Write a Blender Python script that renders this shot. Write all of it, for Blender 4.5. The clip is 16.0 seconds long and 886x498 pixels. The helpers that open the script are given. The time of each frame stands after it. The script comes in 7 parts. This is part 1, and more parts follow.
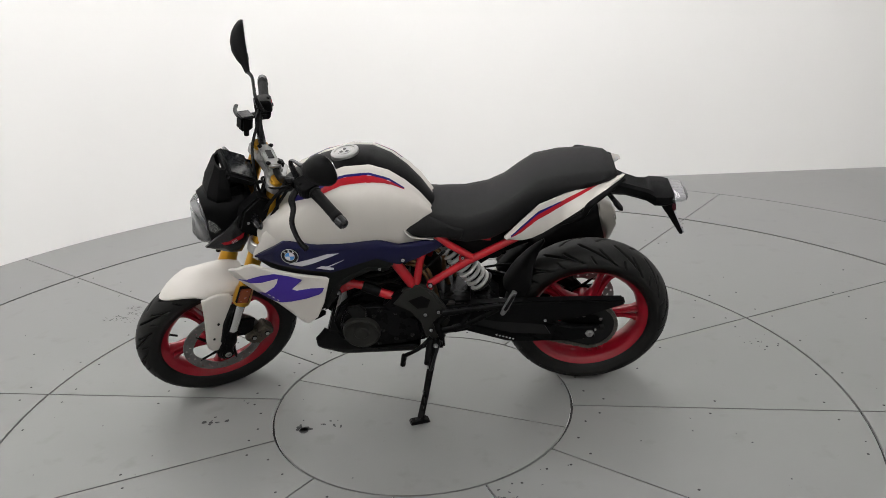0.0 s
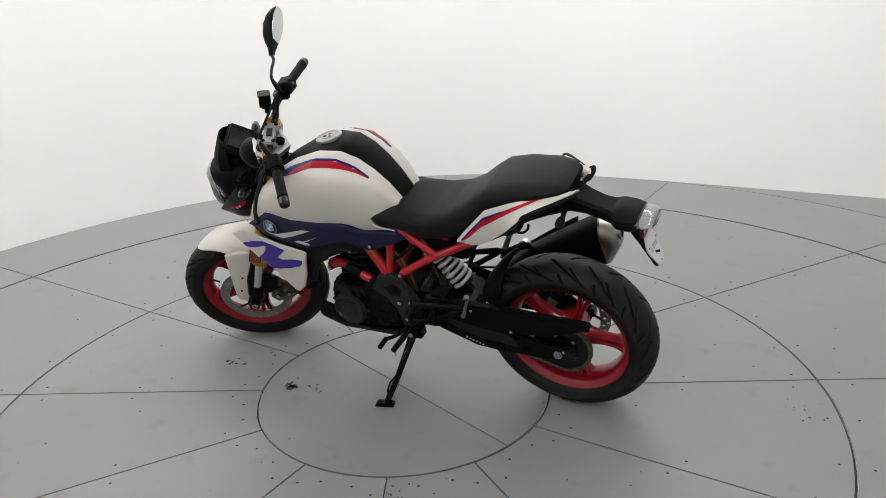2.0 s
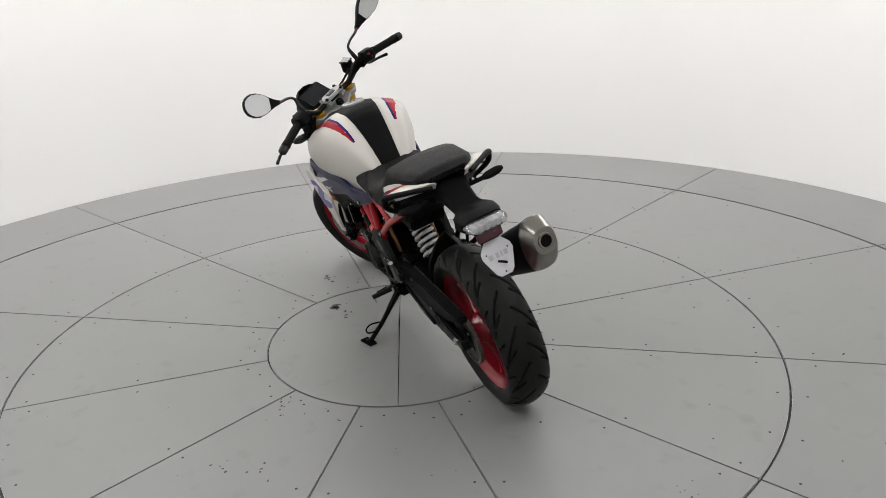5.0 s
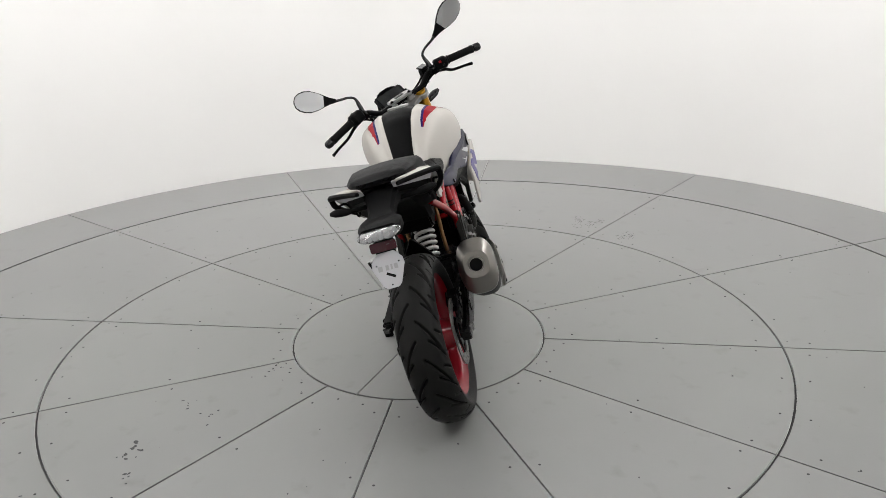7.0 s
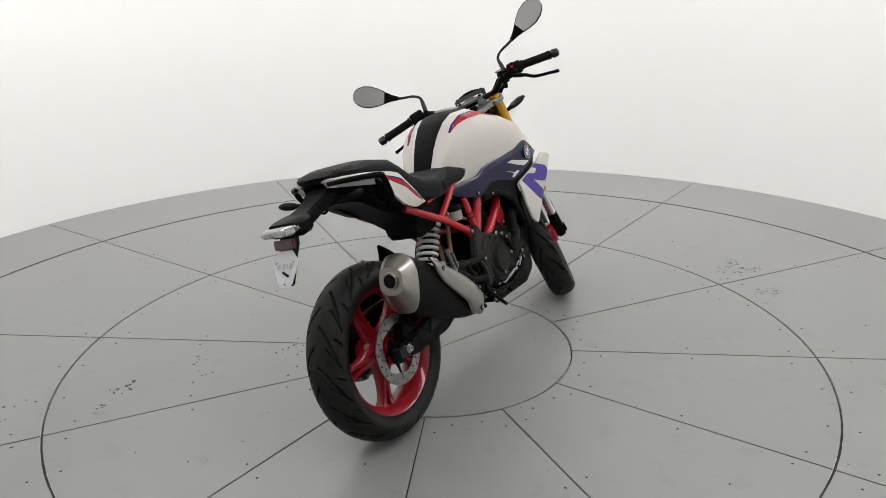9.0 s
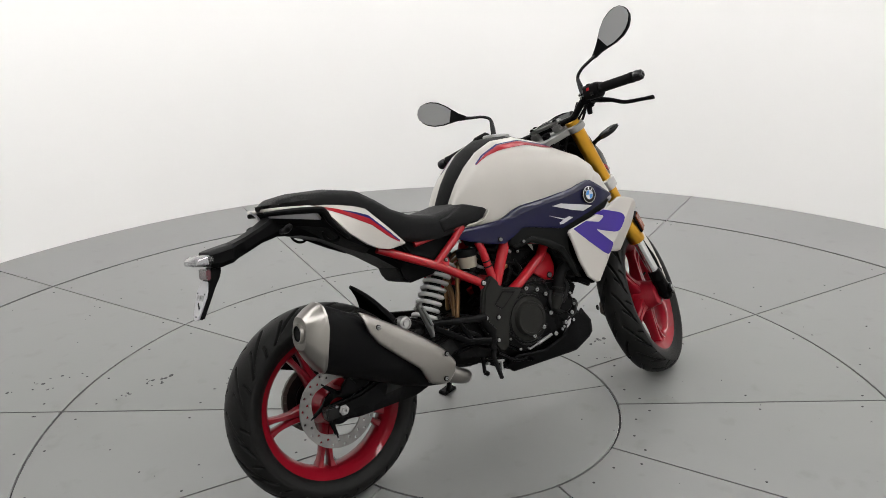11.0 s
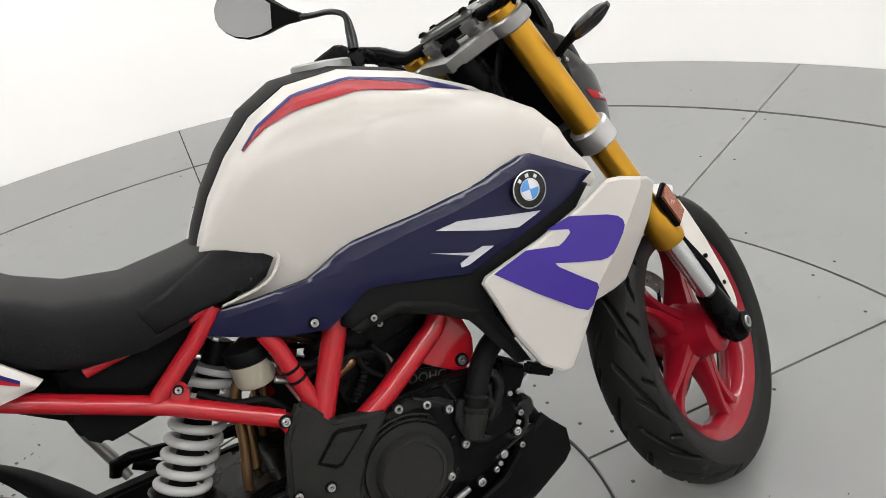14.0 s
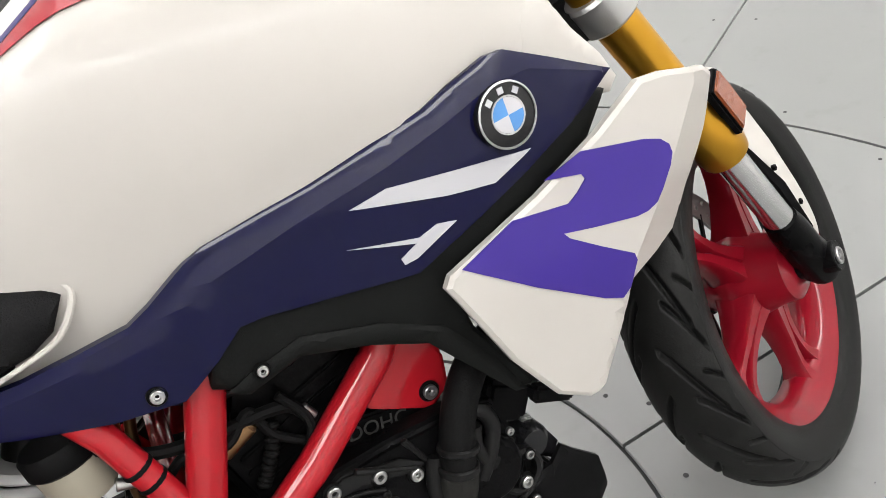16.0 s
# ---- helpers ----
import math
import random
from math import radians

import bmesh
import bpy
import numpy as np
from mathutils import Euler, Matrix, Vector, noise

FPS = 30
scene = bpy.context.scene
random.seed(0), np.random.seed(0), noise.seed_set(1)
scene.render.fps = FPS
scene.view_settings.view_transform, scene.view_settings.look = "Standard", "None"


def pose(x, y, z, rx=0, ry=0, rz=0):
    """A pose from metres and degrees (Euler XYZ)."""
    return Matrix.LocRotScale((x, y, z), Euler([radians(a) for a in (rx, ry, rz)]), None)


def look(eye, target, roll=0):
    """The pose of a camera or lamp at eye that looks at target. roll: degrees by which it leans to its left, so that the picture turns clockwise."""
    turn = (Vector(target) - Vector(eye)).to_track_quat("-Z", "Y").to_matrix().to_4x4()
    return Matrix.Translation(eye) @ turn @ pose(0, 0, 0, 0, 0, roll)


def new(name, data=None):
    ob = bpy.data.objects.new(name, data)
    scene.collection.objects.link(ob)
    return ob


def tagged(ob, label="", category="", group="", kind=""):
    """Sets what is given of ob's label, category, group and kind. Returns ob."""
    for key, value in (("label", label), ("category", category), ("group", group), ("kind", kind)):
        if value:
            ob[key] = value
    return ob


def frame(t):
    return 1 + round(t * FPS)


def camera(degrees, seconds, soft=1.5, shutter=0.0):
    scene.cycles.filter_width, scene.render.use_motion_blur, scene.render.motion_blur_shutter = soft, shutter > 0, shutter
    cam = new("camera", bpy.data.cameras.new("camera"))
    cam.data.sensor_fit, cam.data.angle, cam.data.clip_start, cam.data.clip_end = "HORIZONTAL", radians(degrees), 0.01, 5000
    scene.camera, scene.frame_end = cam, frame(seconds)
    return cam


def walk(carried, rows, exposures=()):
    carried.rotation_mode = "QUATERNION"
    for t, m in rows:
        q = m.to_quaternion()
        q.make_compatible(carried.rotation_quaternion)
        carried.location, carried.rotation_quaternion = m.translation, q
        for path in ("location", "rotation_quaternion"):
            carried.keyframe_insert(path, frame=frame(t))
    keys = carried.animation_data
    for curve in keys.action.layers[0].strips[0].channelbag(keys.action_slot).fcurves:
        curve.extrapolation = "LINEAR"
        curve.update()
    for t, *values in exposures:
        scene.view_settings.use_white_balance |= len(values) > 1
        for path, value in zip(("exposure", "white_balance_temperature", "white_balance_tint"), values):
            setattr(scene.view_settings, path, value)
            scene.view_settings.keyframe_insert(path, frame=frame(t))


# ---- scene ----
from mathutils.geometry import delaunay_2d_cdt

cam = camera(60.2, 16.0, soft=0.5)
PATH = [
    (0, (0.276, 2.638, 1.493), (0.442, 0.758, 0.832), -3.5),
    (0.5, (0.028, 2.574, 1.487), (0.381, 0.723, 0.816), -3.3),
    (1, (-0.319, 2.53, 1.484), (0.271, 0.737, 0.823), -3.2),
    (1.5, (-0.607, 2.447, 1.497), (0.156, 0.726, 0.821), -3.2),
    (2, (-0.851, 2.274, 1.5), (0.097, 0.65, 0.817), -3.2),
    (2.5, (-1.157, 2.104, 1.494), (-0.021, 0.606, 0.808), -3.2),
    (3, (-1.413, 1.935, 1.469), (-0.127, 0.563, 0.788), -3.1),
    (3.5, (-1.61, 1.712, 1.484), (-0.186, 0.485, 0.8), -2.6),
    (4, (-1.868, 1.523, 1.501), (-0.319, 0.469, 0.799), -2.5),
    (4.2, (-1.96, 1.431, 1.511), (-0.367, 0.453, 0.8), -2.6),
    (6.3, (-2.384, 0.165, 1.527), (-0.514, 0.049, 0.828), -2.5),
    (6.5, (-2.402, 0.043, 1.537), (-0.529, 0.017, 0.835), -2.5),
    (7, (-2.447, -0.294, 1.541), (-0.58, -0.113, 0.847), -2.1),
    (7.5, (-2.344, -0.589, 1.513), (-0.508, -0.195, 0.824), -1.9),
    (8, (-2.234, -0.868, 1.535), (-0.455, -0.269, 0.845), -1.9),
    (8.2, (-2.184, -1.005, 1.519), (-0.431, -0.328, 0.834), -1.7),
    (10.3, (-1.181, -1.88, 1.496), (0.032, -0.439, 0.824), -1.5),
    (10.5, (-1.076, -1.902, 1.507), (0.086, -0.419, 0.835), -1.5),
    (11, (-0.78, -1.956, 1.505), (0.22, -0.356, 0.842), -1.8),
    (11.5, (-0.476, -1.989, 1.499), (0.373, -0.311, 0.819), -1.8),
    (12, (-0.239, -1.856, 1.457), (0.519, -0.146, 0.749), -2.1),
    (12.5, (-0.024, -1.669, 1.462), (0.651, 0.066, 0.73), -2.7),
    (13, (0.193, -1.479, 1.426), (0.807, 0.259, 0.638), -3.7),
    (13.5, (0.395, -1.247, 1.373), (1.012, 0.443, 0.496), -6.7),
    (14, (0.464, -0.963, 1.293), (1.137, 0.645, 0.312), -9.8),
    (14.5, (0.565, -0.735, 1.215), (1.214, 0.808, 0.125), -13.6),
    (15, (0.67, -0.62, 1.14), (1.304, 0.882, -0.002), -15.7),
    (15.5, (0.703, -0.579, 1.104), (1.315, 0.893, -0.085), -17.3),
    (16, (0.702, -0.578, 1.109), (1.275, 0.902, -0.09), -17.2),
]
EXPOSURES = [(0, 0.0), (13.0, 0.0), (14.0, 0.32), (15.0, 0.58), (16, 0.67)]
walk(cam, [(t, look(e, a, r)) for t, e, a, r in PATH], EXPOSURES)

# ---------------------------------------------------------------- light
world = bpy.data.worlds.new("world")
scene.world = world
world.use_nodes = True
world.node_tree.nodes["Background"].inputs[0].default_value = (0.9, 0.95, 1.0, 1)
world.node_tree.nodes["Background"].inputs[1].default_value = 0.05
CEILING_GLOW = 8.9

# ---------------------------------------------------------------- materials


def mat(name, color, rough=0.5, metal=0.0, coat=0.0, var=0.12, var_scale=6.0, bump=0.0, bump_scale=200.0,
        rough_var=0.08, alpha=0.0, coat_rough=0.05, spec=0.5):
    m = bpy.data.materials.new(name)
    m.use_nodes = True
    nt = m.node_tree
    b = nt.nodes["Principled BSDF"]
    b.inputs["Roughness"].default_value = rough
    b.inputs["Metallic"].default_value = metal
    b.inputs["Coat Weight"].default_value = coat
    b.inputs["Coat Roughness"].default_value = coat_rough
    b.inputs["Specular IOR Level"].default_value = spec
    if alpha:
        b.inputs["Transmission Weight"].default_value = alpha
    tc = nt.nodes.new("ShaderNodeTexCoord")
    n1 = nt.nodes.new("ShaderNodeTexNoise")
    n1.inputs["Scale"].default_value = var_scale
    n1.inputs["Detail"].default_value = 6
    nt.links.new(tc.outputs["Object"], n1.inputs["Vector"])
    mix = nt.nodes.new("ShaderNodeMix")
    mix.data_type = "RGBA"
    mix.inputs["A"].default_value = (*[c * (1 - var) for c in color], 1)
    mix.inputs["B"].default_value = (*[min(1, c * (1 + var)) for c in color], 1)
    nt.links.new(n1.outputs["Fac"], mix.inputs["Factor"])
    nt.links.new(mix.outputs["Result"], b.inputs["Base Color"])
    n2 = nt.nodes.new("ShaderNodeTexNoise")
    n2.inputs["Scale"].default_value = bump_scale
    n2.inputs["Detail"].default_value = 4
    nt.links.new(tc.outputs["Object"], n2.inputs["Vector"])
    mr = nt.nodes.new("ShaderNodeMapRange")
    mr.inputs["To Min"].default_value = max(0.02, rough - rough_var)
    mr.inputs["To Max"].default_value = min(1, rough + rough_var)
    nt.links.new(n1.outputs["Fac"], mr.inputs["Value"])
    nt.links.new(mr.outputs["Result"], b.inputs["Roughness"])
    if bump:
        bp = nt.nodes.new("ShaderNodeBump")
        bp.inputs["Strength"].default_value = bump
        bp.inputs["Distance"].default_value = 0.002
        nt.links.new(n2.outputs["Fac"], bp.inputs["Height"])
        nt.links.new(bp.outputs["Normal"], b.inputs["Normal"])
    return m


WHITE = mat("white_paint", (0.425, 0.406, 0.375), 0.45, coat=0.20, spec=0.28, var=0.02, rough_var=0.03, coat_rough=0.1)
NAVY = mat("navy_paint", (0.0036, 0.0038, 0.027), 0.3, coat=0.50, spec=0.05, var=0.10, coat_rough=0.03, rough_var=0.03)
PURPLE = mat("purple_film", (0.040, 0.022, 0.20), 0.35, coat=0.32, spec=0.06, var=0.04)
FILM_WHITE = mat("white_film", (0.42, 0.42, 0.44), 0.38, coat=0.15, var=0.03)
FILM_RED = mat("red_film", (0.25, 0.008, 0.014), 0.35, coat=0.10, spec=0.05, var=0.05)
FILM_BLUE = mat("blue_film", (0.012, 0.009, 0.085), 0.35, coat=0.10, spec=0.05, var=0.05)
RED = mat("red_enamel", (0.31, 0.0075, 0.013), 0.35, coat=0.8, coat_rough=0.03, spec=0.05, var=0.08, var_scale=14, bump=0.02, bump_scale=300)
RIM_RED = mat("red_wheel_paint", (0.19, 0.004, 0.011), 0.35, coat=0.6, spec=0.05, var=0.1, var_scale=12, coat_rough=0.06)
GOLD = mat("gold_anodised", (0.48, 0.250, 0.024), 0.32, metal=0.92, var=0.08, var_scale=20)
BLACK = mat("black_plastic", (0.0035, 0.0035, 0.0037), 0.5, spec=0.048, var=0.25, var_scale=9, bump=0.15, bump_scale=900)
GLOSS_BLACK = mat("gloss_black_plastic", (0.008, 0.008, 0.009), 0.25, spec=0.35, var=0.2)
DARK_METAL = mat("black_coated_metal", (0.0028, 0.0028, 0.0030), 0.28, spec=0.06, var=0.3, var_scale=14, bump=0.15, bump_scale=500)
GREY_METAL = mat("dark_grey_metal", (0.008, 0.008, 0.008), 0.34, spec=0.14, var=0.2, var_scale=16, bump=0.15, bump_scale=600)
PLATE_GREY = mat("cast_grey_coating", (0.017, 0.017, 0.0155), 0.55, spec=0.07, var=0.25, var_scale=16, bump=0.25, bump_scale=500)
BOLT = mat("zinc_bolt", (0.38, 0.38, 0.375), 0.34, metal=0.95, var=0.15, var_scale=60)
TRIM = mat("matt_black_trim", (0.0065, 0.0070, 0.0066), 0.55, spec=0.09, var=0.15, var_scale=7, bump=0.2, bump_scale=900)
RUBBER = mat("black_rubber", (0.004, 0.004, 0.004), 0.6, spec=0.08, var=0.25, bump=0.25, bump_scale=500)
TYRE = mat("tyre_rubber", (0.0088, 0.0088, 0.0084), 0.50, spec=0.12, var=0.35, var_scale=10, bump=0.2, bump_scale=350)
VINYL = mat("seat_vinyl", (0.0065, 0.0065, 0.0068), 0.55, spec=0.10, var=0.15, var_scale=5, bump=0.5, bump_scale=700)
ALU = mat("bare_aluminium", (0.46, 0.46, 0.455), 0.40, metal=0.9, var=0.14, var_scale=18, bump=0.12, bump_scale=500)
CAST_ALU = mat("cast_aluminium", (0.26, 0.26, 0.255), 0.42, metal=0.85, var=0.2, var_scale=24, bump=0.2, bump_scale=400)
STEEL = mat("brushed_steel", (0.255, 0.243, 0.226), 0.30, metal=1.0, var=0.10, var_scale=6, bump=0.05, bump_scale=250, rough_var=0.05)
CAST_MARK = mat("raised_cast_letters", (0.045, 0.045, 0.043), 0.45, spec=0.2, var=0.1)
CHROME = mat("polished_steel", (0.62, 0.62, 0.62), 0.18, metal=1.0, var=0.05)
CALIPER = mat("brown_grey_casting", (0.085, 0.072, 0.056), 0.5, metal=0.5, var=0.25, var_scale=30, bump=0.2, bump_scale=400)
DISC_STEEL = mat("brake_disc_steel", (0.20, 0.195, 0.19), 0.36, metal=0.9, var=0.2, var_scale=30)
BRONZE = mat("heat_tinted_steel", (0.20, 0.115, 0.055), 0.38, metal=0.9, var=0.25, var_scale=14)
SPRING = mat("white_spring_coating", (0.43, 0.43, 0.42), 0.4, coat=0.2, var=0.06)
CREAM = mat("cream_plastic", (0.26, 0.24, 0.19), 0.45, spec=0.2, var=0.10)
AMBER = mat("amber_reflector", (0.19, 0.045, 0.014), 0.25, coat=0.3, var=0.1, var_scale=60, bump=0.4, bump_scale=500)
RED_LENS = mat("red_reflector", (0.06, 0.004, 0.012), 0.25, coat=0.3, var=0.1, var_scale=60)
CLEAR = mat("clear_lens", (0.75, 0.76, 0.77), 0.08, var=0.0, alpha=0.9, rough_var=0.02, spec=0.3)
LAMP_SILVER = mat("lamp_reflector", (0.55, 0.55, 0.56), 0.45, metal=0.2, var=0.1, var_scale=30)
MIRROR = mat("mirror_glass", (0.50, 0.51, 0.52), 0.03, metal=1.0, var=0.0, rough_var=0.01)
SCREEN = mat("dark_display", (0.008, 0.009, 0.010), 0.15, spec=0.3, var=0.1)
BADGE_BLUE = mat("badge_blue", (0.05, 0.20, 0.48), 0.25, coat=0.6, var=0.03)
GREY_BAR = mat("grey_print", (0.30, 0.30, 0.30), 0.5, var=0.05)
CHAIN = mat("chain_steel", (0.10, 0.095, 0.085), 0.45, metal=0.8, var=0.3, var_scale=60)


def floor_paint():
    m = mat("grey_floor_paint", (0.150, 0.153, 0.149), 0.45, coat=0.55, coat_rough=0.50, spec=0.25, var=0.16, var_scale=1.6, bump=0.05, bump_scale=60, rough_var=0.14)
    nt = m.node_tree
    b = nt.nodes["Principled BSDF"]
    b.inputs["Sheen Weight"].default_value = 1.0
    b.inputs["Sheen Roughness"].default_value = 0.30
    old = b.inputs["Base Color"].links[0].from_socket
    tc = nt.nodes.new("ShaderNodeTexCoord")
    geo = nt.nodes.new("ShaderNodeNewGeometry")
    dirt = nt.nodes.new("ShaderNodeTexNoise")
    dirt.inputs["Scale"].default_value = 9
    dirt.inputs["Detail"].default_value = 8
    nt.links.new(geo.outputs["Position"], dirt.inputs["Vector"])
    ramp = nt.nodes.new("ShaderNodeValToRGB")
    ramp.color_ramp.elements[0].position, ramp.color_ramp.elements[0].color = 0.60, (1, 1, 1, 1)
    ramp.color_ramp.elements[1].position, ramp.color_ramp.elements[1].color = 0.85, (0.72, 0.71, 0.68, 1)
    nt.links.new(dirt.outputs["Fac"], ramp.inputs["Fac"])
    streak = nt.nodes.new("ShaderNodeTexNoise")
    streak.inputs["Scale"].default_value = 70
    streak.inputs["Detail"].default_value = 3
    nt.links.new(geo.outputs["Position"], streak.inputs["Vector"])
    speck = nt.nodes.new("ShaderNodeValToRGB")
    speck.color_ramp.elements[0].position, speck.color_ramp.elements[0].color = 0.74, (1, 1, 1, 1)
    speck.color_ramp.elements[1].position, speck.color_ramp.elements[1].color = 0.78, (0.55, 0.53, 0.50, 1)
    nt.links.new(streak.outputs["Fac"], speck.inputs["Fac"])
    info = nt.nodes.new("ShaderNodeObjectInfo")
    tone = nt.nodes.new("ShaderNodeMapRange")
    tone.inputs["To Min"].default_value, tone.inputs["To Max"].default_value = 0.97, 1.03
    nt.links.new(info.outputs["Random"], tone.inputs["Value"])
    prev = old
    for other in (ramp.outputs["Color"], speck.outputs["Color"], tone.outputs["Result"]):
        mul = nt.nodes.new("ShaderNodeMix")
        mul.data_type, mul.blend_type = "RGBA", "MULTIPLY"
        mul.inputs["Factor"].default_value = 1
        nt.links.new(prev, mul.inputs["A"])
        nt.links.new(other, mul.inputs["B"])
        prev = mul.outputs["Result"]
    nt.links.new(prev, b.inputs["Base Color"])
    return m


FLOOR = floor_paint()
GAP = mat("dark_joint", (0.02, 0.02, 0.02), 0.8, var=0.2)
SCUFF = mat("black_scuff", (0.03, 0.03, 0.032), 0.7, var=0.3, var_scale=40)
WALL = mat("white_wall_paint", (0.84, 0.835, 0.82), 0.75, var=0.015, var_scale=0.8, bump=0.04, bump_scale=90)

glow = bpy.data.materials.new("light_diffuser")
glow.use_nodes = True
glow.node_tree.nodes["Principled BSDF"].inputs["Emission Color"].default_value = (1.0, 0.985, 0.985, 1)
glow.node_tree.nodes["Principled BSDF"].inputs["Emission Strength"].default_value = CEILING_GLOW

# ---------------------------------------------------------------- mesh helpers
V = Vector


def link(name, bm, material, parent=None, label="", smooth=38, m=None):
    """One mesh object out of bm."""
    if m is not None:
        bm.transform(m)
    bmesh.ops.recalc_face_normals(bm, faces=bm.faces)
    me = bpy.data.meshes.new(name)
    bm.to_mesh(me)
    bm.free()
    me.materials.append(material)
    me.polygons.foreach_set("use_smooth", [True] * len(me.polygons))
    me.set_sharp_from_angle(angle=radians(smooth))
    ob = new(name, me)
    if parent is not None:
        ob.parent = parent
    if label:
        tagged(ob, label)
    return ob


def part(name, bm, material, parent, label="", smooth=38, m=None):
    return link(name, bm, material, parent, label, smooth, m)


def curve_pts(pts, n=8):
    """Catmull-Rom through the points."""
    p = [V(q) for q in pts]
    p = [p[0] * 2 - p[1]] + p + [p[-1] * 2 - p[-2]]
    out = []
    for i in range(1, len(p) - 2):
        a, b, c, d = p[i - 1], p[i], p[i + 1], p[i + 2]
        for k in range(n):
            t = k / n
            out.append(0.5 * (2 * b + (c - a) * t + (2 * a - 5 * b + 4 * c - d) * t * t + (3 * b - a - 3 * c + d) * t ** 3))
    out.append(p[-2])
    return out


def skin(bm, rings, closed=False, caps=True):
    """Faces between rings of vertices."""
    vs = [[bm.verts.new(q) for q in ring] for ring in rings]
    n = len(vs[0])
    for i in range(len(vs) - (0 if closed else 1)):
        a, b = vs[i], vs[(i + 1) % len(vs)]
        for k in range(n):
            bm.faces.new((a[k], a[(k + 1) % n], b[(k + 1) % n], b[k]))
    if caps and not closed:
        bm.faces.new(vs[0])
        bm.faces.new(list(reversed(vs[-1])))
    return vs


def tube(bm, pts, r, seg=10, smooth=0, closed=False, flat=1.0):
    """A round bar along the points; r may differ from point to point."""
    rr = list(r) if isinstance(r, (list, tuple)) else [r] * len(pts)
    if smooth:
        rs = [V((k, 0, 0)) for k in rr]
        pts, rr = curve_pts(pts, smooth), [q.x for q in curve_pts(rs, smooth)]
    pts = [V(q) for q in pts]
    rings, up = [], None
    for i, q in enumerate(pts):
        d = (pts[min(i + 1, len(pts) - 1)] - pts[max(i - 1, 0)]).normalized() if not closed else (pts[(i + 1) % len(pts)] - pts[i - 1]).normalized()
        if up is None:
            up = d.orthogonal().normalized() if abs(d.y) > 0.9 else d.cross(V((0, 1, 0))).normalized()
        up = (up - d * up.dot(d)).normalized()
        side = d.cross(up)
        rings.append([q + (up * math.cos(a) + side * math.sin(a) * flat) * rr[i] for a in (2 * math.pi * k / seg for k in range(seg))])
    skin(bm, rings, closed)
    return bm


def along(p, q):
    """Local z from p towards q."""
    return Matrix.Translation(p) @ (V(q) - V(p)).to_track_quat("Z", "Y").to_matrix().to_4x4()


def lathe(bm, prof, m, seg=32, closed=False):
    """prof: (radius, height) turned about local z."""
    rings = []
    for r, h in prof:
        rings.append([m @ V((max(r, 1e-4) * math.cos(a), max(r, 1e-4) * math.sin(a), h)) for a in (2 * math.pi * k / seg for k in range(seg))])
    skin(bm, rings, closed)
    return bm


def rod(bm, p, q, r0, r1=None, seg=16, bev=0.0015):
    d = (V(q) - V(p)).length
    r1 = r0 if r1 is None else r1
    e = min(bev, d / 3, r0 / 3)
    return lathe(bm, [(r0 - e, 0), (r0, e), (r1, d - e), (r1 - e, d)], along(p, q), seg)


def prism(bm, outline, y0, y1, bev=0.003, seg=2):
    """An outline in x and z, drawn from y0 to y1, with rounded edges."""
    b = bmesh.new()
    a = [b.verts.new((x, y0, z)) for x, z in outline]
    f = b.faces.new(a)
    ext = bmesh.ops.extrude_face_region(b, geom=[f])
    bmesh.ops.translate(b, verts=[g for g in ext["geom"] if isinstance(g, bmesh.types.BMVert)], vec=(0, y1 - y0, 0))
    bmesh.ops.recalc_face_normals(b, faces=b.faces)
    if bev:
        bmesh.ops.bevel(b, geom=list(b.edges), offset=bev, segments=seg, affect="EDGES", clamp_overlap=True)
    join(bm, b)
    return bm


def box(bm, m, sx, sy, sz, bev=0.003, seg=2):
    b = bmesh.new()
    bmesh.ops.create_cube(b, size=1, matrix=m @ Matrix.Diagonal((sx, sy, sz, 1)))
    if bev:
        bmesh.ops.bevel(b, geom=list(b.edges), offset=bev, segments=seg, affect="EDGES", clamp_overlap=True)
    join(bm, b)
    return bm


def join(bm, b):
    """Adds the mesh of b to bm."""
    me = bpy.data.meshes.new("tmp")
    b.to_mesh(me)
    b.free()
    bm.from_mesh(me)
    bpy.data.meshes.remove(me)


def inside(x, z, poly):
    c = False
    for (x0, z0), (x1, z1) in zip(poly, poly[1:] + poly[:1]):
        if (z0 > z) != (z1 > z) and x < (x1 - x0) * (z - z0) / (z1 - z0) + x0:
            c = not c
    return c


def edge_dist(x, z, poly):
    best = 9
    for (x0, z0), (x1, z1) in zip(poly, poly[1:] + poly[:1]):
        dx, dz = x1 - x0, z1 - z0
        t = max(0, min(1, ((x - x0) * dx + (z - z0) * dz) / (dx * dx + dz * dz + 1e-12)))
        best = min(best, math.hypot(x - x0 - t * dx, z - z0 - t * dz))
    return best


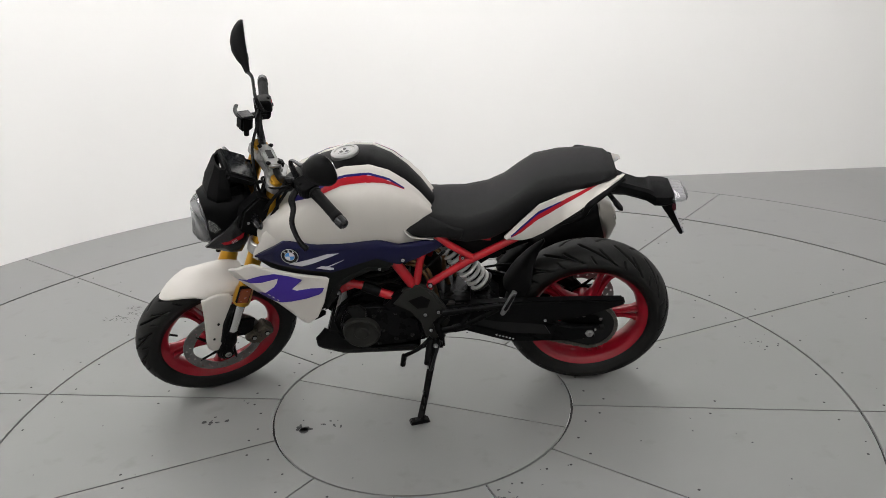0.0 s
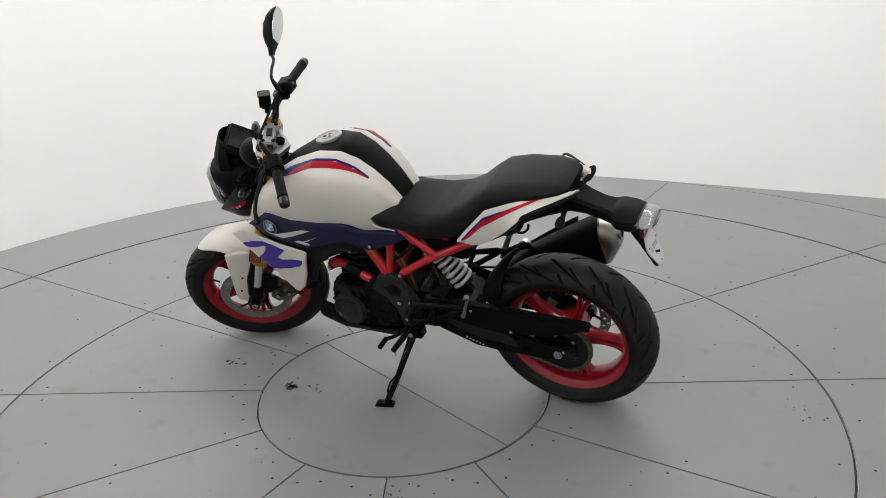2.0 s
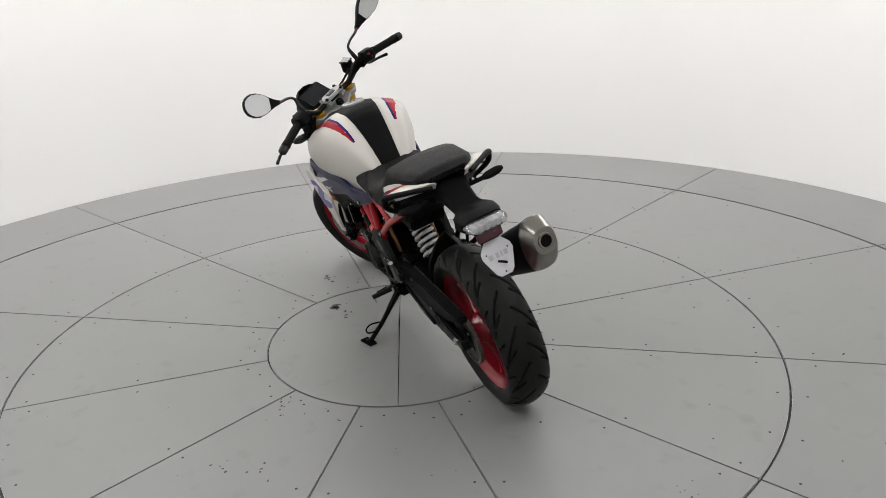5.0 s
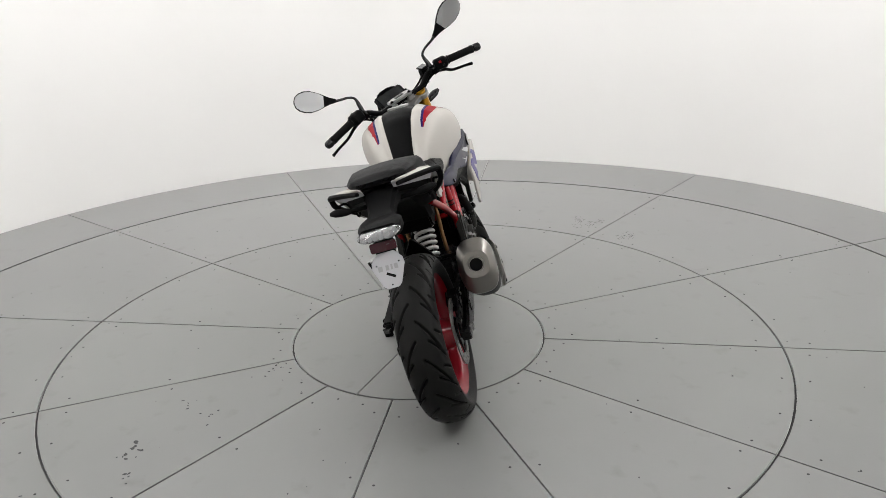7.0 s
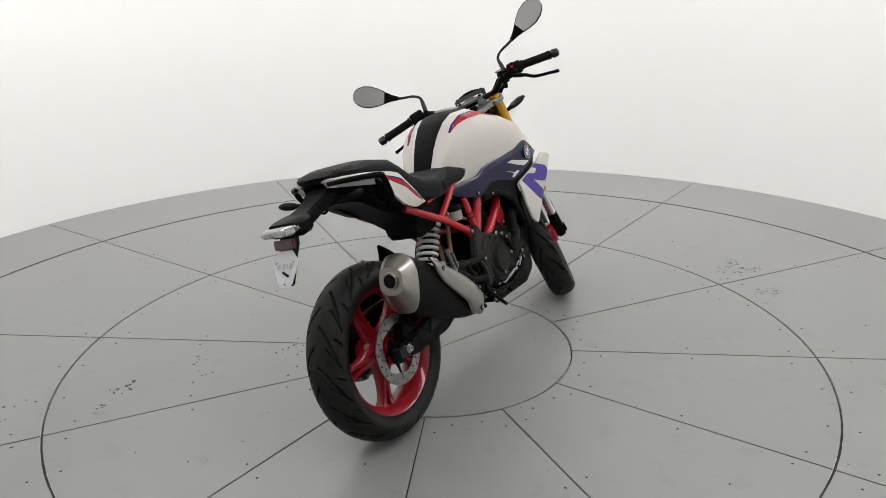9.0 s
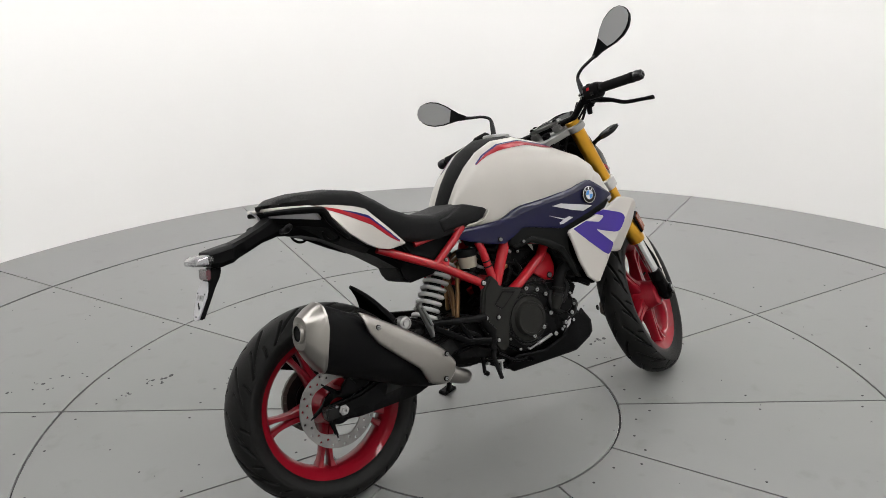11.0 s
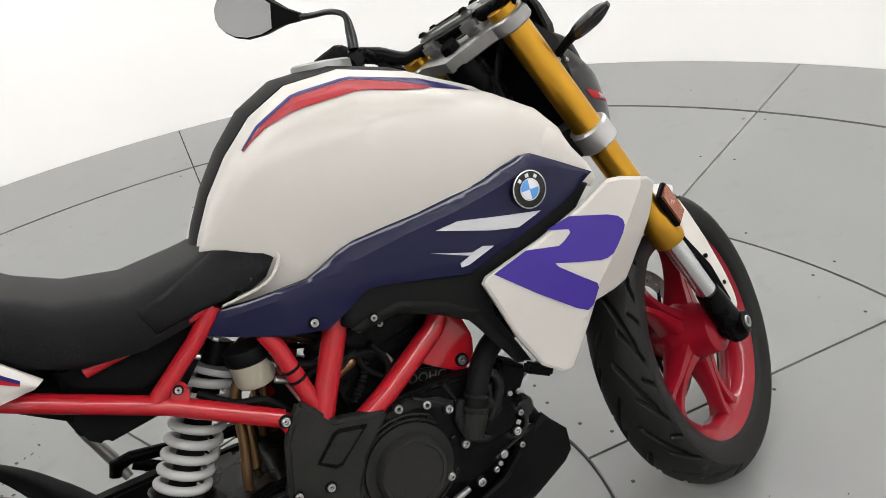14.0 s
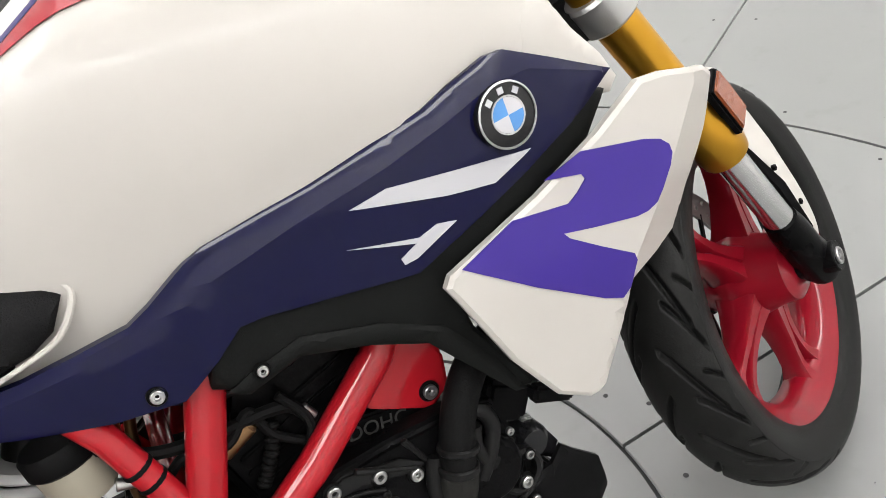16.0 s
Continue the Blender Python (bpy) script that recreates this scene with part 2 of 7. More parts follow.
def panel(bm, outline, f, thick, side, step=0.014, edge=0.003, round_=0, ridge=()):
    """A shell over an outline in x and z, whose outer face stands at side * f(x, z)."""
    if round_:
        outline = [(q.x, q.y) for q in curve_pts([(x, z, 0) for x, z in outline + outline[:1]], round_)][:-1]
    ring = []
    for (x0, z0), (x1, z1) in zip(outline, outline[1:] + outline[:1]):
        n = max(1, round(math.hypot(x1 - x0, z1 - z0) / step))
        ring += [(x0 + (x1 - x0) * k / n, z0 + (z1 - z0) * k / n) for k in range(n)]
    xs, zs = [q[0] for q in ring], [q[1] for q in ring]
    pts, depth = [V(q) for q in ring], [edge] * len(ring)
    inset = 0.0045
    if edge:
        n = len(ring)
        for i in range(n):
            (xa, za), (xb, zb) = ring[i - 1], ring[(i + 1) % n]
            d = math.hypot(xb - xa, zb - za) + 1e-9
            for s in (1, -1):
                x, z = ring[i][0] - s * (zb - za) / d * inset, ring[i][1] + s * (xb - xa) / d * inset
                if inside(x, z, ring) and edge_dist(x, z, ring) > inset * 0.8:
                    pts.append(V((x, z)))
                    depth.append(0)
    line_ = []
    for (x0, z0), (x1, z1) in zip(ridge, ridge[1:]):
        n = max(1, round(math.hypot(x1 - x0, z1 - z0) / 0.004))
        line_ += [(x0 + (x1 - x0) * k / n, z0 + (z1 - z0) * k / n) for k in range(n)]
    line_ = [q for q in line_ if inside(*q, ring) and edge_dist(*q, ring) > 0.003]
    if line_:
        keep = [i for i, p in enumerate(pts) if i < len(ring) or min(math.hypot(p.x - a, p.y - b) for a, b in line_) > 0.004]
        pts, depth = [pts[i] for i in keep] + [V(q) for q in line_], [depth[i] for i in keep] + [0] * len(line_)
    x = min(xs) + step * 0.37
    while x < max(xs):
        z = min(zs) + step * 0.41
        while z < max(zs):
            if inside(x, z, ring) and edge_dist(x, z, ring) > step * 0.6 and not any(math.hypot(x - a, z - b) < 0.006 for a, b in line_):
                pts.append(V((x, z)))
                depth.append(0)
            z += step
        x += step
    n = len(ring)
    co, _, fs, _, _, _ = delaunay_2d_cdt(pts, [(i, (i + 1) % n) for i in range(n)], [], 1, 1e-6)
    if len(co) != len(pts):
        depth = [edge if edge_dist(c.x, c.y, ring) < 1e-4 else 0 for c in co]
    outer = [bm.verts.new((c.x, side * (f(c.x, c.y) - depth[i]), c.y)) for i, c in enumerate(co)]
    inner = [bm.verts.new((c.x, side * (f(c.x, c.y) - thick), c.y)) for c in co]
    count = {}
    for t in fs:
        bm.faces.new([outer[i] for i in t])
        bm.faces.new([inner[i] for i in reversed(t)])
        for a, b in zip(t, t[1:] + t[:1]):
            count[(a, b)] = count.get((a, b), 0) + 1
    for a, b in count:
        if (b, a) not in count:
            bm.faces.new((outer[a], inner[a], inner[b], outer[b]))
    return bm


def bolt(parent, x, y, z, r=0.007, out=(0, -1, 0), material=None, m=None, name="bolt"):
    """A socket-head bolt whose head stands out along out, larger ones with a dark disc round them."""
    o = V(out).normalized()
    p = V((x, y, z))
    bm = bmesh.new()
    lathe(bm, [(r * 0.96, -0.002), (r, 0.0), (r, r * 0.62), (r * 0.86, r * 0.75), (r * 0.50, r * 0.75), (r * 0.45, r * 0.68), (r * 0.42, r * 0.2), (0, r * 0.02)], along(p, p + o), 16)
    head = part(name, bm, material or BOLT, parent, m=m)
    # thin black disc: the shade of the bolt's recess, put in as colour
    if r > 0.0048:
        bm = bmesh.new()
        lathe(bm, [(0, 0.0008), (r * 1.20, 0.0008), (r * 1.36, 0.0018), (r * 1.46, 0.0008), (r * 1.46, -0.002), (0, -0.002)], along(p, p + o), 20)
        part("recess_shade", bm, RUBBER, parent, m=m)
    return head


def lettering(text, size, material, parent, m, name="lettering", depth=0.0008):
    cu = bpy.data.curves.new("letters", "FONT")
    cu.body, cu.size, cu.extrude, cu.align_x = text, size, depth, "CENTER"
    tmp = new("letters", cu)
    me = bpy.data.meshes.new_from_object(tmp.evaluated_get(bpy.context.evaluated_depsgraph_get()))
    bpy.data.objects.remove(tmp)
    me.transform(m)
    me.materials.clear()
    me.materials.append(material)
    ob = new(name, me)
    ob.parent = parent
    return ob


def ip(x, xs, ys):
    return float(np.interp(x, xs, ys))


# ---------------------------------------------------------------- room
CX, CY = 0.61, 0.125          # middle of the turntable
RINGS = (0.553, 1.545, 2.59, 3.24)
PLATE = 0.010


def ring_piece(bm, r0, r1, a0, a1, gap, n=10, inner=0.004, outer=0.004):
    """A sector plate, with a gap kept all round."""
    top, bot = [], []
    for r, ang in [(r0 + inner, [a0 + (a1 - a0) * k / n for k in range(n + 1)]), (r1 - outer, [a1 - (a1 - a0) * k / n for k in range(n + 1)])]:
        for a in ang:
            g = gap / max(r, 0.05)
            a = max(a0 + g, min(a1 - g, a))
            top.append((CX + r * math.cos(a), CY + r * math.sin(a), 0.0))
    vs = [bm.verts.new(q) for q in top]
    lo = [bm.verts.new((q[0], q[1], -PLATE)) for q in top]
    bm.faces.new(vs)
    k = len(vs)
    for i in range(k):
        bm.faces.new((vs[i], lo[i], lo[(i + 1) % k], vs[(i + 1) % k]))
    return bm


bm = bmesh.new()
bmesh.ops.create_circle(bm, cap_ends=True, segments=96, radius=9, matrix=pose(CX, CY, -PLATE))
floor = tagged(link("floor", bm, GAP), "pale grey painted floor with a round turntable", "floor", kind="structure")
A0 = radians(-3.9)
for k, (r0, r1) in enumerate(zip(RINGS[:3], RINGS[1:])):
    for i in range(12):
        a = A0 + i * math.pi / 6
        part("floor_panel", ring_piece(bmesh.new(), r0, r1, a, a + math.pi / 6, 0.0034, inner=(0.0062, 0.0045, 0.009)[k], outer=0.009 if k == 1 else 0.0045), FLOOR, floor)
for s in (0, 1):
    a = radians(160.6) + s * math.pi
    bm = bmesh.new()
    pts = [(RINGS[0] - 0.0034) * V((math.cos(a + math.pi * k / 40), math.sin(a + math.pi * k / 40))) for k in range(0, 41)]
    nrm = V((math.cos(a + math.pi / 2), math.sin(a + math.pi / 2))) * 0.0024
    vs = [bm.verts.new((CX + q.x + nrm.x, CY + q.y + nrm.y, 0)) for q in pts]
    lo = [bm.verts.new((v.co.x, v.co.y, -PLATE)) for v in vs]
    bm.faces.new(vs)
    for i in range(len(vs)):
        bm.faces.new((vs[i], lo[i], lo[(i + 1) % len(vs)], vs[(i + 1) % len(vs)]))
    part("turntable_panel", bm, FLOOR, floor)
bm = bmesh.new()
lathe(bm, [(RINGS[3] + 0.002, -PLATE), (RINGS[3] + 0.002, 0.0), (8.0, 0.0), (8.0, -PLATE)], pose(CX, CY, 0), 128, closed=True)
part("floor_rim", bm, FLOOR, floor)

# the wall: round, with a straight run towards the entrance
WALL_R, WALL_H = 3.24, 3.3
path = [(CX + WALL_R * math.cos(radians(a)), CY + WALL_R * math.sin(radians(a))) for a in range(-90, 151, 3)]
path += [(-5.0, CY + 1.0), (-5.2, CY - 3.27)]
bm = bmesh.new()
inner, outer = [], []
n = len(path)
for i in range(n):
    (xa, ya), (xb, yb) = path[i - 1], path[(i + 1) % n]
    d = math.hypot(xb - xa, yb - ya)
    nx, ny = (yb - ya) / d, -(xb - xa) / d
    x, y = path[i]
    prof = [(0.0, -0.002), (0.0, 0.02)] + [(0.0, WALL_H * k / 6) for k in range(1, 7)]
    inner.append([(x - nx * o, y - ny * o, z) for o, z in prof])
    outer.append([(x + nx * 0.15, y + ny * 0.15, z) for z in (WALL_H, -0.002)])
rings = [a + b for a, b in zip(inner, outer)]
skin(bm, rings, closed=True)
tagged(link("wall_round", bm, WALL, smooth=60), "smooth white curved studio wall", "wall", kind="structure")
bm = bmesh.new()
lathe(bm, [(0, 0), (9.0, 0), (9.0, 0.1), (0, 0.1)], pose(CX, CY, WALL_H), 96)
tagged(link("ceiling", bm, WALL), "plain white studio ceiling", "ceiling", kind="structure")
bm = bmesh.new()
lathe(bm, [(2.36, -0.04), (2.84, -0.04), (2.84, -0.004), (2.36, -0.004)], pose(CX + 0.36, CY - 0.03, WALL_H), 96, closed=True)
tagged(link("ceiling_light", bm, glow), "large luminous ceiling ring, switched on", "ceiling light")

# screws beside the joints
bm = bmesh.new()
lathe(bm, [(0.0, 0.0006), (0.0036, 0.0006), (0.0048, 0.0001), (0.0048, -0.001)], Matrix.Identity(4), 8)
screw = part("screw", bm, GAP, floor)
SPOTS = []
for i in range(12):
    a = A0 + i * math.pi / 6
    for r in (0.66, 1.05, 1.45, 1.65, 2.1, 2.5):
        for s in (-1, 1):
            SPOTS.append((a + s * 0.045 / r + random.uniform(-.01, .01), r + random.uniform(-.02, .02)))
    for s in (0.33, 0.67):
        SPOTS.append((a + s * math.pi / 6, 0.61))
        SPOTS.append((a + s * math.pi / 6, 1.50))
        SPOTS.append((a + s * math.pi / 6, 1.60))
for k, (a, r) in enumerate(SPOTS):
    ob = screw if k == 0 else screw.copy()
    if k:
        scene.collection.objects.link(ob)
    ob.location = (CX + r * math.cos(a), CY + r * math.sin(a), 0)

# scuffs and crumbs left on the floor: middle, spread, count, size
rng = random.Random(7)


def scuff(x, y, spread, count, size, name="scuff_mark", slim=1.0, turn=None):
    bm = bmesh.new()
    for _ in range(count):
        u, v = x + rng.gauss(0, spread), y + rng.gauss(0, spread * 0.6)
        s, a0, st = size * rng.uniform(0.3, 1.0), rng.uniform(0, 6.3), rng.uniform(0.3, 0.9) * slim
        a0 = a0 if turn is None else turn + rng.gauss(0, 0.25)
        ring = []
        for k in range(9):
            a = 2 * math.pi * k / 9
            q = V((math.cos(a), math.sin(a) * st)) * s * rng.uniform(0.6, 1.1)
            q.rotate(Matrix.Rotation(a0, 2))
            ring.append((u + q.x, v + q.y))
        vs = [bm.verts.new((*q, 0.0008)) for q in ring]
        lo = [bm.verts.new((*q, 0.0)) for q in ring]
        bm.faces.new(vs)
        for k in range(9):
            bm.faces.new((vs[k], lo[k], lo[(k + 1) % 9], vs[(k + 1) % 9]))
    return tagged(link(name, bm, SCUFF, floor), "black rubbed scuff on the floor paint", kind="stuff")


def at_polar(r, deg):
    return CX + r * math.cos(radians(deg)), CY + r * math.sin(radians(deg))


for r, deg, spread, count, size in ((0.77, 8.5, 0.03, 9, 0.013), (0.45, 21.9, 0.02, 12, 0.02), (0.36, 23.2, 0.025, 7, 0.013), (0.69, -1.8, 0.01, 3, 0.007),
                                    (1.29, 135.9, 0.035, 10, 0.013), (0.99, 134.3, 0.03, 6, 0.008), (0.66, 123, 0.06, 12, 0.007),
                                    (1.03, 126.7, 0.025, 5, 0.009), (1.73, 138.5, 0.06, 12, 0.010), (1.45, -162, 0.06, 14, 0.007), (1.37, 141.6, 0.02, 5, 0.011)):
    scuff(*at_polar(r, deg), spread, count, size)
for r, deg in ((1.75, -29.1), (1.69, -41.0), (1.84, -30)):
    x, y = at_polar(r, deg)
    for k in range(3):
        scuff(x + rng.gauss(0, .05), y + rng.gauss(0, .05), 0.03, 13, 0.013, slim=0.16, turn=radians(deg))

# crumbs and specks all over the floor
bm = bmesh.new()
for _ in range(190):
    r, a = 2.9 * math.sqrt(rng.uniform(0.02, 1)), rng.uniform(0, 2 * math.pi)
    u, v, s = CX + r * math.cos(a), CY + r * math.sin(a), rng.uniform(0.0012, 0.0042) * rng.uniform(0.6, 1.2)
    ring = [(u + s * rng.uniform(0.6, 1.2) * math.cos(k * math.pi / 3), v + s * rng.uniform(0.6, 1.2) * math.sin(k * math.pi / 3)) for k in range(6)]
    vs = [bm.verts.new((*q, 0.0012)) for q in ring]
    lo = [bm.verts.new((*q, 0.0)) for q in ring]
    bm.faces.new(vs)
    for k in range(6):
        bm.faces.new((vs[k], lo[k], lo[(k + 1) % 6], vs[(k + 1) % 6]))
tagged(link("floor_crumbs", bm, SCUFF, floor), "tiny dark crumbs on the floor", kind="stuff")

# ---------------------------------------------------------------- motorcycle
# Its own axes: x ahead, y to its left, z up its middle plane; it leans on its side stand.
BIKE = pose(0, -0.0823, 0, -15.6, 0, 0) @ pose(-0.009, -0.020, 0, 0, 0, 1.4)
bike = tagged(new("motorcycle"), "white and navy naked motorcycle with red wheels, on its side stand", "motorcycle")
bike.matrix_world = BIKE
RAKE, STEER = radians(25.8), radians(29.4)
FWD, UP = V((math.cos(RAKE), 0, math.sin(RAKE))), V((-math.sin(RAKE), 0, math.cos(RAKE)))
AXLE_F = V((1.403, 0, 0.301))
PIVOT = AXLE_F - 0.035 * FWD
TURN = Matrix.Translation(PIVOT) @ Matrix.Rotation(STEER, 4, UP) @ Matrix.Translation(-PIVOT)
SHIFT = TURN
GUARD = AXLE_F - UP * 0.0134
AXLE_R = V((0, 0, 0.306))


def fork(c, y, a=0.0):
    """A point c metres up the fork legs from the axle, a metres ahead of them."""
    q = AXLE_F + UP * (c - 0.0134) + FWD * a
    return V((q.x, y, q.z))


# wheels and tyres
def tyre_mesh(center, R, w, bead, nth, m):
    """A tyre with cut tread grooves."""
    ph = np.radians(np.linspace(-88, 88, 110))
    r0 = R - w * 0.66
    th = np.linspace(0, 2 * np.pi, nth, endpoint=False)
    TH, PH = np.meshgrid(th, ph, indexing="ij")
    y = w * np.sin(PH)
    r = r0 + (R - r0) * np.cos(PH)
    cut = np.zeros_like(r)
    deg = np.degrees(PH)
    for side in (-1, 1):
        d = deg * side
        for count, lo, hi, sweep, off, wid in ((15, 4, 62, 0.36, 0.0, 0.0033), (15, 26, 74, 0.22, 0.55, 0.0030), (15, 50, 79, 0.06, 0.30, 0.0026)):
            u = np.clip((d - lo) / (hi - lo), 0, 1)
            path_ = sweep * (u ** 1.25)
            slope = sweep * 1.25 * np.maximum(u, 0.02) ** 0.25 / np.radians(hi - lo)
            per = 2 * np.pi / count
            f = (TH - path_ - (off + 0.5 * (side > 0)) * per + per / 2) % per - per / 2
            dist = np.abs(f) / np.sqrt(1 / r ** 2 + (slope / w) ** 2)
            on = (d > lo) & (d < hi)
            cut = np.maximum(cut, np.where(on, np.clip(1.6 - dist / wid, 0, 1), 0))
    r = r - 0.0090 * cut * np.sqrt(np.clip(np.cos(PH), 0, 1))
    y = y - np.sign(y) * 0.008 * cut * np.abs(np.sin(PH))
    r = r + 0.0010 * ((np.abs(np.abs(deg) - 82) < 2.0))
    rows = [np.stack([r * np.cos(TH), y, r * np.sin(TH)], -1)]
    co = rows[0]
    extra = []
    for s, col in ((-1, 0), (1, -1)):
        for rb, yb in (((r0 + bead + 0.014) / 2, 0.975), (bead + 0.014, 0.89), (bead - 0.004, 0.80)):
            extra.append((s, np.stack([rb * np.cos(th), np.full(nth, s * w * yb), rb * np.sin(th)], -1)))
    co = np.concatenate([extra[k][1][:, None] for k in (2, 1, 0)] + [co] + [extra[k][1][:, None] for k in (3, 4, 5)], 1)
    n1 = co.shape[1]
    co = co.reshape(-1, 3)
    i = np.arange(nth)[:, None]
    k = np.arange(n1)[None, :]
    a, b = i * n1 + k, ((i + 1) % nth) * n1 + k
    k2 = (k + 1) % n1
    faces = np.stack([a + 0 * b, i * n1 + k2, ((i + 1) % nth) * n1 + k2, b], -1).reshape(-1, 4)
    me = bpy.data.meshes.new("tyre")
    me.from_pydata(co.tolist(), [], faces.tolist())
    me.transform(m @ Matrix.Translation(center))
    me.materials.append(TYRE)
    me.polygons.foreach_set("use_smooth", [True] * len(me.polygons))
    return me


def ydir(c, s=1):
    """Local z towards s * y at the point c."""
    return along(c, V(c) + V((0, s, 0)))


def wheel(name, c, R, w, half, m, spoke_turn, label, big=0.0):
    """A cast wheel and its tyre; big widens the rim's flange."""
    bm = bmesh.new()
    prof = [(0.233, half), (0.235, half - 0.004), (0.229, half - 0.012), (0.214, half - 0.020), (0.203, half * 0.45), (0.200, 0),
            (0.203, -half * 0.45), (0.214, -half + 0.020), (0.229, -half + 0.012), (0.235, -half + 0.004), (0.233, -half),
            (0.226, -half - 0.001), (0.205, -half + 0.016), (0.193, -half * 0.42), (0.189, 0), (0.193, half * 0.42), (0.205, half - 0.016), (0.226, half + 0.001)]
    lathe(bm, [(r + big * (r > 0.212), y) for r, y in prof], ydir(c), 96, closed=True)
    rim = part(name, bm, RIM_RED, bike, label, m=m)
    bm = bmesh.new()
    lathe(bm, [(0.016, -0.082), (0.040, -0.080), (0.050, -0.072), (0.054, -0.045), (0.062, -0.022), (0.066, 0), (0.062, 0.022), (0.050, 0.045), (0.040, 0.072), (0.016, 0.075)], ydir(c), 32)
    part("hub", bm, RIM_RED, rim, m=m)
    for k in range(5):
        a = spoke_turn + 2 * math.pi * k / 5
        bm = bmesh.new()
        for w0, w1, w2 in ((-1, 0.004, 0.017), (1, 0.004, 0.017)):
            rings = []
            for r, wd, th, off in ((0.045, 0.034, 0.064, 0.014), (0.075, 0.025, 0.052, 0.0105), (0.105, 0.0200, 0.042, 0.0090), (0.125, 0.0180, 0.038, 0.0092), (0.150, 0.0150, 0.034, 0.0125), (0.172, 0.0165, 0.034, 0.0165), (0.186, 0.022, 0.040, 0.020), (0.200, 0.032, 0.050, 0.024)):
                q = []
                for u, v in ((-.5, -.36), (-.34, -.5), (.34, -.5), (.5, -.36), (.5, .36), (.34, .5), (-.34, .5), (-.5, .36)):
                    t = w0 * off + u * wd
                    q.append(V(c) + V((r * math.cos(a) - t * math.sin(a), v * th, r * math.sin(a) + t * math.cos(a))))
                rings.append(q)
            skin(bm, rings)
        part("spoke", bm, RIM_RED, rim, m=m)
    me = tyre_mesh(c, R, w, 0.222 + big, 900, m)
    t = new("tyre", me)
    t.parent = rim
    tagged(t, "black road tyre with curved tread grooves")
    bm = bmesh.new()
    a = spoke_turn + 0.55
    d = V((math.cos(a), 0, math.sin(a)))
    rod(bm, V(c) + d * 0.192 + V((0, 0.006, 0)), V(c) + d * 0.160 + V((0, 0.016, 0)), 0.0045, 0.004, 8)
    part("valve", bm, RUBBER, rim, m=m)
    return rim


def disc(rim, c, y, r_out, r_in, thick, m, holes, name="brake_disc"):
    """A drilled brake disc with a wavy inner edge and carrier arms."""
    bm = bmesh.new()
    outer = [V((r_out * math.cos(2 * math.pi * k / 96), r_out * math.sin(2 * math.pi * k / 96))) for k in range(96)]
    pts, edges = list(outer), [(k, (k + 1) % 96) for k in range(96)]

    def loop(p):
        s = len(pts)
        pts.extend(p)
        edges.extend((s + k, s + (k + 1) % len(p)) for k in range(len(p)))

    loop([V(((r_in + 0.004 * math.cos(5 * t)) * math.cos(t), (r_in + 0.004 * math.cos(5 * t)) * math.sin(t))) for t in (2 * math.pi * k / 60 for k in range(60))])
    hole = []
    for k in range(holes):
        for j, fr in enumerate((0.25, 0.72)):
            a = 2 * math.pi * (k + 0.5 * j) / holes
            r = r_in + 0.006 + (r_out - r_in - 0.008) * fr
            hole.append((V((r * math.cos(a), r * math.sin(a))), 0.0045))
    for h, rr in hole:
        loop([h + rr * V((math.cos(t), math.sin(t))) for t in (2 * math.pi * k / 6 for k in range(6))])
    co, _, fs, _, _, _ = delaunay_2d_cdt(pts, edges, [], 0, 1e-6)
    up, lo = [bm.verts.new((c.x + q.x, y + thick / 2, c.z + q.y)) for q in co], [bm.verts.new((c.x + q.x, y - thick / 2, c.z + q.y)) for q in co]
    count = {}
    for t in fs:
        g = (co[t[0]] + co[t[1]] + co[t[2]]) / 3
        if g.length < r_in - 0.0045 + 0.0 or any((g - h).length < rr * 0.8 for h, rr in hole) or (g.length < r_in + 0.004 * math.cos(5 * math.atan2(g.y, g.x)) - 1e-4):
            continue
        bm.faces.new([up[i] for i in t])
        bm.faces.new([lo[i] for i in reversed(t)])
        for a, b in zip(t, t[1:] + t[:1]):
            count[(a, b)] = 1
    for a, b in count:
        if (b, a) not in count:
            bm.faces.new((up[a], lo[a], lo[b], up[b]))
    bmesh.ops.delete(bm, geom=[v for v in bm.verts if not v.link_faces], context="VERTS")
    d = part(name, bm, DISC_STEEL, rim, "drilled steel brake disc", m=m)
    bm = bmesh.new()
    for k in range(5):
        a = 2 * math.pi * k / 5 + 0.3
        p0 = V((c.x + 0.045 * math.cos(a), y, c.z + 0.045 * math.sin(a)))
        p1 = V((c.x + (r_in + 0.006) * math.cos(a + 0.45), y, c.z + (r_in + 0.006) * math.sin(a + 0.45)))
        tube(bm, [p0, (p0 + p1) / 2, p1], [0.009, 0.006, 0.006], 8, flat=0.5)
    lathe(bm, [(0.03, -0.004), (0.05, -0.004), (0.05, 0.004), (0.03, 0.004)], ydir((c.x, y, c.z)), 32, closed=True)
    part("disc_carrier", bm, DARK_METAL, rim, m=m)
    return d


I4 = Matrix.Identity(4)
front = wheel("front_wheel", AXLE_F, 0.304, 0.058, 0.046, TURN, -0.14, "red five-spoke front wheel turned to its left", 0.006)
rear = wheel("rear_wheel", AXLE_R, 0.306, 0.077, 0.062, I4, 0.72, "red five-spoke rear wheel", 0.004)
disc(front, AXLE_F, 0.068, 0.150, 0.112, 0.005, TURN, 22)
disc(rear, AXLE_R, -0.088, 0.120, 0.084, 0.005, I4, 18)

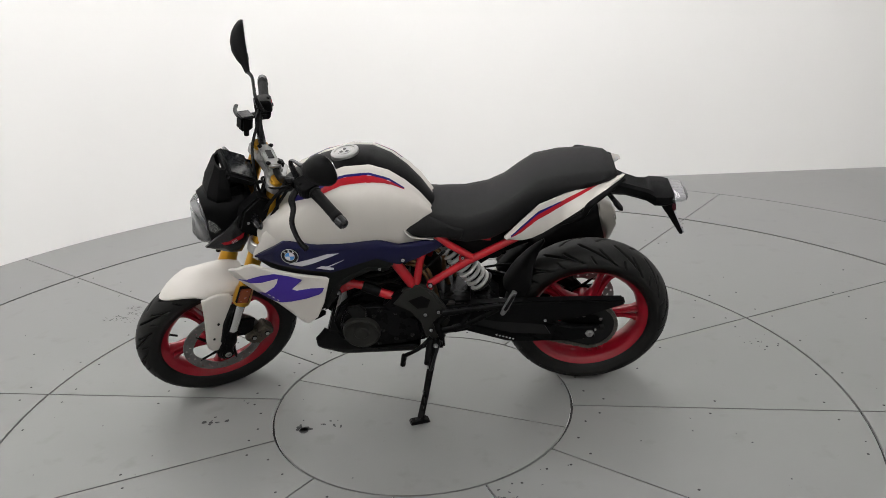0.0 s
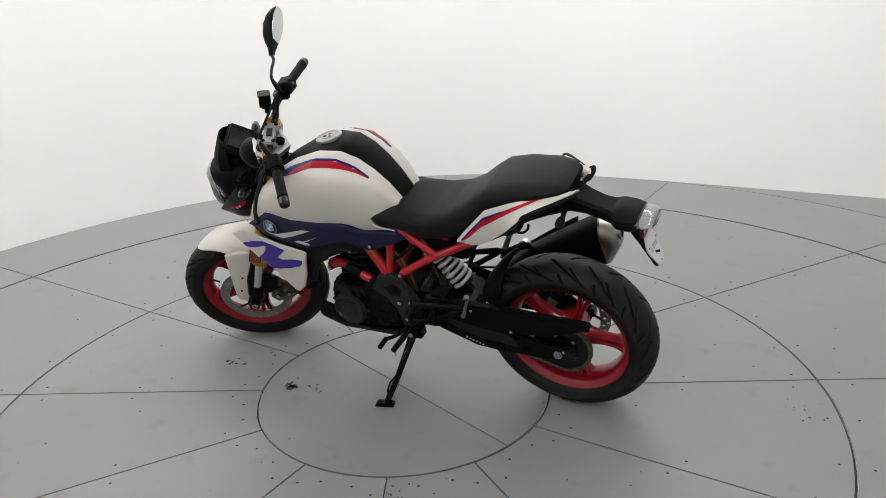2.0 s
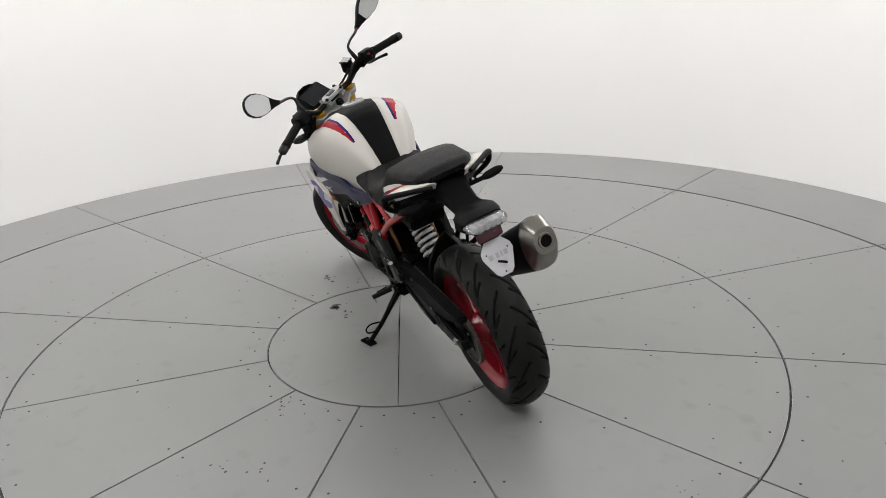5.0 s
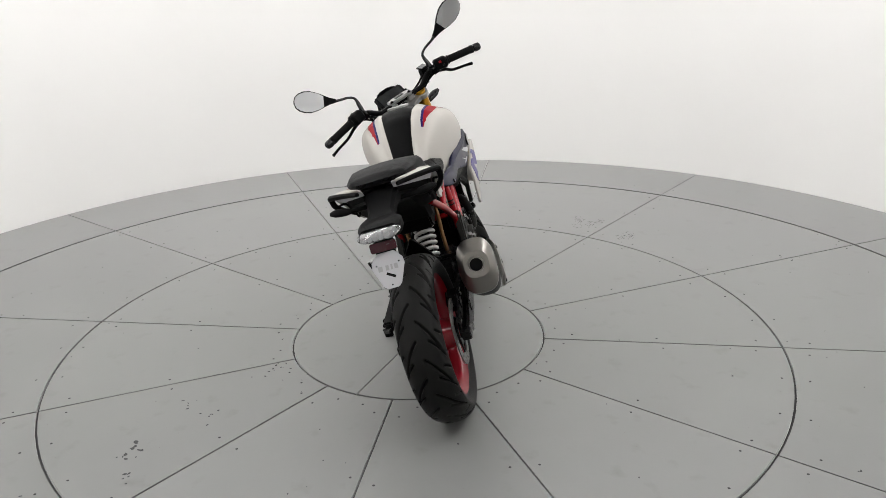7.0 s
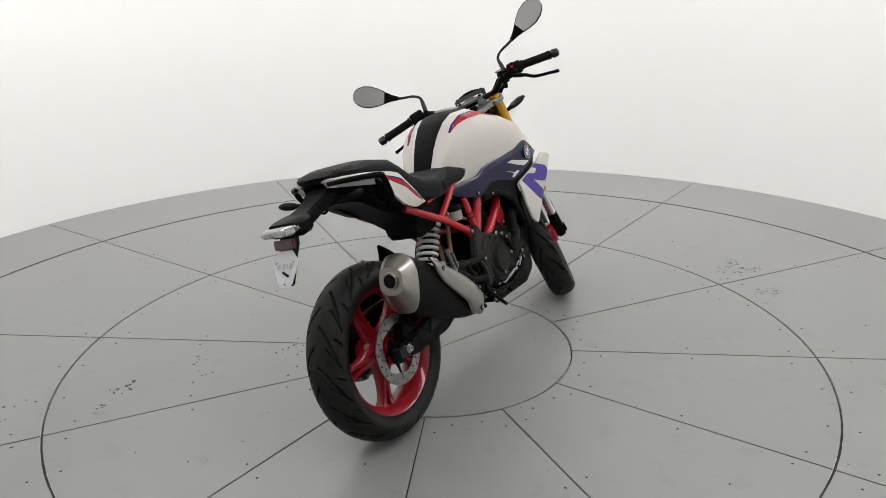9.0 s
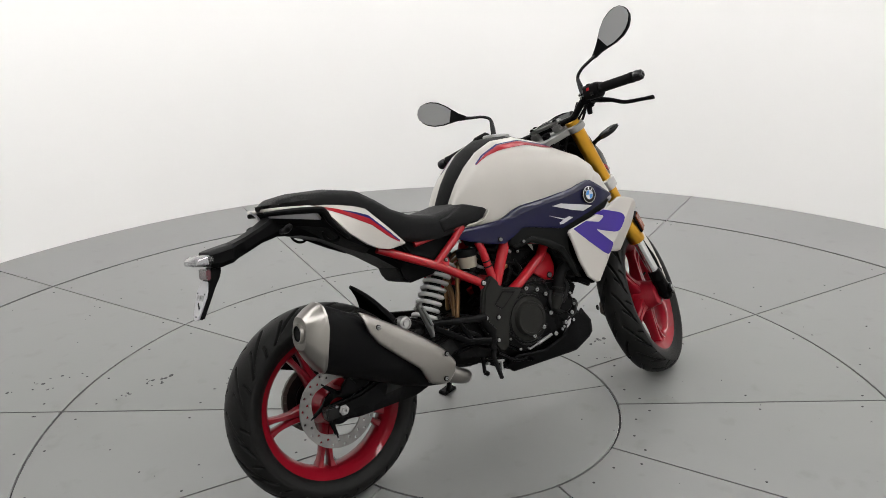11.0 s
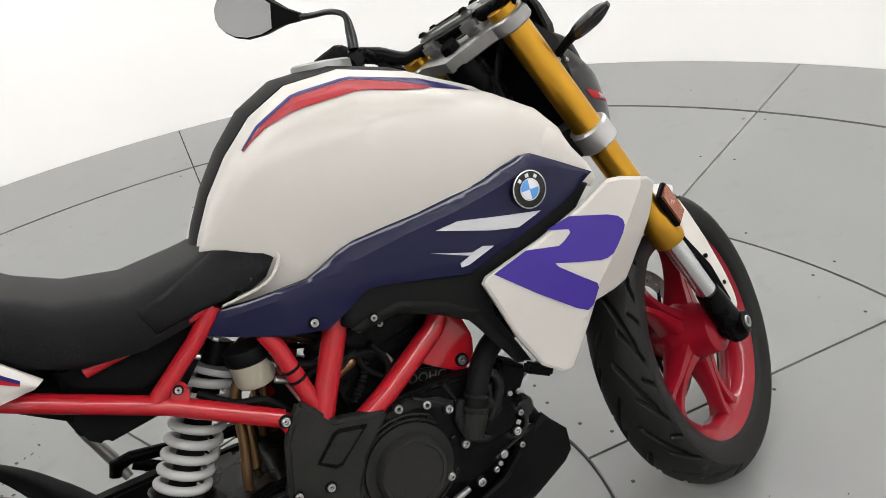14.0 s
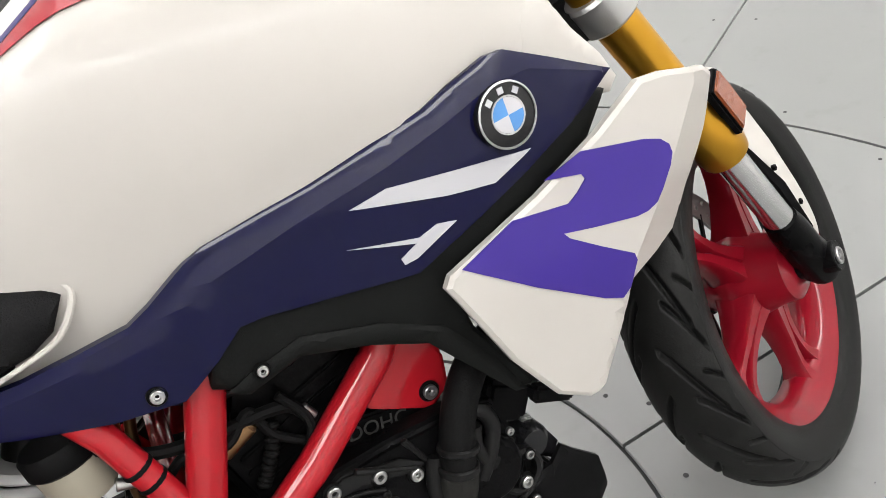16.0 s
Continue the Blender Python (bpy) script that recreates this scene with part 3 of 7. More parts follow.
# sprocket and chain, on the left
bm = bmesh.new()
teeth = []
for k in range(80):
    a = 2 * math.pi * k / 80
    teeth.append((0.001 + 0.098 * math.cos(a) * (1.035 if k % 2 else 0.985), AXLE_R.z + 0.098 * math.sin(a) * (1.035 if k % 2 else 0.985)))
prism(bm, teeth, 0.086, 0.092, 0)
part("sprocket", bm, GREY_METAL, rear, "dark toothed rear sprocket")
bm = bmesh.new()
lathe(bm, [(0.02, 0), (0.066, 0), (0.062, 0.014), (0.045, 0.02), (0.02, 0.022)], ydir((0, 0.075, AXLE_R.z)), 32)
part("sprocket_carrier", bm, DARK_METAL, rear)
for k in range(5):
    a = 2 * math.pi * k / 5
    bolt(rear, 0.054 * math.cos(a), 0.094, AXLE_R.z + 0.054 * math.sin(a), 0.006, (0, 1, 0), STEEL, name="sprocket_bolt")
bm = bmesh.new()
run = []
for k in range(15):
    a = math.pi * (0.5 + k / 14)
    run.append(V((0.101 * math.cos(a), 0.089, AXLE_R.z + 0.101 * math.sin(a))))
run += [V((0.50, 0.089, 0.365))] + [V((0.53, 0.089, 0.40)), V((0.50, 0.089, 0.435))]
full = []
for a, b in zip(run, run[1:] + run[:1]):
    k = max(1, round((b - a).length / 0.014))
    full += [a + (b - a) * j / k for j in range(k)]
for j, (a, b) in enumerate(zip(full, full[1:] + full[:1])):
    mid, d = (a + b) / 2, b - a
    box(bm, Matrix.Translation(mid) @ d.to_track_quat("X", "Z").to_matrix().to_4x4(), d.length * 1.25, 0.016 if j % 2 else 0.011, 0.013, 0)
tagged(part("chain", bm, CHAIN, bike, "dark steel drive chain"), kind="stuff")

# swingarm
for s in (1, -1):
    bm = bmesh.new()
    top = [(0.53, 0.445), (0.44, 0.448), (0.20, 0.380), (0.06, 0.336), (-0.045, 0.328), (-0.060, 0.306), (-0.045, 0.284), (0.05, 0.268), (0.25, 0.272), (0.46, 0.340), (0.53, 0.365)]
    prism(bm, top, s * 0.104, s * 0.132, 0.008, 3)
    arm = part("swingarm", bm, DARK_METAL, bike, "black box-section swingarm")
    bm = bmesh.new()
    prism(bm, [(0.40, 0.415), (0.16, 0.352), (0.14, 0.31), (0.28, 0.322), (0.42, 0.372)], s * 0.131, s * 0.135, 0.001)
    part("swingarm_recess", bm, GREY_METAL, arm)
    bm = bmesh.new()
    lathe(bm, [(0.016, 0), (0.016, 0.004), (0.011, 0.005), (0.011, 0.011), (0.0055, 0.011), (0.0055, 0.003), (0, 0.003)], ydir((0, s * 0.132, AXLE_R.z), s), 6)
    part("axle_nut", bm, BOLT, arm)
    bm = bmesh.new()
    box(bm, pose(-0.035, s * 0.118, 0.306), 0.04, 0.034, 0.036, 0.003)
    part("chain_adjuster", bm, GREY_METAL, arm)
    bolt(arm, -0.02, s * 0.133, 0.322, 0.004, (0, s, 0))
bm = bmesh.new()
box(bm, pose(0.45, 0, 0.42), 0.08, 0.21, 0.06, 0.012)
part("swingarm_bridge", bm, DARK_METAL, bike)
# chain guard
bm = bmesh.new()
prism(bm, [(0.43, 0.462), (0.25, 0.463), (0.108, 0.460), (-0.115, 0.452), (-0.122, 0.434), (0.012, 0.386), (0.187, 0.356), (0.33, 0.374), (0.43, 0.40)], 0.100, 0.136, 0.006)
cg = part("chain_guard", bm, BLACK, bike, "black plastic chain guard")
for x, z in ((0.30, 0.445), (0.16, 0.378)):
    bolt(cg, x, 0.137, z, 0.005, (0, 1, 0))
bm = bmesh.new()
prism(bm, [(0.42, 0.372), (0.30, 0.328), (0.20, 0.30), (0.20, 0.282), (0.30, 0.290), (0.44, 0.345)], 0.132, 0.140, 0.002)
part("chain_slider", bm, BLACK, bike)
bm = bmesh.new()
for k in range(6):
    box(bm, pose(0.335 - k * 0.012, 0.141, 0.322 - k * 0.0045, 0, 20, 0), 0.006, 0.002, 0.005, 0)
tagged(part("print_mark", bm, GREY_BAR, bike, "small white printed bars"), kind="stuff")

# rear hugger over the tyre, fuller on the left flank
bm = bmesh.new()
rings = []
for k in range(15):
    u = k / 14
    a = radians(26 + 39 * u)
    r = 0.338 + 0.012 * u + 0.03 * max(0, u - 0.5)
    q = []
    for y in np.linspace(-1, 1, 13):
        hw = (0.086 if y > 0 else 0.050) * (1 - 1.65 * max(0, u - 0.45))
        drop = (0.075 * (1 - 0.55 * u) if y > 0 else 0.020) * (1 - 1.65 * max(0, u - 0.45)) * abs(y) ** 3
        q.append(V(((r - drop) * math.cos(a), hw * y, AXLE_R.z + (r - drop) * math.sin(a))))
    rings.append(q + [p - V((math.cos(a), 0, math.sin(a))) * 0.006 for p in reversed(q)])
skin(bm, rings)
part("hugger", bm, BLACK, bike, "black plastic rear tyre hugger")

# front fender with two white legs
bm = bmesh.new()
rings = []
for k in range(37):
    u = k / 36
    a = 63 + 57 * u
    crest = ip(a, [63, 78, 89, 97, 108, 120], [0.319, 0.330, 0.335, 0.334, 0.327, 0.319])
    skirt = ip(a, [63, 68, 74, 81, 87, 95, 104, 112, 120], [0.306, 0.301, 0.293, 0.277, 0.262, 0.262, 0.276, 0.292, 0.302])
    hw = 0.084 * (0.60 + 0.40 * min(1, u / 0.25) ** 0.7) * (1 - 0.18 * max(0, u - 0.75) / 0.25)
    q = []
    for y in np.linspace(-1, 1, 19):
        b = radians(a + 17.0 * abs(y) ** 1.6 * (1 - u))
        r = skirt + (crest - skirt) * max(0, math.cos(y * math.pi / 2)) ** 0.75
        q.append(GUARD + V((r * math.cos(b), hw * math.sin(y * math.pi / 2), r * math.sin(b))))
    rings.append(q + [GUARD + (p - GUARD) * 0.986 for p in reversed(q)])
skin(bm, rings)
fender = part("front_fender", bm, WHITE, bike, "glossy white front mudguard", m=TURN, smooth=60)
for s in (1, -1):
    bm = bmesh.new()
    leg = [(1.424, 0.572), (1.430, 0.530), (1.441, 0.469), (1.452, 0.412), (1.462, 0.356), (1.459, 0.328), (1.447, 0.314), (1.427, 0.310), (1.412, 0.322), (1.394, 0.370), (1.373, 0.418), (1.343, 0.463), (1.330, 0.520), (1.322, 0.558), (1.345, 0.572), (1.385, 0.578)]
    panel(bm, leg, lambda x, z: ip(z, [0.31, 0.40, 0.48, 0.54, 0.58, 0.62], [0.107, 0.109, 0.105, 0.097, 0.088, 0.078]), 0.010, s, 0.014, 0.003, round_=3)
    leg_ob = part("fender_leg", bm, WHITE, fender, m=TURN, smooth=60)
    for x, z in ((1.397, 0.452), (1.430, 0.382)):
        bolt(leg_ob, x, s * 0.1085, z, 0.0045, (0, s, 0), DARK_METAL, TURN)

# fork
for s in (1, -1):
    y = s * 0.102
    bm = bmesh.new()
    lathe(bm, [(0.0, 0.792), (0.020, 0.792), (0.0265, 0.790), (0.0265, 0.318), (0.031, 0.303), (0.033, 0.258), (0.031, 0.246), (0.024, 0.242)][::-1],
          Matrix.Translation((AXLE_F.x, y, AXLE_F.z)) @ UP.to_track_quat("Z", "Y").to_matrix().to_4x4(), 32)
    leg = part("fork_leg", bm, GOLD, bike, "gold anodised upside-down fork leg", m=TURN)
    bm = bmesh.new()
    rod(bm, fork(0.02, y), fork(0.262, y), 0.0205, seg=24)
    part("fork_slider", bm, CHROME, leg, "polished fork tube", m=TURN)
    bm = bmesh.new()
    tube(bm, [fork(0.115, y), fork(0.09, y), fork(0.05, y), fork(0.0, y, 0.004), fork(-0.022, y, 0.004)], [0.0235, 0.0265, 0.027, 0.030, 0.022], 16)
    rod(bm, V((AXLE_F.x, s * 0.062, AXLE_F.z)), V((AXLE_F.x, s * 0.136, AXLE_F.z)), 0.024, 0.022)
    lug = part("axle_clamp", bm, DARK_METAL, leg, "black cast axle clamp", m=TURN)
    bm = bmesh.new()
    lathe(bm, [(0.0125, 0), (0.0125, 0.002), (0.0115, 0.003), (0.0085, 0.003), (0.008, -0.001), (0, -0.001)], ydir((AXLE_F.x, s * 0.136, AXLE_F.z), s), 24)
    part("axle_end", bm, BOLT, lug, m=TURN)
    # guard strip in front of the slider
    bm = bmesh.new()
    tube(bm, [fork(0.24, y * 1.02, 0.026), fork(0.15, y * 1.02, 0.030), fork(0.06, y * 1.02, 0.022)], [0.008, 0.014, 0.012], 8, flat=1.5)
    part("slider_guard", bm, BLACK, leg, m=TURN)
    bm = bmesh.new()
    lathe(bm, [(0.0, 0), (0.019, 0), (0.019, 0.006), (0.012, 0.007), (0.012, 0.011), (0, 0.011)], Matrix.Translation(fork(0.79, y)) @ UP.to_track_quat("Z", "Y").to_matrix().to_4x4(), 24)
    part("fork_cap", bm, GREY_METAL, leg, m=TURN)
    bm = bmesh.new()
    c = fork(0.326, y, 0.014)
    box(bm, Matrix.Translation((c.x, s * 0.137, c.z)) @ pose(0, 0, 0, 0, -math.degrees(RAKE), 0), 0.046, 0.012, 0.076, 0.003)
    rf = part("reflector_base", bm, BLACK, leg, m=TURN)
    bm = bmesh.new()
    box(bm, Matrix.Translation((c.x, s * 0.143, c.z)) @ pose(0, 0, 0, 0, -math.degrees(RAKE), 0), 0.038, 0.006, 0.068, 0.002)
    part("reflector", bm, AMBER, leg, "amber side reflector", m=TURN)
    bm = bmesh.new()
    rod(bm, fork(0.505, y), fork(0.548, y), 0.037, 0.037, 24, 0.004)
    part("yoke_clamp", bm, ALU, leg, "bare aluminium lower clamp", m=TURN)
# yokes
for c, th, nm in ((0.777, 0.026, "top_yoke"), (0.527, 0.040, "bottom_yoke")):
    bm = bmesh.new()
    rings = []
    for y, wx, sh in ((-0.105, 0.055, 0.0), (-0.07, 0.060, -0.004), (0, 0.085, -0.03), (0.07, 0.060, -0.004), (0.105, 0.055, 0.0)):
        q = fork(c, y, sh)
        rings.append([q + FWD * (u * wx) + UP * (v * th) for u, v in ((-.5, -.4), (-.4, -.5), (.4, -.5), (.5, -.4), (.5, .4), (.4, .5), (-.4, .5), (-.5, .4))])
    skin(bm, rings)
    yk = part(nm, bm, CAST_ALU if nm == "top_yoke" else GREY_METAL, bike, "bare aluminium fork yoke" if nm == "top_yoke" else "grey lower fork yoke", m=TURN)
    if nm == "top_yoke":
        for s in (1, -1):
            bm = bmesh.new()
            rod(bm, fork(c - 0.013, s * 0.102), fork(c + 0.013, s * 0.102), 0.036, seg=24, bev=0.003)
            part("yoke_ring", bm, CAST_ALU, yk, m=TURN)
        bm = bmesh.new()
        lathe(bm, [(0, 0.018), (0.014, 0.018), (0.018, 0.014), (0.018, 0)], Matrix.Translation(fork(c + 0.012, 0, -0.035)) @ UP.to_track_quat("Z", "Y").to_matrix().to_4x4(), 6)
        part("steering_nut", bm, DARK_METAL, yk, m=TURN)
# the frame's red head tube, coloured black for the shade between the yokes
bm = bmesh.new()
rod(bm, fork(0.54, 0, -0.035), fork(0.77, 0, -0.035), 0.034, seg=24)
part("steering_head", bm, DARK_METAL, bike, "red steering head of the frame, coloured black for the shade between the yokes")

# handlebar
BAR = [(1.055, 0.075, 1.016), (1.050, 0.118, 1.020), (1.038, 0.170, 1.054), (1.008, 0.225, 1.066), (0.955, 0.41, 1.043)]
bm = bmesh.new()
pts = [V((x, -y, z)) for x, y, z in reversed(BAR)] + [V(q) for q in BAR]
tube(bm, pts, 0.0125, 12, 6)
bar = part("handlebar", bm, DARK_METAL, bike, "black tubular handlebar turned to its left", m=SHIFT)
bm = bmesh.new()
box(bm, Matrix.Translation((1.056, 0, 1.030)) @ pose(0, 0, 0, 0, -16, 0), 0.044, 0.124, 0.018, 0.006, 3)
clamp = part("bar_clamp", bm, CAST_ALU, bike, "bare aluminium handlebar clamp plate", m=SHIFT)
bm = bmesh.new()
box(bm, Matrix.Translation((1.0535, 0, 1.0392)) @ pose(0, 0, 0, 0, -16, 0), 0.020, 0.046, 0.004, 0.0015)
part("clamp_recess", bm, GREY_METAL, clamp, m=SHIFT)
for s in (1, -1):
    # risers
    bm = bmesh.new()
    rod(bm, fork(0.775, s * 0.045, 0.004), V((1.055, s * 0.045, 1.016)), 0.024, 0.022, 16, 0.003)
    box(bm, Matrix.Translation((1.056, s * 0.045, 1.012)) @ pose(0, 0, 0, 0, -16, 0), 0.050, 0.034, 0.024, 0.006)
    rs = part("bar_riser", bm, CAST_ALU, bike, "bare aluminium bar clamp", m=SHIFT)
    for dx in (-0.018, 0.018):
        bolt(rs, 1.0535 + dx, s * 0.048, 1.0393 + dx * 0.28, 0.0055, (-0.28, 0, 1), DARK_METAL, SHIFT)
    # grip with a rubber sleeve and an end weight
    a, b = V((0.988, s * 0.265, 1.0635)), V((0.957, s * 0.40, 1.0445))
    bm = bmesh.new()
    lathe(bm, [(0.012, 0), (0.020, 0.001), (0.020, 0.006)] + [(0.0165 + 0.0008 * (k % 2), 0.008 + 0.0045 * k) for k in range(24)] + [(0.0185, 0.120), (0.0185, 0.128), (0.012, 0.130)], along(a, b), 20)
    grip = part("grip", bm, RUBBER, bar, "ribbed black rubber grip", m=SHIFT)
    bm = bmesh.new()
    d = (b - a).normalized()
    lathe(bm, [(0.012, 0), (0.0175, 0.001), (0.0185, 0.01), (0.0165, 0.026), (0.011, 0.031), (0.005, 0.031), (0.004, 0.028), (0, 0.028)], along(b - d * 0.006, b + d), 20)
    part("bar_end", bm, GLOSS_BLACK, bar, m=SHIFT)
    # switch block
    c = V((1.000, s * 0.235, 1.066))
    bm = bmesh.new()
    dm = along(c, c + d)
    rings = []
    for h, k in ((-0.032, 0.75), (-0.026, 1.0), (0.02, 1.05), (0.028, 0.85)):
        rings.append([dm @ V((k * 0.030 * math.copysign(abs(math.cos(t)) ** 0.6, math.cos(t)), k * 0.026 * math.copysign(abs(math.sin(t)) ** 0.6, math.sin(t)), h)) for t in (2 * math.pi * j / 20 for j in range(20))])
    skin(bm, rings)
    sw = part("switch_block", bm, BLACK, bike, "black handlebar switch housing", m=SHIFT)
    for k, (u, v, mm) in enumerate(((-0.026, 0.008, RED if s < 0 else GREY_METAL), (-0.028, -0.010, GREY_METAL), (-0.020, 0.021, BLACK))):
        bm = bmesh.new()
        box(bm, dm @ pose(u, v, -0.004 + 0.012 * (k % 2)), 0.012, 0.012, 0.014, 0.002)
        part("switch_button", bm, mm, sw, m=SHIFT)
    # lever
    bm = bmesh.new()
    lever = [(1.020, s * 0.205, 1.050), (1.055, s * 0.235, 1.036), (1.062, s * 0.265, 1.022), (1.082, s * 0.30, 1.000), (1.084, s * 0.36, 0.985), (1.072, s * 0.400, 0.975)]
    tube(bm, lever, [0.010, 0.009, 0.007, 0.0065, 0.006, 0.007], 10, 5, flat=1.35)
    part("lever", bm, DARK_METAL, bike, "black brake lever" if s < 0 else "black clutch lever", m=SHIFT)
    bm = bmesh.new()
    box(bm, pose(1.015, s * 0.195, 1.055, 0, -20, s * -12), 0.05, 0.036, 0.028, 0.006)
    part("lever_perch", bm, DARK_METAL, bike, m=SHIFT)
    # mirror
    bm = bmesh.new()
    st = [(1.015, s * 0.190, 1.075), (1.022, s * 0.188, 1.105), (1.026, s * 0.188, 1.138), (1.020, s * 0.212, 1.158), (1.012, s * 0.250, 1.170), (1.003 if s > 0 else 1.017, s * 0.275, 1.179)]
    tube(bm, st, [0.010, 0.0095, 0.006, 0.0055, 0.0058, 0.0068], 10, 5)
    mirror = part("mirror_stem", bm, GLOSS_BLACK, bike, "black mirror stalk", m=SHIFT)
    bm = bmesh.new()
    base, dirv = V((1.003 if s > 0 else 1.018, s * 0.272, 1.178)), V((-0.22, s * 0.84, 0.46)).normalized()
    nrm = V((-0.86, -0.28 if s > 0 else 0.30, -0.10))
    nrm = (nrm - dirv * nrm.dot(dirv)).normalized()
    wid = dirv.cross(nrm).normalized()
    rings = []
    shape = [(0.0, 0.008, 0.010), (0.030, 0.015, 0.019), (0.055, 0.025, 0.034), (0.085, 0.038, 0.045), (0.120, 0.047, 0.047), (0.150, 0.046, 0.040), (0.172, 0.038, 0.028), (0.188, 0.026, 0.015), (0.195, 0.010, 0.006)]
    for h, wd, dp in shape:
        rings.append([base + dirv * h + wid * (wd * math.cos(t)) + nrm * (0.006 if math.sin(t) > 0.2 else (-dp * abs(math.sin(t)))) for t in (2 * math.pi * j / 24 for j in range(24))])
    skin(bm, rings)
    hd = part("mirror_head", bm, BLACK, mirror, "black plastic mirror housing", m=SHIFT)
    bm = bmesh.new()
    out = []
    for h, wd, dp in shape[2:]:
        out.append((h + (0.006 if h < 0.06 else 0), wd * 0.90))
    ring = [base + dirv * h + wid * w + nrm * 0.0065 for h, w in out] + [base + dirv * h - wid * w + nrm * 0.0065 for h, w in reversed(out)]
    top = [bm.verts.new(q + nrm * 0.0015) for q in ring]
    low = [bm.verts.new(q) for q in ring]
    bm.faces.new(top)
    bm.faces.new(list(reversed(low)))
    for k in range(len(ring)):
        bm.faces.new((top[k], low[k], low[(k + 1) % len(ring)], top[(k + 1) % len(ring)]))
    part("mirror_glass", bm, MIRROR, mirror, "silvered mirror glass", m=SHIFT, smooth=10)
# brake fluid reservoir on the right bar
bm = bmesh.new()
box(bm, pose(1.083, -0.176, 1.060, 0, -16, 12), 0.044, 0.044, 0.052, 0.007)
rod(bm, (1.084, -0.172, 1.036), (1.090, -0.165, 1.012), 0.010, 0.009, 12)
res = part("brake_reservoir", bm, BLACK, bike, "black front brake fluid reservoir", m=SHIFT)
bm = bmesh.new()
box(bm, pose(1.076, -0.176, 1.088, 0, -16, 12), 0.047, 0.047, 0.008, 0.003)
part("reservoir_lid", bm, GLOSS_BLACK, res, m=SHIFT)
# cables and hoses round the head
for k, (pts, r) in enumerate((([(1.03, -0.19, 1.05), (1.08, -0.13, 1.00), (1.11, -0.04, 0.96), (1.14, 0.06, 0.80), (1.25, 0.085, 0.62), (1.34, 0.095, 0.45)], 0.0048),
                              ([(1.02, 0.19, 1.05), (1.09, 0.13, 1.01), (1.10, 0.02, 0.97), (1.03, -0.06, 0.88), (0.95, -0.10, 0.80)], 0.004),
                              ([(1.01, 0.215, 1.05), (1.06, 0.16, 1.01), (1.08, 0.06, 0.94), (1.02, 0.05, 0.86)], 0.0045),
                              ([(1.01, -0.215, 1.05), (1.05, -0.15, 1.02), (1.08, -0.05, 0.95), (1.02, -0.04, 0.86)], 0.0045),
                              ([(1.10, 0.09, 1.0), (1.16, 0.10, 0.93), (1.17, 0.06, 0.84), (1.10, 0.03, 0.78)], 0.005),
                              ([(1.02, 0.180, 1.055), (1.085, 0.155, 1.00), (1.125, 0.135, 0.945), (1.165, 0.10, 0.90)], 0.0055),
                              ([(1.03, 0.165, 1.03), (1.075, 0.125, 0.995), (1.10, 0.06, 0.985), (1.14, 0.02, 0.96)], 0.006),
                              ([(1.03, 0.150, 1.02), (1.08, 0.150, 0.965), (1.125, 0.140, 0.90), (1.16, 0.10, 0.86)], 0.005),
                              ([(1.045, -0.150, 1.06), (1.09, -0.09, 1.02), (1.12, 0.02, 1.00), (1.15, 0.10, 0.94), (1.17, 0.11, 0.86)], 0.005),
                              ([(1.02, 0.170, 1.06), (1.06, 0.150, 1.02), (1.085, 0.145, 0.97), (1.10, 0.14, 0.90), (1.12, 0.10, 0.84)], 0.0055))):
    bm = bmesh.new()
    tube(bm, pts, r, 8, 8)
    part("brake_hose" if k == 0 else "cable", bm, RUBBER, bike, m=SHIFT)

# headlight and instrument
bm = bmesh.new()
rings = []
for x, zb, zt, w in ((1.150, 0.87, 0.95, 0.050), (1.180, 0.80, 0.965, 0.085), (1.240, 0.775, 0.972, 0.092), (1.280, 0.765, 0.965, 0.082), (1.312, 0.768, 0.962, 0.056)):
    q = []
    for t in (2 * math.pi * j / 28 for j in range(28)):
        cy, cz = math.cos(t), math.sin(t)
        q.append(V((x + 0.02 * (cz < 0) * -cz, w * math.copysign(abs(cy) ** 0.5, cy), (zb + zt) / 2 + (zt - zb) / 2 * math.copysign(abs(cz) ** 0.55, cz))))
    rings.append(q)
skin(bm, rings)
hl = part("headlight", bm, BLACK, bike, "angular black headlight housing with a clear lens", m=SHIFT, smooth=24)
bm = bmesh.new()
rings = []
for x, w, h in ((1.310, 0.054, 0.090), (1.326, 0.047, 0.085), (1.341, 0.032, 0.072), (1.349, 0.014, 0.045)):
    rings.append([V((x + 0.018 * -min(0, math.sin(t)), w * math.copysign(abs(math.cos(t)) ** 0.55, math.cos(t)), 0.866 + h * math.copysign(abs(math.sin(t)) ** 0.6, math.sin(t)))) for t in (2 * math.pi * j / 28 for j in range(28))])
skin(bm, rings)
part("headlight_lens", bm, CLEAR, hl, "clear headlight lens", m=SHIFT)
bm = bmesh.new()
lathe(bm, [(0, 0.0), (0.036, 0.004), (0.046, 0.016), (0.049, 0.016), (0.038, -0.004), (0, -0.004)], along((1.308, 0, 0.875), (1.37, 0, 0.865)), 28)
part("headlight_reflector", bm, LAMP_SILVER, hl, m=SHIFT)
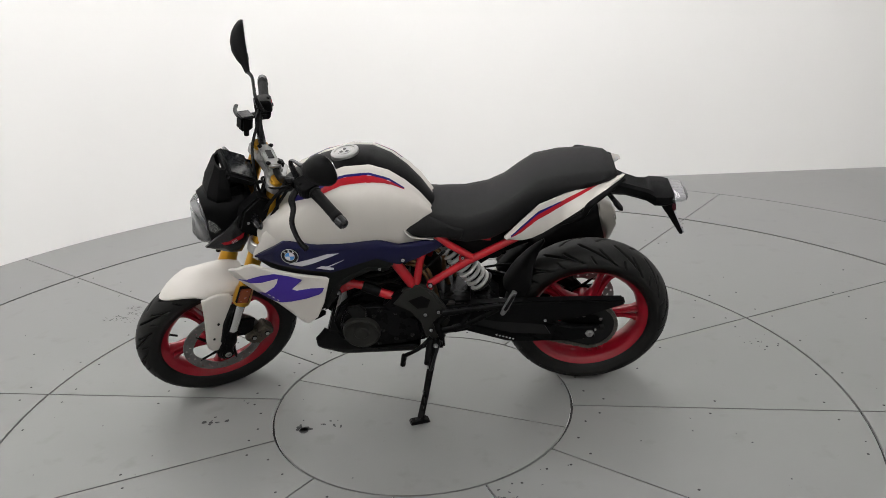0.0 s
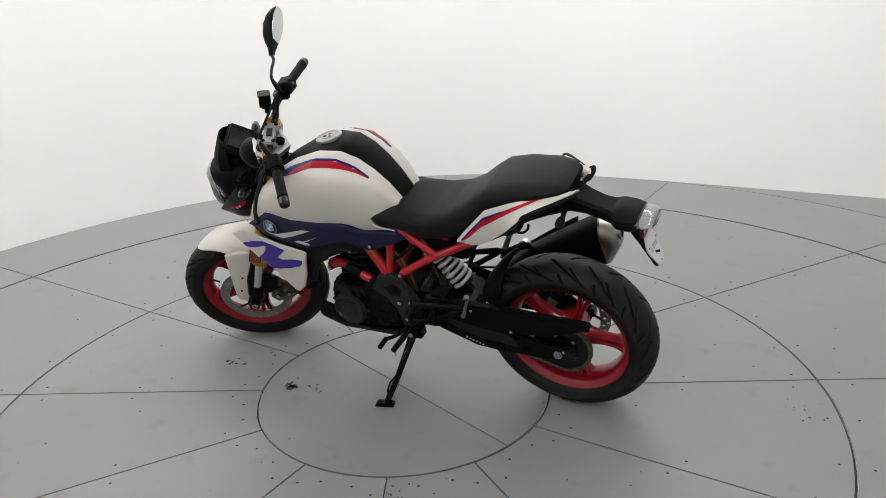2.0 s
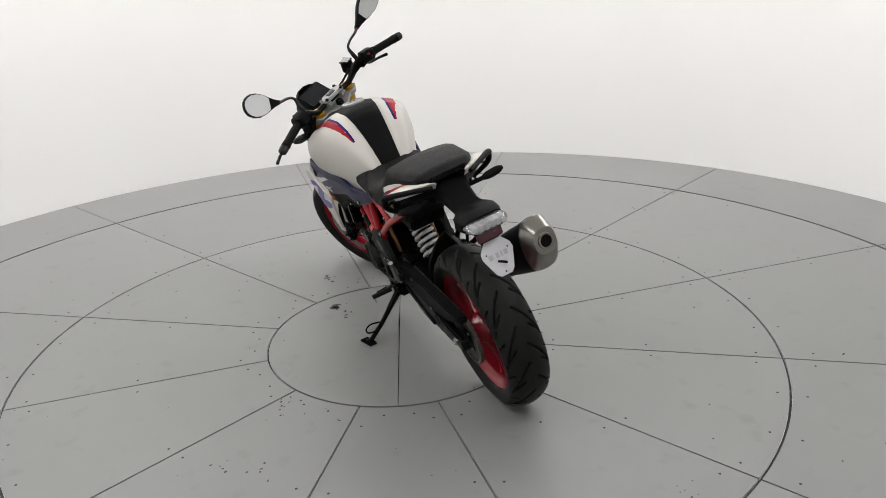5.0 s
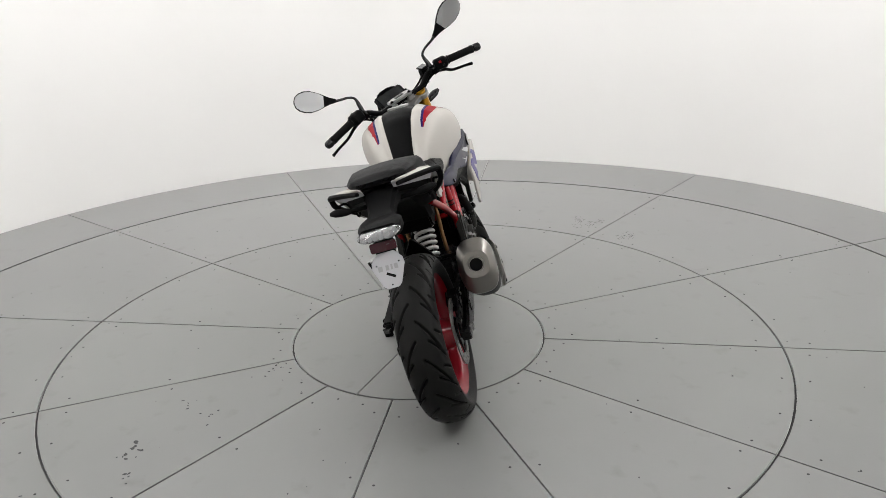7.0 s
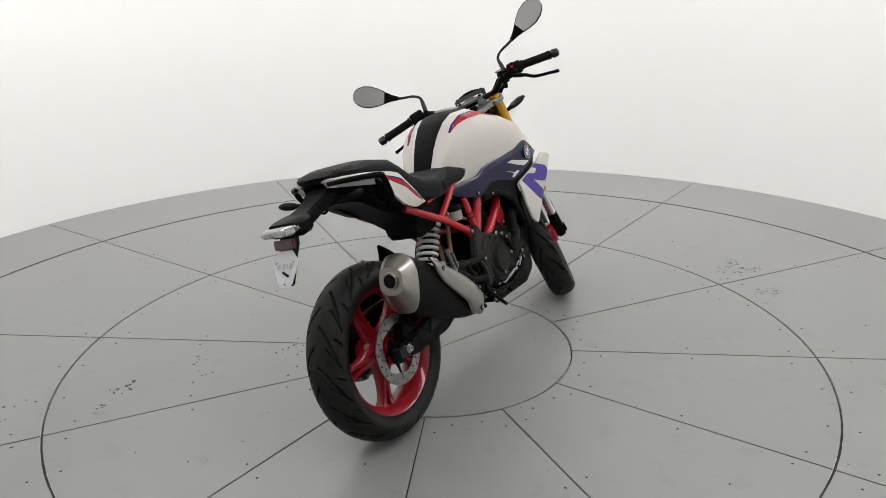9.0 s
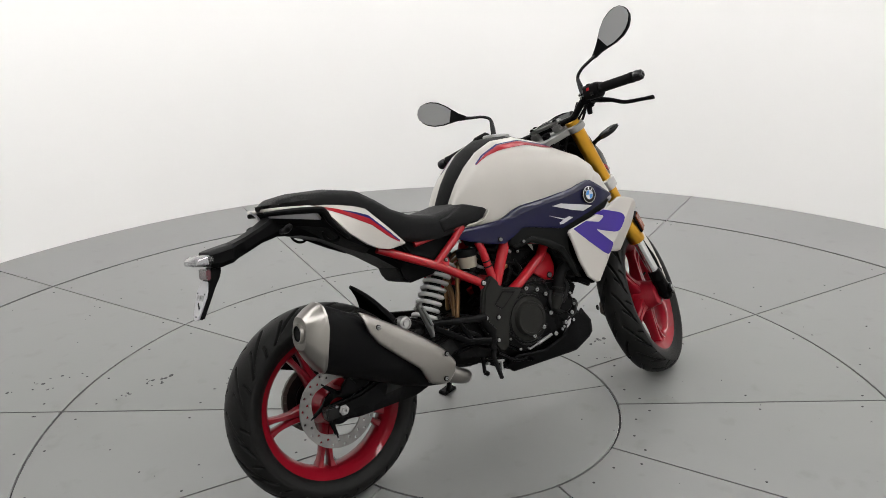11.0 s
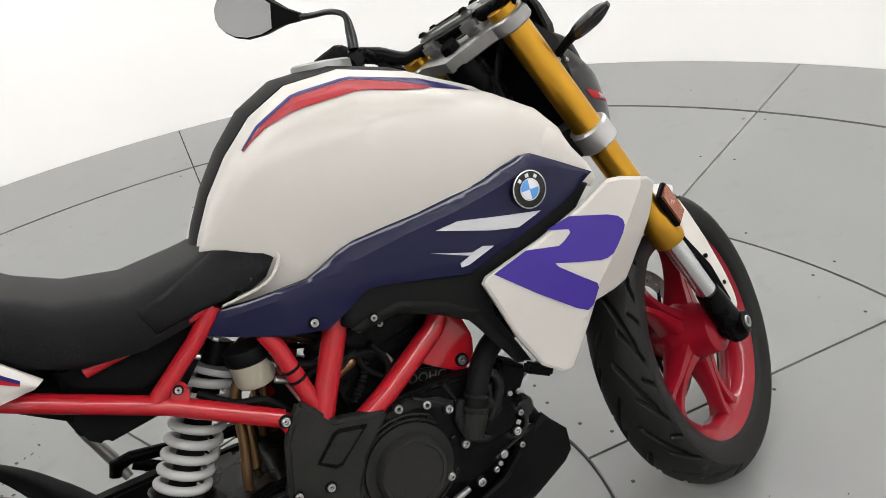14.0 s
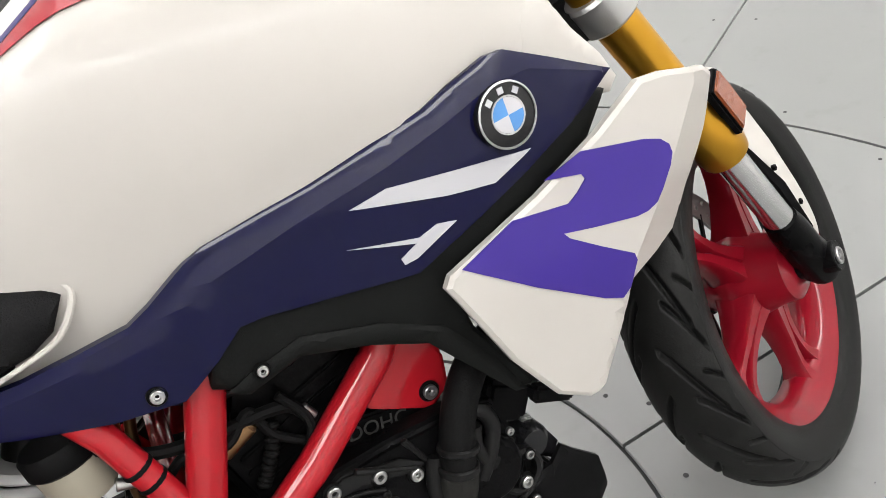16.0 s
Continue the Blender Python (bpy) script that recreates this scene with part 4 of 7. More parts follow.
for s in (1, -1):
    # clear corner lamp
    bm = bmesh.new()
    panel(bm, [(1.308, 0.905), (1.292, 0.898), (1.280, 0.868), (1.298, 0.846), (1.314, 0.852)], lambda x, z: ip(x, [1.27, 1.285, 1.32], [0.090, 0.084, 0.054]), 0.014, s, 0.012, 0.003)
    part("corner_lamp", bm, CLEAR, hl, "clear corner lamp", m=SHIFT)
    # side cover with a dark red flash
    bm = bmesh.new()
    cover = [(1.168, 0.900), (1.205, 0.925), (1.262, 0.875), (1.320, 0.815), (1.345, 0.787), (1.300, 0.766), (1.238, 0.748), (1.200, 0.815)]
    fy = lambda x, z: 0.094 + 0.012 * math.exp(-((x - 1.235) / 0.05) ** 2) - 0.45 * max(0, x - 1.275) - 0.25 * max(0, 0.80 - z)
    panel(bm, cover, fy, 0.010, s, 0.016, 0.003)
    cv = part("headlight_cover", bm, GLOSS_BLACK, hl, "blue-black headlight side cover", m=SHIFT)
    bm = bmesh.new()
    panel(bm, [(1.212, 0.842), (1.222, 0.822), (1.285, 0.805), (1.292, 0.815)], lambda x, z: fy(x, z) + 0.0012, 0.001, s, 0.02, 0)
    part("cover_flash", bm, FILM_RED, hl, m=SHIFT)
    lm = Matrix.Translation((1.250, s * 0.1085, 0.816)) @ Matrix.Rotation(radians(90), 4, "X") @ Matrix.Rotation(radians(-14), 4, "Z")
    if s > 0:
        lm = Matrix.Translation((1.250, s * 0.1085, 0.816)) @ Matrix.Rotation(math.pi, 4, "Z") @ Matrix.Rotation(radians(90), 4, "X") @ Matrix.Rotation(radians(14), 4, "Z")
    lettering("310", 0.013, FILM_WHITE, hl, SHIFT @ lm, "number_print")
    # black bracket between the fork and the lamp
    bm = bmesh.new()
    edge = [fork(c, 0, a) for c, a in ((0.575, 0.012), (0.735, 0.008), (0.750, 0.060), (0.690, 0.100), (0.610, 0.096))]
    prism(bm, [(q.x, q.z) for q in edge], s * 0.080, s * (0.131 if s > 0 else 0.100), 0.008)
    lb = part("lamp_bracket", bm, BLACK, hl, "black headlight bracket", m=SHIFT)
    for c, a in ((0.660, 0.050), (0.645, 0.072)):
        q = fork(c, 0, a)
        bolt(hl, q.x, s * (0.132 if s > 0 else 0.101), q.z, 0.0045, (0, s, 0), BOLT, SHIFT)
    # front turn signal on a stalk
    bm = bmesh.new()
    tube(bm, [(1.180, s * 0.080, 0.905), (1.172, s * 0.120, 0.922), (1.168, s * 0.145, 0.930)], [0.009, 0.008, 0.009], 8, 4)
    sg = part("turn_signal", bm, BLACK, bike, "slim black front turn signal", m=SHIFT)
    bm = bmesh.new()
    tube(bm, [(1.168, s * 0.140, 0.929), (1.168, s * 0.158, 0.933), (1.170, s * 0.196, 0.942), (1.170, s * 0.222, 0.948)], [0.009, 0.017, 0.018, 0.007], 12, 4, flat=0.65)
    part("signal_body", bm, GLOSS_BLACK, sg, m=SHIFT)
bm = bmesh.new()
box(bm, Matrix.Translation((1.170, 0, 1.030)) @ pose(0, 0, 0, 0, -40, 0), 0.105, 0.150, 0.030, 0.009, 3)
dash = part("instrument", bm, BLACK, bike, "black digital instrument panel", m=SHIFT)
bm = bmesh.new()
box(bm, Matrix.Translation((1.1607, 0, 1.0411)) @ pose(0, 0, 0, 0, -40, 0), 0.084, 0.126, 0.004, 0.0015)
part("display", bm, SCREEN, dash, "dark display, switched off", m=SHIFT)
bm = bmesh.new()
box(bm, Matrix.Translation((1.1245, 0, 1.0100)) @ pose(0, 0, 0, 0, -40, 0), 0.008, 0.06, 0.008, 0.002)
part("display_button", bm, GREY_METAL, dash, m=SHIFT)
# fly screen in front of it: a thin faceted shell
bm = bmesh.new()
rings = []
for z, xf, w, wing in ((0.950, 1.288, 0.066, 0.066), (0.985, 1.284, 0.076, 0.062), (1.025, 1.266, 0.076, 0.050), (1.055, 1.247, 0.066, 0.036), (1.081, 1.231, 0.050, 0.022)):
    q = [V((xf - dx * wing, w * k, z - 0.010 * abs(k) ** 3)) for dx, k in ((1, -1), (0.36, -0.86), (0, -0.4), (0, 0.4), (0.36, 0.86), (1, 1))]
    rings.append(q + [p + V((-0.006, -0.004 * (1 if p.y > 0 else -1), 0)) for p in reversed(q)])
skin(bm, rings)
part("fly_screen", bm, BLACK, bike, "faceted black fly screen cowl", m=SHIFT, smooth=15)
bm = bmesh.new()
box(bm, Matrix.Translation((1.205, 0, 0.975)), 0.08, 0.11, 0.075, 0.012)
part("instrument_bracket", bm, DARK_METAL, dash, m=SHIFT)

# front brake caliper behind the left leg
bm = bmesh.new()
cc = fork(0.075, 0.075, -0.125)
box(bm, Matrix.Translation((cc.x, 0.082, cc.z)) @ pose(0, 0, 0, 0, 30, 0), 0.085, 0.055, 0.060, 0.008, 3)
box(bm, Matrix.Translation((cc.x + 0.03, 0.105, cc.z + 0.012)) @ pose(0, 0, 0, 0, 30, 0), 0.05, 0.03, 0.05, 0.006)
cal = part("front_caliper", bm, CALIPER, bike, "brown-grey front brake caliper", m=TURN)
bm = bmesh.new()
prism(bm, [(AXLE_F.x - 0.01, 0.33), (AXLE_F.x - 0.055, 0.43), (AXLE_F.x - 0.135, 0.40), (AXLE_F.x - 0.11, 0.33), (AXLE_F.x - 0.05, 0.345)], 0.088, 0.100, 0.003)
part("caliper_bracket", bm, DARK_METAL, cal, m=TURN)
for k in range(2):
    bolt(cal, cc.x - 0.02 + 0.05 * k, 0.122, cc.z + 0.02, 0.007, (0, 1, 0), m=TURN)

# ---------------------------------------------------------------- tank
TX = [0.515, 0.54, 0.57, 0.61, 0.66, 0.72, 0.80, 0.90, 1.00, 1.06, 1.11]
ZT = [0.795, 0.845, 0.892, 0.940, 0.986, 1.014, 1.016, 0.986, 0.936, 0.892, 0.840]
W3 = [0.036, 0.039, 0.043, 0.049, 0.056, 0.064, 0.072, 0.078, 0.080, 0.076, 0.070]
Z3 = [0.788, 0.836, 0.884, 0.932, 0.976, 1.004, 1.006, 0.976, 0.926, 0.882, 0.830]
W2 = [0.050, 0.057, 0.065, 0.075, 0.084, 0.094, 0.104, 0.112, 0.112, 0.104, 0.094]
Z2 = [0.784, 0.832, 0.880, 0.928, 0.972, 1.000, 1.002, 0.972, 0.922, 0.878, 0.826]
W1 = [0.070, 0.093, 0.113, 0.135, 0.157, 0.182, 0.205, 0.218, 0.211, 0.189, 0.152]
Z1 = [0.765, 0.790, 0.815, 0.835, 0.848, 0.855, 0.855, 0.845, 0.830, 0.815, 0.785]
W0 = [0.076, 0.093, 0.106, 0.120, 0.137, 0.157, 0.178, 0.196, 0.193, 0.174, 0.142]
Z0 = [0.730, 0.728, 0.725, 0.722, 0.722, 0.725, 0.735, 0.745, 0.750, 0.750, 0.740]


def tank_side(x, n=6):
    """The section of the tank's flank at x, from its foot to the black cover: (half width, height)."""
    p0, p1, p2, p3 = ((ip(x, TX, w), ip(x, TX, z)) for w, z in ((W0, Z0), (W1, Z1), (W2, Z2), (W3, Z3)))
    mid = ((p1[0] + p2[0]) / 2 + 0.31 * (p1[0] - p2[0]), (p1[1] + p2[1]) / 2 + 0.022)
    low = curve_pts([(*p0, 0), (*p1, 0), (*mid, 0), (*p2, 0)], n)
    high = [V((p2[0] + (p3[0] - p2[0]) * k / n, p2[1] + (p3[1] - p2[1]) * k / n + 0.004 * math.sin(math.pi * k / n), 0)) for k in range(1, n + 1)]
    return [(q.x, q.y) for q in low + high]


def tank_y(x, z):
    s = tank_side(x, 6)
    return float(np.interp(z, [q[1] for q in s], [q[0] for q in s]))


xs = [q.x for q in curve_pts([(x, 0, 0) for x in TX], 3)]
for s in (1, -1):
    bm = bmesh.new()
    rings = []
    for x in xs:
        sec = tank_side(x)
        q = [V((x, s * w, z)) for w, z in sec]
        q2 = [V((x + (0.004 if x < 0.8 else -0.004), s * (w - 0.008), z - 0.003)) for w, z in reversed(sec)]
        rings.append(q + q2)
    skin(bm, rings)
    tp = part("tank_panel", bm, WHITE, bike, "glossy pearl white tank flank with blue and red stripes", smooth=60)
    bm = bmesh.new()
    panel(bm, [(0.965, 0.775), (0.985, 0.845), (1.02, 0.858), (1.055, 0.852), (1.082, 0.830), (1.097, 0.800), (1.122, 0.766), (1.134, 0.738), (1.120, 0.728), (1.085, 0.736), (1.03, 0.755)],
          lambda x, z: ip(x, [0.96, 1.00, 1.05, 1.135], [0.190, 0.199, 0.196, 0.181]) - 0.45 * max(0, z - 0.825), 0.008, s, 0.010, 0.003)
    part("tank_wing", bm, WHITE, tp, smooth=45)
    start, wide = (0.612, 1.0) if s > 0 else (0.630, 1.35)
    hh = lambda x: wide * ip(x, [start, start + 0.03, start + 0.07, 0.72, 0.80, 0.86, 0.90], [0.000, 0.003, 0.008, 0.0125, 0.0125, 0.0105, 0.002])
    bb = lambda x: ip(x, [0.61, 0.66, 0.72, 0.80, 0.86, 0.90, 0.965], [0.002, 0.004, 0.0045, 0.0045, 0.007, 0.014, 0.003])
    red_x = np.linspace(start, 0.898, 16)
    lowz = lambda x: ip(x, TX, Z2) - (0.005 if s > 0 else 0.007) - hh(x) - bb(x)
    bm = bmesh.new()
    panel(bm, [(x, lowz(x)) for x in red_x] + [(x, lowz(x) + max(0.001, hh(x))) for x in red_x[::-1]], lambda x, z: tank_y(x, z) + 0.0034, 0.003, s, 0.006, 0)
    part("red_stripe", bm, FILM_RED, tp, "red stripe")
    blue_x = np.linspace(start, 0.963, 24)
    bm = bmesh.new()
    lo = lambda x: lowz(x) + (hh(x) if x < 0.90 else 0)
    panel(bm, [(x, lo(x) + 0.0006) for x in blue_x] + [(x, lowz(x) + hh(x) + max(0.0015, bb(x))) for x in blue_x[::-1]],
          lambda x, z: tank_y(x, z) + 0.0030, 0.0027, s, 0.006, 0)
    part("blue_stripe", bm, FILM_BLUE, tp, "dark blue stripe")

# black cover down the tank's middle
bm = bmesh.new()
rings = []
for x in xs:
    w, z3, zt = ip(x, TX, W3) + 0.003, ip(x, TX, Z3), ip(x, TX, ZT)
    q = [V((x, w * t, z3 + 0.003 + (zt - z3 + 0.002) * (1 - abs(t) ** 2.2))) for t in np.linspace(-1, 1, 13)]
    rings.append(q + [V((p.x + 0.003, p.y * 0.97, p.z - 0.012)) for p in reversed(q)])
skin(bm, rings)
tc = part("tank_cover", bm, BLACK, bike, "satin black cover along the top of the tank")
bm = bmesh.new()
cap_n = V((0.10, 0, 1)).normalized()
cp = V((0.805, 0, 1.0175))
lathe(bm, [(0.0, 0.008), (0.020, 0.008), (0.023, 0.0075), (0.0235, 0.006), (0.034, 0.006), (0.0345, 0.0078), (0.043, 0.0078), (0.047, 0.005), (0.048, -0.01)], along(cp, cp + cap_n), 48)
cap = part("filler_cap", bm, CAST_ALU, tc, "round bare aluminium filler cap")
bm = bmesh.new()
for k, (u, v) in enumerate(((-0.010, 0.008), (0.010, 0.008), (0.0, -0.010))):
    rod(bm, cp + V((u, v, 0)) + cap_n * 0.0078, cp + V((u, v, 0)) + cap_n * 0.0095, 0.006, seg=12, bev=0.0005)
part("cap_key_plate", bm, GREY_METAL, cap)
# inside of the tank, under the shells
bm = bmesh.new()
rings = []
for x in (0.54, 0.62, 0.75, 0.90, 1.02, 1.08):
    w = ip(x, TX, W0) - 0.02
    zt = ip(x, TX, Z2) - 0.02
    rings.append([V((x, -w, 0.72)), V((x, w, 0.72)), V((x, w, zt - 0.03)), V((x, w * 0.5, zt)), V((x, -w * 0.5, zt)), V((x, -w, zt - 0.03))])
skin(bm, rings)
part("tank_core", bm, DARK_METAL, bike)

# ---------------------------------------------------------------- shrouds


CREASE = [(0.50, 0.730), (0.60, 0.733), (0.655, 0.737), (0.716, 0.753), (0.793, 0.766), (0.876, 0.776), (0.938, 0.788), (0.985, 0.799), (1.02, 0.795), (1.10, 0.758)]


def shroud_y(x, z):
    y = ip(x, [0.47, 0.56, 0.66, 0.75, 0.85, 0.93, 0.99, 1.05, 1.11], [0.118, 0.146, 0.172, 0.192, 0.213, 0.225, 0.229, 0.222, 0.205])
    crease = ip(x, [q[0] for q in CREASE], [q[1] for q in CREASE])
    return y - 0.004 - 0.26 * max(0, z - crease) - 0.12 * max(0, crease - z)


def wedge_y(x, z):
    fold = ip(z, [0.45, 0.583, 0.658, 0.715, 0.75], [0.98, 1.066, 1.135, 1.180, 1.19])
    return 0.218 + 0.04 * (x - 0.9) - 0.55 * max(0, x - fold) - 0.10 * max(0, 0.62 - z)


NAVY_EDGE = [(0.487, 0.716), (0.517, 0.743), (0.555, 0.742), (0.597, 0.744), (0.643, 0.747), (0.664, 0.755), (0.702, 0.773), (0.720, 0.779), (0.770, 0.785), (0.815, 0.789), (0.917, 0.804), (0.945, 0.812), (0.985, 0.820), (1.003, 0.818),
             (1.112, 0.754), (1.072, 0.738), (0.921, 0.693), (0.866, 0.676), (0.735, 0.705), (0.716, 0.706), (0.690, 0.688), (0.664, 0.674), (0.650, 0.667), (0.596, 0.676), (0.531, 0.698)]
BLACK_EDGE = [(1.110, 0.735), (1.085, 0.748), (0.985, 0.733), (0.862, 0.697), (0.828, 0.695), (0.710, 0.729), (0.682, 0.700), (0.672, 0.660), (0.700, 0.640), (0.751, 0.652),
              (0.809, 0.628), (0.856, 0.600), (0.893, 0.540), (0.917, 0.500), (0.945, 0.488), (0.900, 0.590), (0.893, 0.640), (0.902, 0.652), (0.985, 0.676), (1.07, 0.702)]
WEDGE_EDGE = [(0.876, 0.657), (0.884, 0.666), (0.985, 0.690), (1.060, 0.714), (1.118, 0.740), (1.145, 0.736), (1.198, 0.718), (1.213, 0.705), (1.197, 0.668), (1.152, 0.616), (1.105, 0.578), (1.072, 0.557),
              (1.040, 0.520), (0.998, 0.464), (0.975, 0.466), (0.942, 0.492), (0.910, 0.555)]
# the right shroud's flank folds in behind the fork
WEDGE_RIGHT = WEDGE_EDGE[:6] + [(1.200, 0.718), (1.230, 0.698), (1.228, 0.640), (1.208, 0.592), (1.188, 0.562), (1.168, 0.540), (1.125, 0.543), (1.085, 0.551), (1.060, 0.556)] + WEDGE_EDGE[12:]


def slip(edge, s):
    """The outlines as they sit on either side: the front ends a little further ahead."""
    if s > 0:
        return [(x + 0.008 * min(1, max(0, x - 0.62) / 0.25), z) for x, z in edge]
    return [(x + 0.0027 + 0.010 * max(0, 0.72 - x), z) for x, z in edge]


for s in (1, -1):
    bm = bmesh.new()
    panel(bm, slip(NAVY_EDGE, s), shroud_y, 0.012, s, 0.012, 0.0012, ridge=CREASE[3:])
    nv = part("side_cover", bm, NAVY, bike, "glossy navy side cover with white graphics", smooth=16)
    bm = bmesh.new()
    panel(bm, slip(BLACK_EDGE, s), lambda x, z: min(shroud_y(x, z), ip(z, [0.48, 0.60, 0.70], [0.178, 0.190, 0.215])) - 0.008 - 0.10 * max(0, 0.66 - z) * (x < 0.86), 0.014, s, 0.014, 0.006)
    bk = part("cover_strip", bm, TRIM, bike, "matt black trim between the covers", smooth=50)
    bm = bmesh.new()
    panel(bm, [(0.684, 0.652), (0.700, 0.641), (0.751, 0.653), (0.809, 0.629), (0.856, 0.601), (0.893, 0.541), (0.917, 0.501), (0.930, 0.496), (0.912, 0.545), (0.874, 0.612), (0.822, 0.646), (0.757, 0.671), (0.706, 0.660)],
          lambda x, z: min(shroud_y(x, z), ip(z, [0.48, 0.60, 0.70], [0.178, 0.190, 0.215])) - 0.0035 - 0.10 * max(0, 0.66 - z) * (x < 0.86), 0.006, s, 0.012, 0.003)
    part("strip_lip", bm, TRIM, bk)
    bm = bmesh.new()
    panel(bm, slip(WEDGE_EDGE if s > 0 else WEDGE_RIGHT, s), wedge_y, 0.010, s, 0.012, 0.0025, ridge=[(1.066, 0.583), (1.135, 0.658), (1.180, 0.715)])
    wd = part("radiator_shroud", bm, WHITE, bike, "white radiator shroud with a purple graphic", smooth=18)
    bm = bmesh.new()
    purple = [(0.895, 0.667), (0.954, 0.683), (0.997, 0.673), (1.010, 0.670), (1.022, 0.675), (1.034, 0.683), (1.032, 0.689), (0.995, 0.701), (1.038, 0.708), (1.071, 0.698), (1.104, 0.688), (1.121, 0.680), (1.129, 0.671), (1.130, 0.662),
              (1.124, 0.651), (1.110, 0.635), (1.099, 0.625), (1.087, 0.622), (1.074, 0.623), (1.029, 0.636), (0.996, 0.647), (1.000, 0.640), (1.029, 0.615), (1.061, 0.589), (1.063, 0.580), (1.050, 0.556), (1.037, 0.551), (1.018, 0.562), (0.955, 0.613)]
    if s > 0:
        purple = [(1.184, 0.669), (1.138, 0.686), (1.095, 0.696), (1.052, 0.699), (1.005, 0.686), (0.963, 0.668), (1.005, 0.632), (0.990, 0.624), (0.940, 0.630), (0.897, 0.629), (0.905, 0.612), (0.917, 0.601),
                  (0.965, 0.586), (1.018, 0.577), (1.087, 0.576), (1.110, 0.592), (1.128, 0.613), (1.095, 0.624), (1.063, 0.645), (1.050, 0.662), (1.043, 0.680), (1.100, 0.668)]
    panel(bm, slip(purple, s), lambda x, z: wedge_y(x, z) + 0.0015, 0.0014, s, 0.012, 0)
    part("purple_graphic", bm, PURPLE, wd, "purple film graphic")
    bm = bmesh.new()
    panel(bm, slip([(0.831, 0.757), (0.865, 0.760), (0.997, 0.731), (0.955, 0.719), (0.910, 0.730)], s), lambda x, z: shroud_y(x, z) + 0.0014, 0.0013, s, 0.012, 0)
    part("white_graphic", bm, FILM_WHITE, nv, "white film bar")
    bm = bmesh.new()
    panel(bm, slip([(0.817, 0.7265), (0.876, 0.707), (0.894, 0.711), (0.911, 0.7055), (0.868, 0.6905), (0.856, 0.6905), (0.855, 0.697), (0.872, 0.7035)], s), lambda x, z: shroud_y(x, z) + 0.0014, 0.0013, s, 0.012, 0)
    part("white_graphic", bm, FILM_WHITE, nv)
    # round badge: black ring with pale marks, blue and white quarters
    bc = V((0.984 if s < 0 else 0.993, s * (shroud_y(0.984, 0.770) + 0.003), 0.770))
    out = V((0.02, s * 1.0, 0.0)).normalized()
    bmx = along(bc, bc + out)
    bm = bmesh.new()
    lathe(bm, [(0, 0.004), (0.0245, 0.004), (0.0285, 0.0025), (0.029, -0.004), (0, -0.004)], bmx, 40)
    badge = part("badge", bm, GLOSS_BLACK, nv, "round badge with blue and white quarters")
    bm = bmesh.new()
    lathe(bm, [(0.0265, 0.0038), (0.0285, 0.0032), (0.0285, 0.0042), (0.0270, 0.0048)], bmx, 40, closed=True)
    lathe(bm, [(0.0152, 0.004), (0.0152, 0.0048), (0.0165, 0.0048), (0.0165, 0.004)], bmx, 40, closed=True)
    part("badge_ring", bm, ALU, nv)
    upv = (V((0, 0, 1)) - out * out.z).normalized()
    rt = upv.cross(out)
    for k in range(4):
        bm = bmesh.new()
        a0 = k * math.pi / 2
        arc = [bc + out * 0.0046] + [bc + out * 0.0046 + (rt * math.cos(a) + upv * math.sin(a)) * 0.0150 for a in (a0 + math.pi / 2 * j / 8 for j in range(9))]
        vs = [bm.verts.new(q) for q in arc]
        lo_ = [bm.verts.new(q - out * 0.001) for q in arc]
        bm.faces.new(vs)
        for j in range(len(vs)):
            bm.faces.new((vs[j], lo_[j], lo_[(j + 1) % len(vs)], vs[(j + 1) % len(vs)]))
        part("badge_quarter", bm, BADGE_BLUE if k % 2 else FILM_WHITE, nv)
    for a in (50, 90, 130):
        bm = bmesh.new()
        q = bc + out * 0.0043 + (rt * math.cos(radians(a)) + upv * math.sin(radians(a))) * 0.0212
        box(bm, Matrix.Translation(q) @ out.to_track_quat("Z", "Y").to_matrix().to_4x4() @ Matrix.Rotation(radians(a), 4, "Z"), 0.0055, 0.0055, 0.001, 0)
        part("badge_mark", bm, FILM_WHITE, nv)
    bolt(nv, 0.637, s * (shroud_y(0.637, 0.684) + 0.001), 0.684, 0.006, (0, s, 0))
    bolt(bk, 0.717, s * 0.172, 0.662, 0.005, (0, s, 0))
    # small clip under the shroud
    bm = bmesh.new()
    box(bm, pose(0.955, s * 0.165, 0.470, 0, 30, 0), 0.05, 0.02, 0.018, 0.004)
    part("shroud_clip", bm, BLACK, bk)

# radiator between the shrouds
bm = bmesh.new()
box(bm, pose(1.010, 0, 0.575, 0, -14, 0), 0.035, 0.27, 0.26, 0.006)
rad = part("radiator", bm, DARK_METAL, bike, "black radiator behind the shrouds")
for k in range(12):
    bm = bmesh.new()
    box(bm, pose(1.028, 0, 0.475 + k * 0.0175, 0, -14, 0), 0.004, 0.24, 0.004, 0)
    part("radiator_fin", bm, GREY_METAL, rad)
bm = bmesh.new()
lathe(bm, [(0.05, 0), (0.085, 0), (0.085, 0.03), (0.078, 0.03), (0.05, 0.006)], along((0.985, 0, 0.57), (0.90, 0, 0.55)), 28, closed=True)
part("radiator_fan", bm, BLACK, rad)

